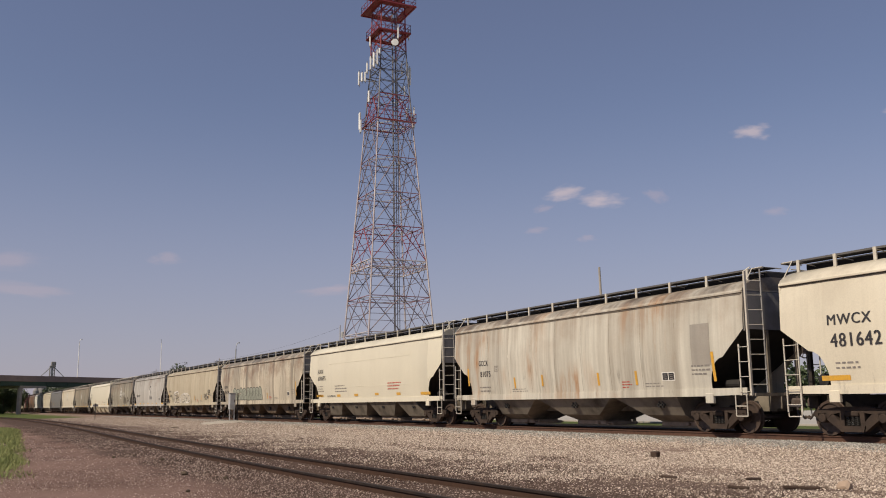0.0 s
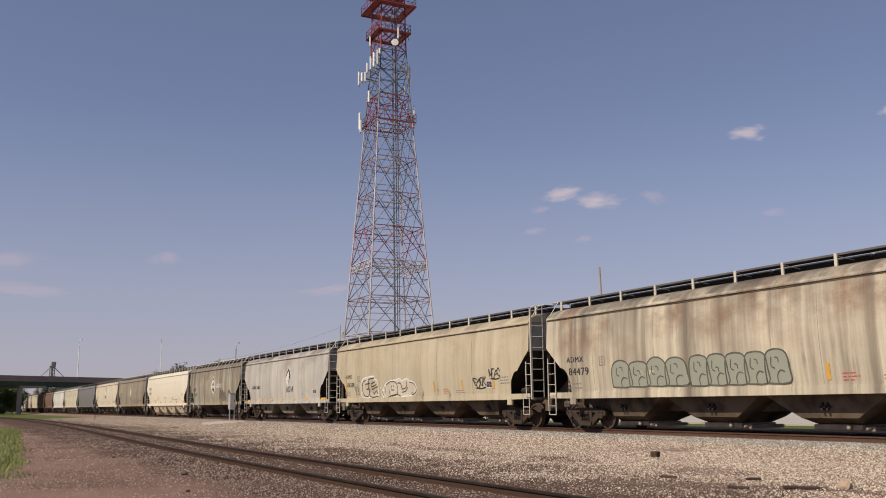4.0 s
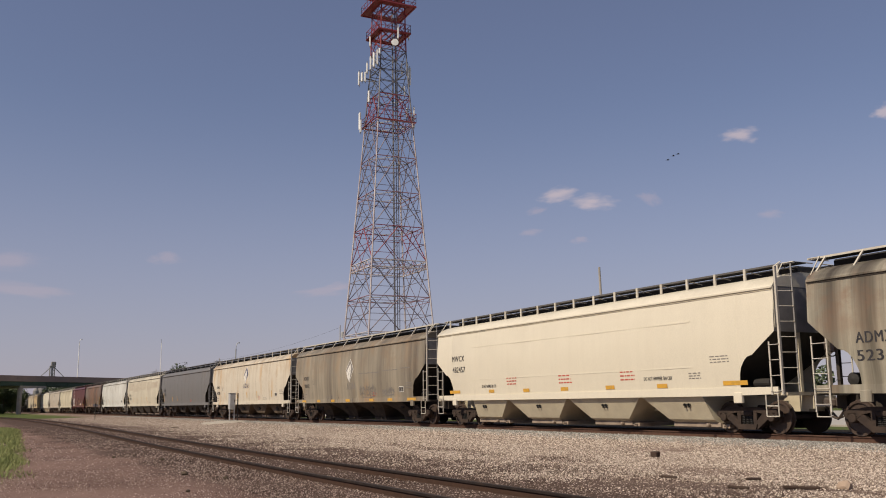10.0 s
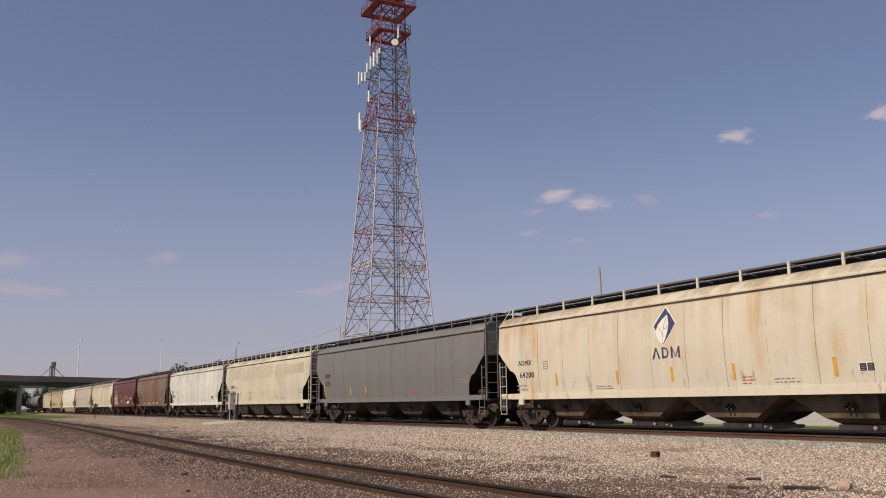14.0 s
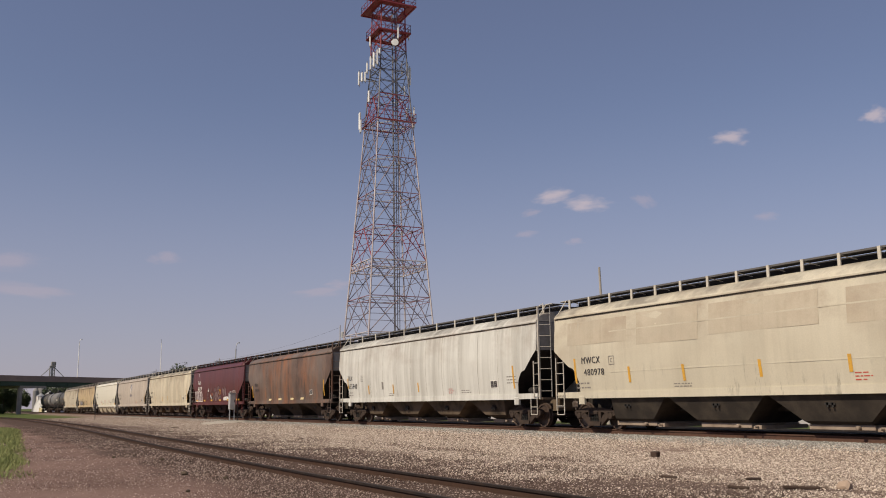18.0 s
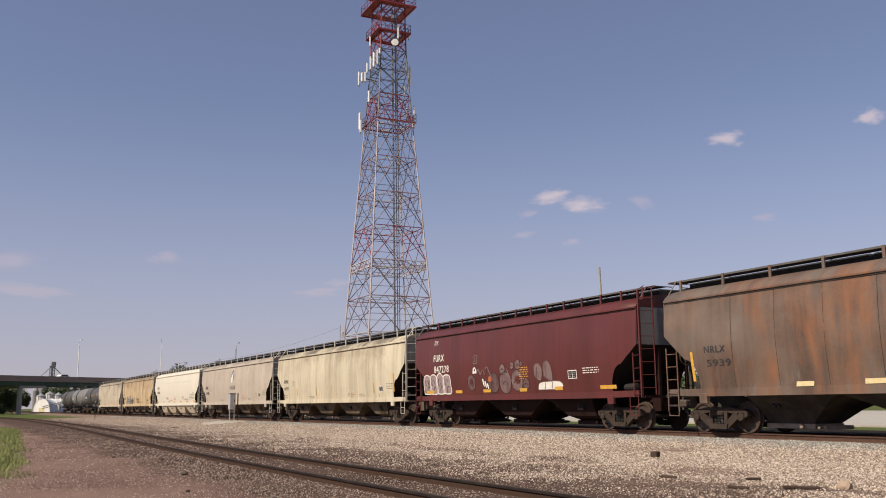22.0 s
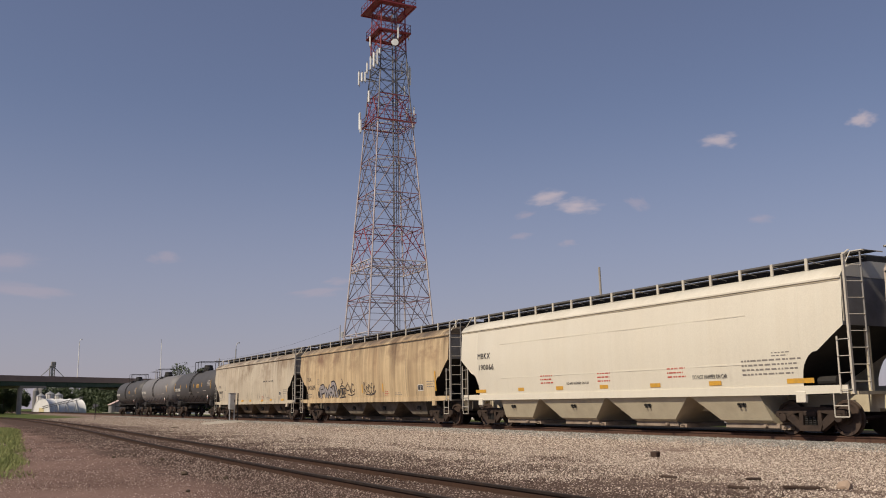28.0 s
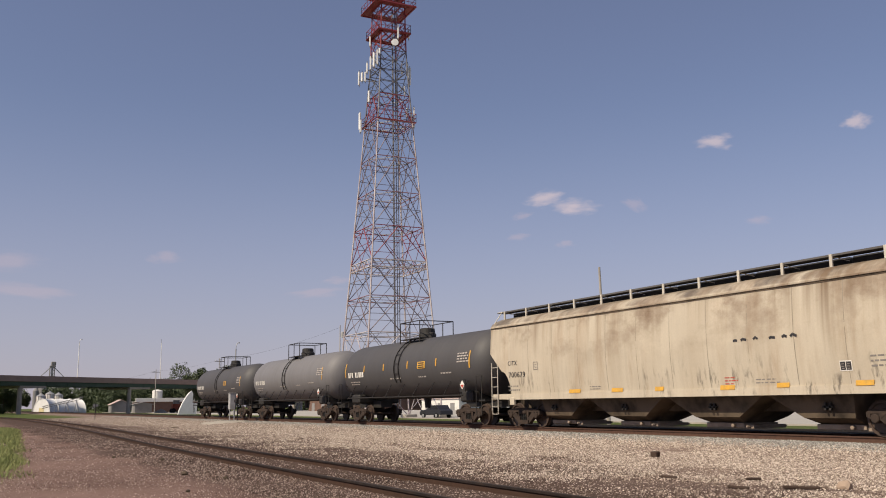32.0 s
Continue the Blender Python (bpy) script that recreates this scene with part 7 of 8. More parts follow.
def grain_bin(x, y, r, h):
    t = thing("grain_bin", "pale ribbed steel grain bin with a conical roof", "grain bin", "pale grain bins", matrix=pose(x, y, -0.3))
    bm = nb()
    lathe(bm, [(0, r), (h, r)], 18, "z")
    part("shell", bm, WHITEWALL, t)
    bm = nb()
    lathe(bm, [(h, r + 0.1), (h + r * 0.55, 0.25), (h + r * 0.55 + 0.3, 0.2)], 18, "z")
    part("roof", bm, GALV, t)
    for k in range(10):
        a = k * math.tau / 10
        bm = nb()
        rod(bm, (r * 1.01 * math.cos(a), r * 1.01 * math.sin(a), 0), (r * 1.01 * math.cos(a), r * 1.01 * math.sin(a), h), 0.09, 4)
        part("rib", bm, BRICKPINK, t)


BRICKPINK = plain("faded_pink_steel", (0.50, 0.36, 0.34), 0.7, 0, (0.4, 0.28, 0.26), 0.4, 1)
for gx, gy, gr, gh in ((-334, 27.6, 1.5, 5.9), (-337, 30.6, 1.5, 6.6), (-340, 33.6, 1.5, 6.2)):
    grain_bin(gx, gy, gr, gh)


def grain_conveyor():
    t = thing("conveyor", "long inclined grain conveyor on steel legs", "conveyor")
    a, b = Vector((-289, 24.4, 1.5)), Vector((-288, 35.2, 4.2))
    for dz in (0, 0.55):
        bm = nb()
        rod(bm, a + Vector((0, 0, dz)), b + Vector((0, 0, dz)), 0.10, 5)
        part("chord", bm, SHED, t)
    for k in range(10):
        p, q = a.lerp(b, k / 10), a.lerp(b, (k + 1) / 10)
        bm = nb()
        rod(bm, p, q + Vector((0, 0, 0.55)), 0.05, 4)
        part("lattice_bar", bm, SHED, t)
    for k in (0.35, 0.6, 0.85):
        p = a.lerp(b, k)
        for s in (-0.8, 0.8):
            bm = nb()
            rod(bm, p, (p.x, p.y + s, -0.2), 0.08, 5)
            part("leg", bm, SHED, t)


grain_conveyor()


def grain_elevator():
    t = thing("grain_elevator", "distant grain elevator leg with headhouse and bins", "elevator", matrix=pose(-478, 43.7, -0.3))
    for sx, sy in ((-1, -1), (-1, 1), (1, -1), (1, 1)):
        bm = nb()
        rod(bm, (sx * 0.9, sy * 1.3, 0), (sx * 0.9, sy * 1.0, 22), 0.18, 5)
        part("leg", bm, SHED, t)
    for k in range(8):
        bm = nb()
        z = 2.6 * k + 1
        rod(bm, (0.9, -1.2, z), (0.9, 1.2, z + 2.6), 0.10, 4)
        rod(bm, (0.9, 1.2, z), (0.9, -1.2, z + 2.6), 0.10, 4)
        part("brace", bm, SHED, t)
    bm = nb()
    box(bm, -0.5, 0.5, -0.5, 0.5, 0, 23)
    part("bucket_casing", bm, GALV, t)
    bm = nb()
    box(bm, -1.0, 1.0, -1.2, 1.5, 21.4, 22.3, bevel=0.2)
    box(bm, -0.9, 0.9, -0.6, 1.6, 22.3, 24.2, bevel=0.3)
    part("headhouse", bm, SHED, t, "dark headhouse")
    for s in (-1, 1):
        bm = nb()
        rod(bm, (0, s * 0.8, 21.5), (2, s * 7.5, 14.5), 0.22, 5)
        part("spout", bm, GALV, t)
    for y, r, h in ((-4.0, 2.2, 12), (-7.0, 1.4, 10)):
        bm = nb()
        lathe(bm, [(0, r), (h, r), (h + 1.6, r * 0.35), (h + 1.9, 0.3)], 20, "z", (6, y, 0))
        part("bin", bm, SHED, t, "dull steel grain bin")


grain_elevator()


def tarp_tent():
    t = thing("tarp_pile", "tall white tarpaulin-covered stack with a pointed top", "tarp stack", matrix=pose(-194.6, 44.6, -0.2))
    bm = nb()
    # profile seen from the line: bowed slope on one side, upright on the other
    prof = [(-2.3, 0.0), (-2.0, 1.2), (-1.4, 2.5), (-0.6, 3.9), (0.35, 5.1), (0.7, 4.4), (0.6, 2.6), (1.6, 2.4), (1.5, 0.0)]
    a = [bm.verts.new((1.2, y, z)) for y, z in prof]
    b = [bm.verts.new((-1.6, y * 0.8, z * 0.9)) for y, z in prof]
    bm.faces.new(a)
    bm.faces.new(b[::-1])
    for k in range(len(prof)):
        bm.faces.new((a[k], b[k], b[(k + 1) % len(prof)], a[(k + 1) % len(prof)]))
    bmesh.ops.recalc_face_normals(bm, faces=bm.faces[:])
    part("tarp", bm, FABRIC, t)
    bm = nb()
    box(bm, -1.9, 1.4, -2.4, 1.9, -0.1, 0.15, bevel=0.03)
    part("pallet", bm, WOOD, t)


tarp_tent()
bm = nb()
for k in range(1):
    lathe(bm, [(-0.3, 2.4), (0.3, 1.6), (0.8, 0.7), (1.05, 0.1)], 14, "z", (-262, 52.6, 0))
for v in bm.verts:
    v.co += Vector((noise.noise(v.co * 0.8), noise.noise(v.co * 0.8 + Vector((9, 0, 0))), 0.4 * noise.noise(v.co * 0.9))) * 0.35
tagged(part("gravel_pile", bm, CONCRETE, None), "small heap of pale gravel", "gravel pile")


def old_machine(x, y):
    t = thing("farm_machine", "rust-red farm machine parked by the sheds", "machine", matrix=pose(x, y, -0.2))
    bm = nb()
    box(bm, -1, 1, -1.1, 1.1, 0.7, 2.6, bevel=0.15)
    part("body", bm, REDOX, t)
    bm = nb()
    box(bm, -0.7, 0.7, -0.8, 0.8, 2.6, 3.7, bevel=0.1)
    part("cab", bm, SHED, t)
    for s in (-1, 1):
        for q in (-1, 1):
            bm = nb()
            lathe(bm, [(-0.2, 0.7), (0.2, 0.7)], 14, "x", (s * 1.1, q * 0.9, 0.7))
            part("wheel", bm, TYRE, t)


old_machine(-268, 58.0)


def road_vehicle(name, label, colour, z=0.0, lengthwise=True):
    """A small car, its length along x."""
    t = thing(name, label, "car")
    body = plain(name + "_paint", colour, 0.35, 0.1, tuple(c * 0.8 for c in colour), 0.2, 1)
    bm = nb()
    extrude_poly(bm, [(-2.2, 0.35), (-2.25, 0.75), (-2.0, 0.92), (-0.9, 0.98), (1.9, 0.98), (2.2, 0.85), (2.25, 0.4)], -0.85, 0.85)
    bmesh.ops.bevel(bm, geom=bm.edges[:], offset=0.05, segments=1, affect="EDGES")
    part("body", bm, body, t)
    bm = nb()
    extrude_poly(bm, [(-0.95, 0.98), (-0.3, 1.45), (1.3, 1.48), (1.85, 0.98)], -0.74, 0.74)
    part("cabin", bm, body, t)
    for s in (-1, 1):
        bm = nb()
        extrude_poly(bm, [(-0.75, 1.02), (-0.22, 1.38), (1.2, 1.40), (1.6, 1.02)], s * 0.745, s * 0.755)
        part("side_window", bm, GLASS_D, t, "dark side window")
        for x in (-1.4, 1.4):
            bm = nb()
            lathe(bm, [(s * 0.70, 0.2), (s * 0.72, 0.33), (s * 0.88, 0.33), (s * 0.89, 0.2)], 16, "y", (x, 0, 0.33))
            w = part("wheel", bm, TYRE, t)
            bm = nb()
            lathe(bm, [(s * 0.885, 0.2), (s * 0.90, 0.19)], 12, "y", (x, 0, 0.33))
            part("hub", bm, GALV, w)
    return t


parked = road_vehicle("parked_car", "white car parked on the paved yard", (0.7, 0.7, 0.7))
parked.matrix_basis = pose(-78, 49.2, -0.06, 0, 0, 8)
parked2 = road_vehicle("parked_car", "dark car parked on the paved yard", (0.03, 0.03, 0.035))
parked2.matrix_basis = pose(-92.0, 49.0, -0.06, 0, 0, 4)
DARK_CAR = road_vehicle("dark_car", "dark car driving over the overpass", (0.05, 0.05, 0.06))
WHITE_CAR = road_vehicle("white_car", "white car driving over the overpass", (0.72, 0.72, 0.73))


def deck_pose(y):
    """On the roadway of the overpass, heading towards smaller y."""
    d = (BB - BA).normalized()
    u = (y - BA.y) / d.y
    p = BA + d * u
    nrm = Vector((-d.y, d.x))
    nrm = nrm if nrm.x < 0 else -nrm
    p = p + nrm * 3.2
    return Matrix.Translation((p.x, p.y, 8.26)) @ Matrix.Rotation(math.atan2(d.y, d.x), 4, "Z")


# ---- poles, lamps and wires ----


def street_lamp(x, y, z0, z1, arm, group="lamps on the overpass"):
    t = thing("street_lamp", "tall grey steel street lamp with a curved arm", "street lamp", group, matrix=pose(x, y, z0))
    bm = nb()
    rod(bm, (0, 0, 0), (0, 0, z1 - z0 - 1.0), 0.13, 8, 0.09)
    part("pole", bm, PANEL if z0 > 1 else GALV, t)
    bm = nb()
    p = [Vector((0, 0, z1 - z0 - 1.0)), Vector((0, 0.15 * arm, z1 - z0 - 0.4)), Vector((0, 0.7 * arm, z1 - z0 - 0.05)), Vector((0, 1.5 * arm, z1 - z0))]
    for a, b in zip(p, p[1:]):
        rod(bm, a, b, 0.05, 6)
    part("arm", bm, GALV, t)
    bm = nb()
    box(bm, -0.12, 0.12, min(1.3 * arm, 1.9 * arm), max(1.3 * arm, 1.9 * arm), z1 - z0 - 0.1, z1 - z0 + 0.06, bevel=0.03)
    part("lamp_head", bm, GALV, t)


street_lamp(-243.4, 28.2, 8.2, 18.6, 0.35)
street_lamp(-257.0, 51.0, 8.2, 20.0, -0.15)
street_lamp(-134.8, 37.7, -0.2, 11.0, 0.3, "lamps by the yard")


GREYWOOD = plain("grey_pole_wood", (0.40, 0.36, 0.32), 0.9, 0, (0.26, 0.23, 0.20), 0.5, 3)


def utility_pole(x, y, top, lean=0.0, transformer=False, cross=True):
    t = thing("utility_pole", "weathered wooden utility pole", "utility pole", "utility poles", matrix=pose(x, y, -0.2, 0, lean, 0))
    bm = nb()
    rod(bm, (0, 0, 0), (0, 0, top + 0.2), 0.13, 8, 0.075)
    part("pole", bm, GREYWOOD, t)
    if cross:
        bm = nb()
        box(bm, -0.06, 0.06, -1.0, 1.0, top - 0.5, top - 0.36)
        part("cross_arm", bm, WOOD, t)
        for s in (-0.9, 0.0, 0.9):
            bm = nb()
            lathe(bm, [(top - 0.36, 0.04), (top - 0.25, 0.06), (top - 0.18, 0.03)], 8, "z", (0, s, 0))
            part("insulator", bm, PANEL, t)
    if transformer:
        bm = nb()
        lathe(bm, [(top - 1.9, 0.25), (top - 1.0, 0.27), (top - 0.9, 0.15)], 12, "z", (0.1, 0.4, 0))
        part("transformer", bm, GREY, t)


utility_pole(-48.4, 38.8, 10.7, -2.0, False, False)
utility_pole(-139.0, 56.2, 14.6, 0, True, False)
utility_pole(-193.5, 50.6, 11.7)
utility_pole(-225.8, 43.8, 10.5)
for k, (a, b, sag) in enumerate((((-225.8, 43.8, 10.2), (-193.5, 50.6, 11.4), 0.5), ((-193.5, 50.6, 11.4), (-139.0, 56.2, 14.2), 0.8), ((-225.8, 43.8, 10.2), (-290.0, 36.0, 9.0), 0.8))):
    bm = nb()
    A, B = Vector(a), Vector(b)
    pts = [A.lerp(B, q / 16) - Vector((0, 0, sag * 4 * (q / 16) * (1 - q / 16))) for q in range(17)]
    for p, q in zip(pts, pts[1:]):
        rod(bm, p, q, 0.014, 4, caps=False)
    tagged(part("overhead_wire", bm, BLACK, None), "thin dark overhead wire between poles", "wire", "overhead wires")


def signal_cabinet():
    t = thing("signal_cabinet", "grey steel signal cabinet on two posts by the track", "cabinet", matrix=pose(-67.0, 18.55, 0.35))
    bm = nb()
    box(bm, -0.20, 0.20, -0.22, 0.22, 0.92, 2.10, bevel=0.03)
    part("body", bm, GREY, t)
    bm = nb()
    box(bm, 0.20, 0.225, -0.19, 0.19, 0.97, 2.05, bevel=0.008)
    d = part("door", bm, GREY, t)
    bm = nb()
    box(bm, 0.225, 0.26, 0.10, 0.16, 1.45, 1.65)
    part("handle", bm, STEEL, d)
    bm = nb()
    box(bm, -0.24, 0.24, -0.26, 0.26, 2.10, 2.15, bevel=0.015)
    part("roof", bm, GREY, t)
    for y in (-0.17, 0.17):
        bm = nb()
        rod(bm, (0.1, y, -0.2), (0.1, y, 0.92), 0.045, 8)
        part("post", bm, GALV, t)


signal_cabinet()
bm = nb()
lathe(bm, [(-0.15, 2.3), (0.02, 1.7), (0.10, 0.9), (0.12, 0.1)], 18, "z", (0, 0, 0))
for v in bm.verts:
    v.co += Vector((noise.noise(v.co), noise.noise(v.co + Vector((7, 0, 0))), 0.15 * noise.noise(v.co * 1.5))) * 0.3
tagged(part("gravel_mound", bm, plain("pale_fill", (0.40, 0.36, 0.31), 0.95, 0, (0.28, 0.24, 0.20), 0.6, 2, 0.6, 25), None, matrix=pose(-66.6, 18.3, ground_z(18.3))), "low mound of pale gravel under the signal cabinet", "gravel mound")


def marker_post(x, y, h, plate):
    t = thing("marker_post", "dark steel marker post beside the line", "marker post", matrix=pose(x, y, ground_z(y) - 0.1))
    bm = nb()
    rod(bm, (0, 0, 0), (0, 0, h), 0.045, 8)
    part("post", bm, BLACK, t)
    if plate:
        bm = nb()
        box(bm, -0.03, 0.03, -0.28, 0.28, h - 0.35, h - 0.1, bevel=0.01)
        part("plate", bm, SHED, t)


marker_post(-67.2, 19.05, 2.2, False)
marker_post(-109.0, 14.7, 1.9, True)


# ---- clouds: thin sheets far away ----


def cloud_mat(name, colour, opacity):
    m, n, l, b = shader(name)
    out = n["Material Output"]
    n.remove(b)
    tc = n.new("ShaderNodeTexCoord")
    ln = n.new("ShaderNodeVectorMath")
    ln.operation = "LENGTH"
    l.new(tc.outputs["Object"], ln.inputs[0])
    oi = n.new("ShaderNodeObjectInfo")
    ns = n.new("ShaderNodeTexNoise")
    ns.noise_dimensions = "4D"
    ns.inputs["Scale"].default_value, ns.inputs["Detail"].default_value = 1.7, 6
    l.new(tc.outputs["Object"], ns.inputs["Vector"])
    w = n.new("ShaderNodeMath")
    w.operation = "MULTIPLY"
    w.inputs[1].default_value = 40
    l.new(oi.outputs["Random"], w.inputs[0])
    l.new(w.outputs[0], ns.inputs["W"])
    s = n.new("ShaderNodeMath")
    s.operation = "MULTIPLY_ADD"
    l.new(ns.outputs["Fac"], s.inputs[0])
    s.inputs[1].default_value = 1.5
    inv = n.new("ShaderNodeMath")
    inv.operation = "MULTIPLY"
    inv.inputs[1].default_value = -1.15
    l.new(ln.outputs["Value"], inv.inputs[0])
    l.new(inv.outputs[0], s.inputs[2])
    r = n.new("ShaderNodeMapRange")
    r.interpolation_type = "SMOOTHSTEP"
    r.inputs["From Min"].default_value, r.inputs["From Max"].default_value = -0.12, 0.62
    r.inputs["To Max"].default_value = opacity
    l.new(s.outputs[0], r.inputs["Value"])
    # The sheet glows in a fixed colour in place of sunlight on the cloud.
    em = n.new("ShaderNodeEmission")
    em.inputs["Color"].default_value = (*colour, 1)
    tr = n.new("ShaderNodeBsdfTransparent")
    mx = n.new("ShaderNodeMixShader")
    l.new(r.outputs[0], mx.inputs[0])
    l.new(tr.outputs[0], mx.inputs[1])
    l.new(em.outputs[0], mx.inputs[2])
    l.new(mx.outputs[0], out.inputs["Surface"])
    return m


CLOUD = cloud_mat("cloud_white", (0.66, 0.58, 0.55), 0.56)
WISP = cloud_mat("cloud_thin", (0.52, 0.45, 0.47), 0.28)
CLOUDS = []


def cloud_sheet():
    bm = nb()
    n = 10
    g = [[bm.verts.new((-1 + 2 * i / n, 0.12 * ((-1 + 2 * i / n) ** 2 + (-1 + 2 * j / n) ** 2), -1 + 2 * j / n)) for j in range(n + 1)] for i in range(n + 1)]
    for i in range(n):
        for j in range(n):
            bm.faces.new((g[i][j], g[i + 1][j], g[i + 1][j + 1], g[i][j + 1])).smooth = True
    return bm


def drifting_cloud(start, end, w, h, thin=False, tilt=0.0):
    """A cloud w metres wide and h high that drifts from start to end."""
    mat = WISP if thin else CLOUD
    me = shared(("cloud", mat.name), lambda: mesh_of("cloud", cloud_sheet(), mat))
    a, b = Vector(start), Vector(end)
    ob = tagged(new("cloud", me), "small soft white cloud in a blue sky" if not thin else "thin wisp of pale cloud", "cloud", "clouds")
    ob.visible_shadow = False
    ob.scale = (w / 2, w / 4, h / 2)
    face = math.atan2(a.y, a.x) - math.pi / 2
    CLOUDS.append((ob, pose(*a, 0, tilt, math.degrees(face)), pose(*b, 0, tilt, math.degrees(face))))


drifting_cloud((-1735, 1936, 751), (-1810, 1867, 733), 169, 74, False, 0)
drifting_cloud((-1436, 2168, 767), (-1525, 2106, 745), 118, 70, False, 0)
drifting_cloud((-2089, 1547, 608), (-2123, 1500, 595), 190, 66, False, -8)
drifting_cloud((-2028, 1627, 586), (-2076, 1566, 569), 215, 72, False, 0)
drifting_cloud((-2127, 1496, 564), (-2162, 1445, 544), 103, 39, True, -8)
drifting_cloud((-1926, 1746, 587), (-1967, 1700, 564), 112, 59, True, 25)
drifting_cloud((-2139, 1478, 499), (-2169, 1434, 481), 112, 35, True, 0)
drifting_cloud((-2055, 1593, 471), (-2092, 1543, 457), 84, 35, True, 0)
drifting_cloud((-2425, 938, 327), (-2434, 914, 322), 244, 47, True, -6)
drifting_cloud((-2408, 980, 336), (-2412, 971, 359), 131, 35, True, -5)
drifting_cloud((-2598, 108, 390), (-2598, 108, 387), 300, 88, True, 0)
drifting_cloud((-2595, 153, 312), (-2595, 160, 309), 375, 59, True, 2)
drifting_cloud((-2549, 510, 410), (-2550, 507, 413), 131, 59, True, 0)
drifting_cloud((-1700, 1967, 516), (-1734, 1937, 495), 112, 39, True, 0)



# ---- birds ----
BIRDM = plain("bird_dark", (0.03, 0.028, 0.026), 0.8)


def build_bird():
    t = thing("bird", "small dark bird in flight", "bird", "birds in flight")
    bm = nb()
    lathe(bm, [(-0.16, 0.012), (-0.10, 0.035), (0.0, 0.05), (0.09, 0.035), (0.13, 0.03), (0.17, 0.008)], 10, "x")
    part("body", bm, BIRDM, t)
    for s in (-1, 1):
        bm = nb()
        pts = [(0.07, 0.03, 0.02), (0.04, 0.16, 0.07), (-0.04, 0.30, 0.05), (-0.07, 0.15, 0.06), (-0.06, 0.03, 0.02)]
        a = [bm.verts.new((x, s * y, z)) for x, y, z in pts]
        b = [bm.verts.new((x, s * y, z - 0.008)) for x, y, z in pts]
        bm.faces.new(a)
        bm.faces.new(b[::-1])
        for k in range(len(pts)):
            bm.faces.new((a[k], b[k], b[(k + 1) % len(pts)], a[(k + 1) % len(pts)]))
        bmesh.ops.recalc_face_normals(bm, faces=bm.faces[:])
        part("wing", bm, BIRDM, t)
    bm = nb()
    extrude_poly(bm, [(-0.14, 0.0), (-0.26, 0.012), (-0.26, -0.0), (-0.14, -0.01)], -0.04, 0.04)
    part("tail", bm, BIRDM, t)
    return t


BIRDS = [build_bird()]
BIRDS.append(copy_thing(BIRDS[0], pose(0, 0, 30)))
BIRDS.append(copy_thing(BIRDS[0], pose(0, 0, 30)))


# ---- loose things by the tracks ----
def lump(name, label, category, x, y, size, mat, seed):
    bm = nb()
    bmesh.ops.create_icosphere(bm, subdivisions=2, radius=1.0)
    for v in bm.verts:
        d = v.co.normalized()
        v.co = d * (0.8 + 0.35 * noise.noise(d * 1.3 + Vector((seed, 0, 0))))
        v.co = Vector((v.co.x * size[0], v.co.y * size[1], v.co.z * size[2]))
    ob = part(name, bm, mat, None, matrix=pose(x, y, ground_z(y) + size[2] * 0.55))
    tagged(ob, label, category)


SCRAPWOOD = plain("scrap_wood", (0.065, 0.042, 0.032), 0.9, 0, (0.11, 0.08, 0.065), 0.5, 6, 0.5)
PALESTONE = plain("pale_stone", (0.42, 0.31, 0.235), 0.9, 0, (0.34, 0.26, 0.19), 0.5, 5, 0.4)
bm = nb()
box(bm, -0.085, 0.085, -0.10, 0.10, -0.02, 0.14, bevel=0.02)
tagged(part("timber_block", bm, SCRAPWOOD, None, matrix=pose(-16.9, 14.9, ground_z(14.9), 4, 0, 20)), "brown timber block lying on the ballast", "timber block")
lump("rock", "pale rounded rock on the ballast", "rock", -9.55, 12.15, (0.15, 0.14, 0.10), PALESTONE, 3)
for k, (x, y, rz, ln) in enumerate(((-9.9, 11.6, 58, 0.55), (-10.5, 10.9, 35, 0.32), (-11.4, 12.2, 80, 0.28), (-12.6, 11.4, 20, 0.30), (-60, 13.0, 30, 0.7), (-52, 11.0, 10, 0.5))):
    bm = nb()
    box(bm, -ln / 2, ln / 2, -0.035, 0.035, -0.01, 0.035, bevel=0.01)
    tagged(part("wood_splinter", bm, SCRAPWOOD, None, matrix=pose(x, y, ground_z(y) + 0.02, 0, 2, rz)), "weathered splinter of a tie on the gravel", "wood scrap", "wood scraps")
for k, (x, y, s) in enumerate(((-19.3, 4.4, 0.09), (-17.6, 4.8, 0.06), (-24.5, 5.0, 0.08), (-27, 4.2, 0.07), (-15.5, 3.6, 0.05))):
    lump("rock", "dark lump of rock on the dirt lane", "rock", x, y, (s * 1.3, s, s * 0.7), BARK, 10 + k)

# crushed stone and gravel
def stone_mat(name, dark, mid, pale):
    m, n, l, b = shader(name, 0.9)
    b.inputs["Specular IOR Level"].default_value = 0.15
    g = n.new("ShaderNodeNewGeometry")
    r = n.new("ShaderNodeValToRGB")
    e = r.color_ramp.elements
    e[0].color, e[1].color = (*dark, 1), (*pale, 1)
    e.new(0.45).color = (*mid, 1)
    l.new(g.outputs["Random Per Island"], r.inputs[0])
    fine = noisy(n, l, (1, 1, 1), 3, 60, 0.3, 0.7)
    l.new(mixer(n, l, times(n, l, fine, 0.25), r.outputs[0], mid), b.inputs["Base Color"])
    return m


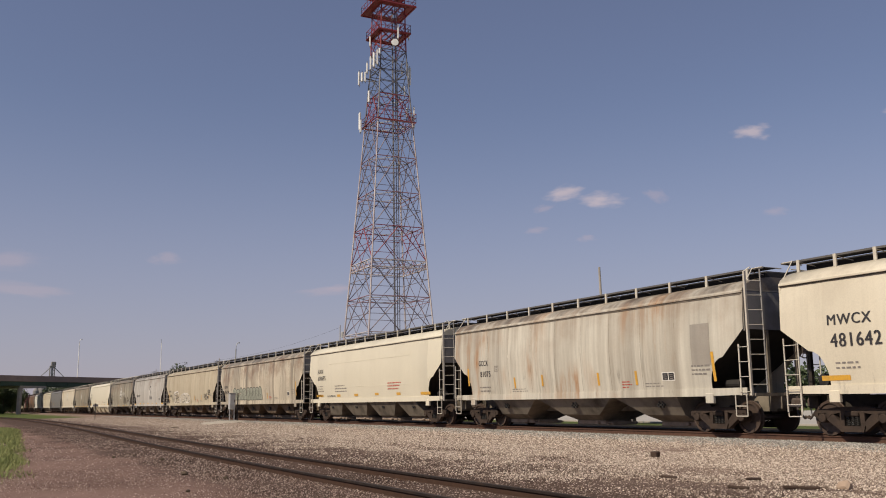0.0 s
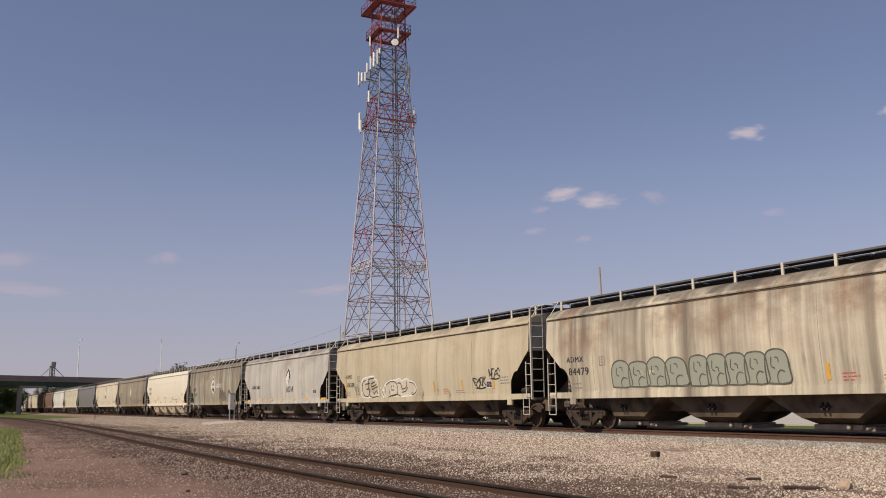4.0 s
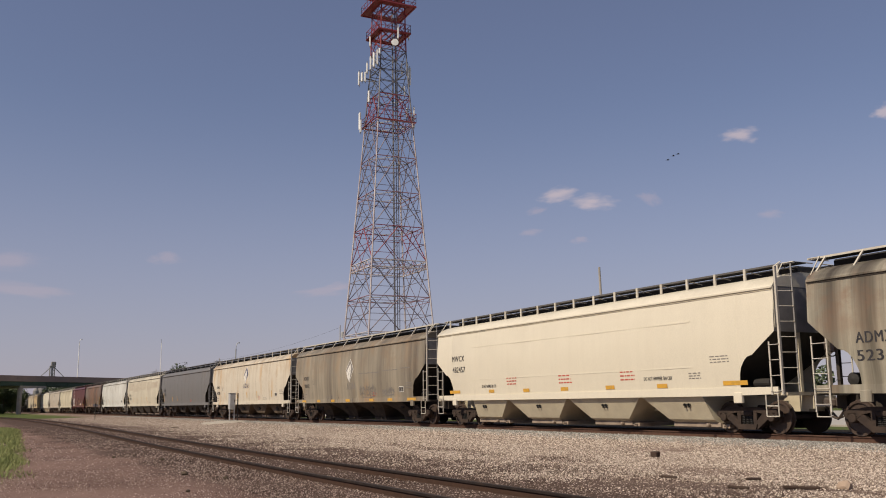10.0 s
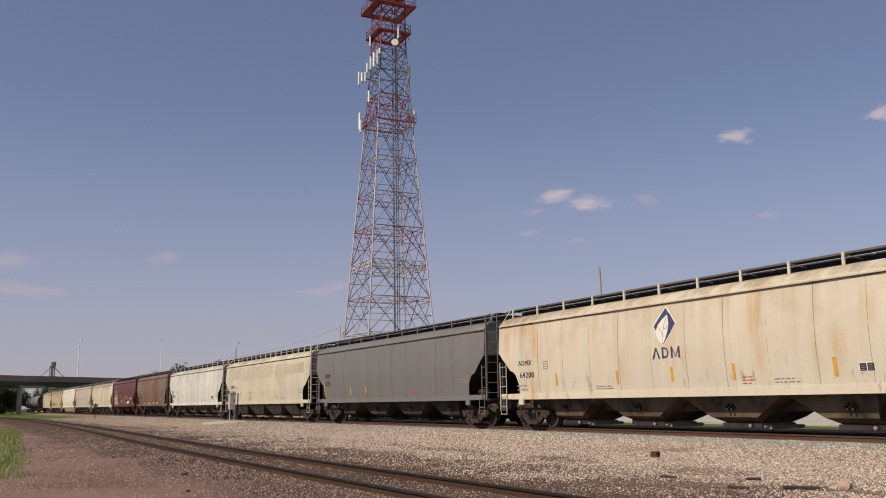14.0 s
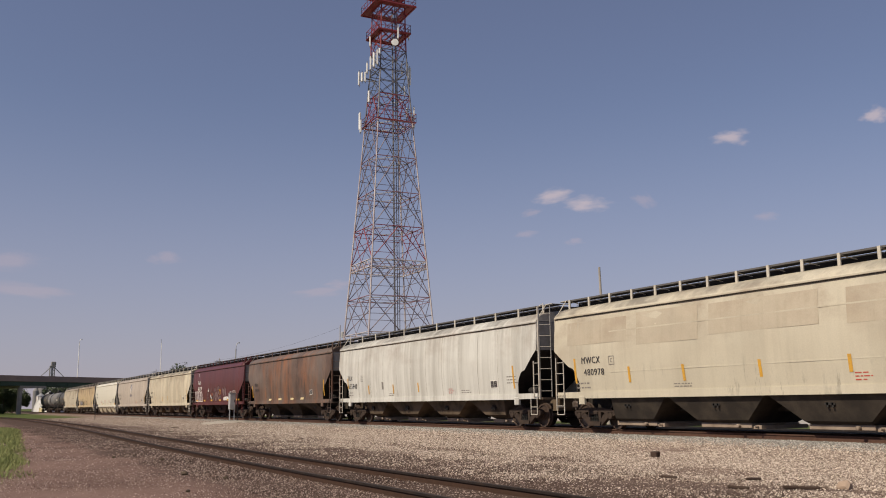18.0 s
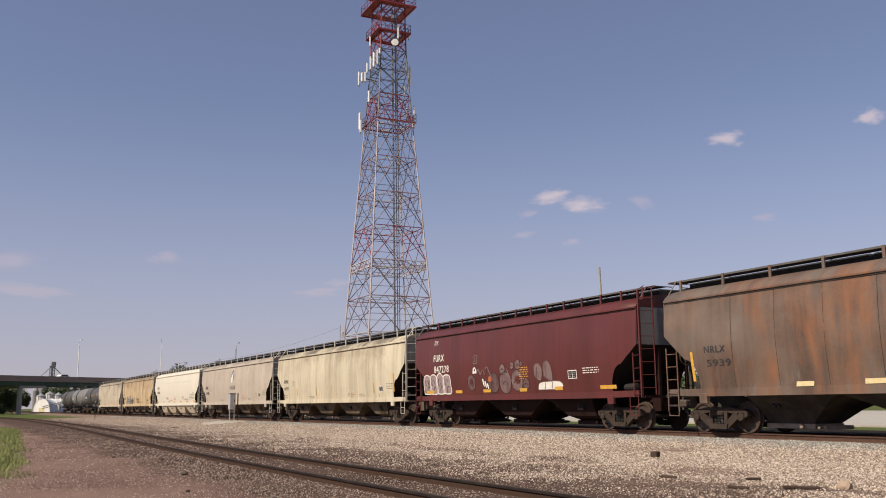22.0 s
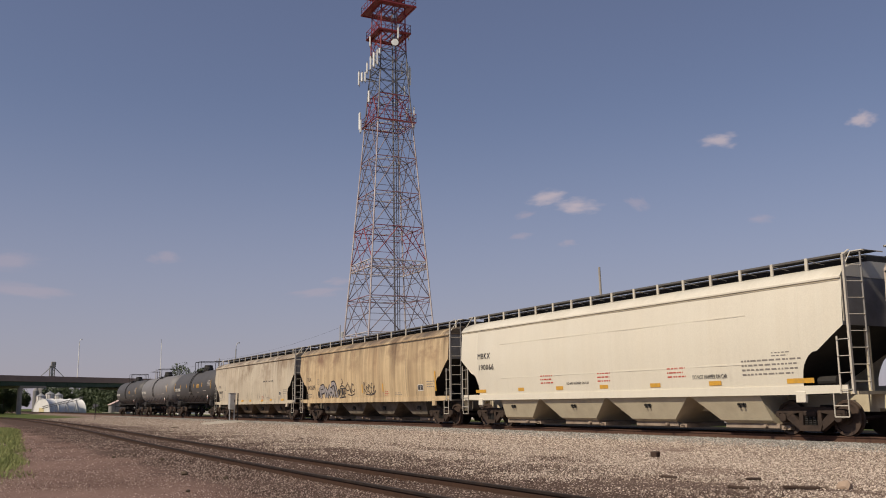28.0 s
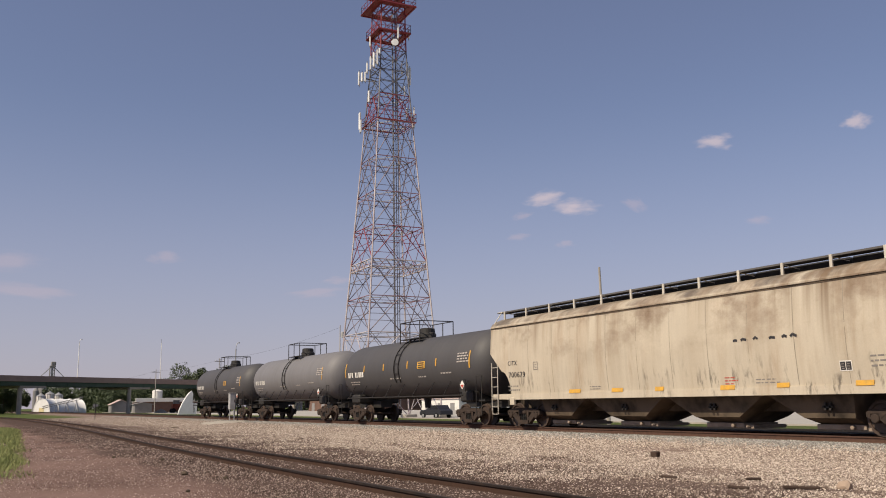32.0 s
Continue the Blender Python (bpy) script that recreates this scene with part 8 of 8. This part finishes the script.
def scatter(name, label, mat, count, seed, y_lo, y_hi, r_lo, r_hi, size, keep):
    """Loose stones in a fan of ground in front of the lane, thicker nearby."""
    rng = np.random.default_rng(seed)
    a0, a1 = math.radians(123.0), math.radians(181.0)
    pts = []
    while len(pts) < count:
        n = count * 2
        r = r_lo * (r_hi / r_lo) ** rng.random(n)
        a = a0 + (a1 - a0) * rng.random(n)
        x, y, u = r * np.cos(a), r * np.sin(a), rng.random(n)
        for xx, yy, rr, uu in zip(x, y, r, u):
            if y_lo < yy < y_hi and uu < keep(xx, yy):
                pts.append((xx, yy, rr))
    pts = np.array(pts[:count])
    base = np.array([(1, 0, 0), (-1, 0, 0), (0, 1, 0), (0, -1, 0), (0, 0, 1), (0, 0, -1)], float)
    tri = np.array([(0, 2, 4), (2, 1, 4), (1, 3, 4), (3, 0, 4), (2, 0, 5), (1, 2, 5), (3, 1, 5), (0, 3, 5)])
    V = np.repeat(base[None], count, 0) * rng.uniform(0.6, 1.25, (count, 6, 1)) + rng.normal(0, 0.14, (count, 6, 3))
    sz = size * rng.uniform(0.55, 1.35, count) * np.clip(pts[:, 2] / 16, 1.0, 2.2) ** 0.6
    V *= sz[:, None, None] * np.array([1.0, 1.0, 0.72])
    q = rng.normal(0, 1, (count, 4))
    q /= np.linalg.norm(q, axis=1)[:, None]
    w, x, y, z = q.T
    R = np.stack([1 - 2 * (y * y + z * z), 2 * (x * y - z * w), 2 * (x * z + y * w), 2 * (x * y + z * w), 1 - 2 * (x * x + z * z), 2 * (y * z - x * w), 2 * (x * z - y * w), 2 * (y * z + x * w), 1 - 2 * (x * x + y * y)], 1).reshape(count, 3, 3)
    V = np.einsum("nij,nkj->nki", R, V)
    ground = np.array([ground_z(p[1]) for p in pts])
    V += np.stack([pts[:, 0], pts[:, 1], ground + sz * 0.25], 1)[:, None, :]
    F = (tri[None] + 6 * np.arange(count)[:, None, None]).reshape(-1, 3)
    me = bpy.data.meshes.new(name)
    me.vertices.add(count * 6)
    me.vertices.foreach_set("co", V.reshape(-1))
    me.loops.add(len(F) * 3)
    me.loops.foreach_set("vertex_index", F.reshape(-1).astype(np.int32))
    me.polygons.add(len(F))
    me.polygons.foreach_set("loop_start", np.arange(0, len(F) * 3, 3, dtype=np.int32))
    me.update(calc_edges=True)
    me.materials.append(mat)
    tagged(part(name, me, None, None), label, "gravel", kind="stuff")


def off_rails(x, y, k):
    d = abs(y - near_y(x))
    return 0.0 if abs(d - 0.7525) < 0.09 else k


PALE_STONES = stone_mat("limestone_ballast", (0.095, 0.068, 0.054), (0.315, 0.242, 0.198), (0.80, 0.69, 0.59))
DARK_STONES = stone_mat("dirty_gravel", (0.048, 0.033, 0.027), (0.135, 0.092, 0.075), (0.50, 0.40, 0.345))
LANE_STONES = stone_mat("lane_gravel", (0.095, 0.060, 0.052), (0.25, 0.168, 0.146), (0.60, 0.485, 0.425))
scatter("ballast_stones", "pale crushed limestone ballast", PALE_STONES, 190000, 1, 8.8, 19.3, 9.5, 130, 0.0175, lambda x, y: min(1.0, max(0.10, (y - 9.6 + 2.5 * noise.noise((x * 0.25, y * 0.3, 8))) / 4.4)) * (0.75 + 0.5 * noise.noise((x * 0.3, y * 0.5, 2))) * (0.25 if y < 13.6 and noise.noise((x * 0.5, y * 0.8, 13)) < -0.08 else 1.0) * min(1.0, (19.6 - y) / 1.2))
GREY_STONES = stone_mat("grey_ballast", (0.085, 0.08, 0.073), (0.24, 0.228, 0.21), (0.56, 0.54, 0.50))
scatter("track_ballast", "grey crushed stone ballast at the main line", GREY_STONES, 45000, 6, 18.0, 20.2, 18.0, 130, 0.018, lambda x, y: min(1.0, (y - 17.9) / 1.0))
scatter("siding_gravel", "dirty brown gravel round the siding rails", DARK_STONES, 52000, 2, 4.4, 13.8, 6.5, 80, 0.0155, lambda x, y: off_rails(x, y, 1.0 if y < 9 else 0.6))
scatter("lane_gravel", "loose small gravel on the dirt lane", LANE_STONES, 52000, 3, -1.0, 6.0, 6.0, 60, 0.012, lambda x, y: 0.5 + 0.5 * noise.noise((x * 0.4, y * 0.9, 5)))


def grass_patch():
    rng = random.Random(4)
    vs, fs = [], []
    for _ in range(110000):
        x = -14.5 - 54 * rng.random() ** 1.5
        y = rng.uniform(-1.5, 4.2)
        edge = 0.22 - 0.0605 * x + 0.30 * noise.noise((x * 0.4, 1, 1)) + rng.gauss(0, 0.10)
        if y > edge or y < -0.04 * x - 0.7:
            continue
        if noise.noise((x * 0.5, y * 1.3, 7)) + max(0.0, x + 25) * 0.11 > rng.uniform(-0.1, 0.45):
            continue
        h = rng.uniform(0.05, 0.20) * (1.2 if y < edge - 0.5 else 0.7)
        a = rng.uniform(0, 6.28)
        w = 0.003 + 0.00028 * -x
        dx, dy = math.cos(a) * w, math.sin(a) * w
        lx, ly = rng.gauss(0, 0.05), rng.gauss(0, 0.05)
        z = ground_z(y)
        i = len(vs)
        vs += [(x - dx, y - dy, z), (x + dx, y + dy, z), (x + dx * 0.6 + lx * 0.5, y + dy * 0.6 + ly * 0.5, z + h * 0.6), (x + lx, y + ly, z + h)]
        fs.append((i, i + 1, i + 2, i + 3))
    m, n, l, b = shader("grass_blades", 0.75)
    g = n.new("ShaderNodeNewGeometry")
    l.new(mixer(n, l, g.outputs["Random Per Island"], (0.14, 0.18, 0.050), (0.32, 0.33, 0.12)), b.inputs["Base Color"])
    me = bpy.data.meshes.new("grass")
    me.from_pydata(vs, [], fs)
    me.materials.append(m)
    tagged(part("grass", me, None, None), "short green grass along the dirt lane", "grass", kind="stuff")


grass_patch()



# ---- motion ----
def motions():
    for thing_, x in TRAIN:
        rows = []
        for k in range(33):
            rows.append((float(k), pose(x + travelled(float(k)), LINE_Y, RAIL_Z)))
        walk(thing_, rows)
    for ob, a, b in CLOUDS:
        walk(ob, [(0.0, a), (32.0, b)])
    walk(DARK_CAR, [(float(k), deck_pose(39.0 - 18.2 * (k - 6))) for k in range(0, 33, 2)])
    walk(WHITE_CAR, [(float(k), deck_pose(26.0 - 17.0 * (k - 22))) for k in range(0, 33, 2)])
    for k, bird in enumerate(BIRDS):
        off = Vector(((0, 0, 0), (0.25, 0.45, 0.2), (-0.5, -0.3, -0.35))[k])
        way = (
            (0.0, (-88.6, -34.4, 28.6)),
            (3.0, (-94.2, -12.0, 33.8)),
            (6.0, (-92.2, 22.9, 38.2)),
            (6.5, (-90.1, 30.0, 36.4)),
            (7.0, (-87.5, 36.9, 34.8)),
            (7.5, (-84.5, 43.4, 33.7)),
            (8.0, (-81.2, 49.3, 33.6)),
            (8.5, (-77.8, 54.6, 33.8)),
            (9.0, (-74.3, 59.2, 32.4)),
            (9.5, (-71.4, 62.7, 30.2)),
            (10.0, (-69.0, 65.3, 27.0)),
            (10.5, (-67.5, 66.8, 23.9)),
            (12.0, (-63.9, 70.3, 16.7)),
            (16.0, (-51.7, 79.7, 13.9)),
            (32.0, (-20.2, 92.8, 12.3)))
        rows = []
        for i, (t, p) in enumerate(way):
            a, b = Vector(way[max(i - 1, 0)][1]), Vector(way[min(i + 1, len(way) - 1)][1])
            rows.append((t, Matrix.Translation(Vector(p) + off) @ Matrix.Rotation(math.atan2((b - a).y, (b - a).x), 4, "Z")))
        walk(bird, rows)
    for side, axles in AXLES.items():
        first = axles[0]
        rows = [(f / FPS, pose(0.89 * side, 0, 0.457) @ Matrix.Rotation(travelled(f / FPS) / 0.457, 4, "Y")) for f in range(0, 32 * FPS + 1)]
        walk(first, rows)
        act, slot = first.animation_data.action, first.animation_data.action_slot
        for o in axles[1:]:
            o.rotation_mode = "QUATERNION"
            o.animation_data_create().action = act
            o.animation_data.action_slot = slot


motions()
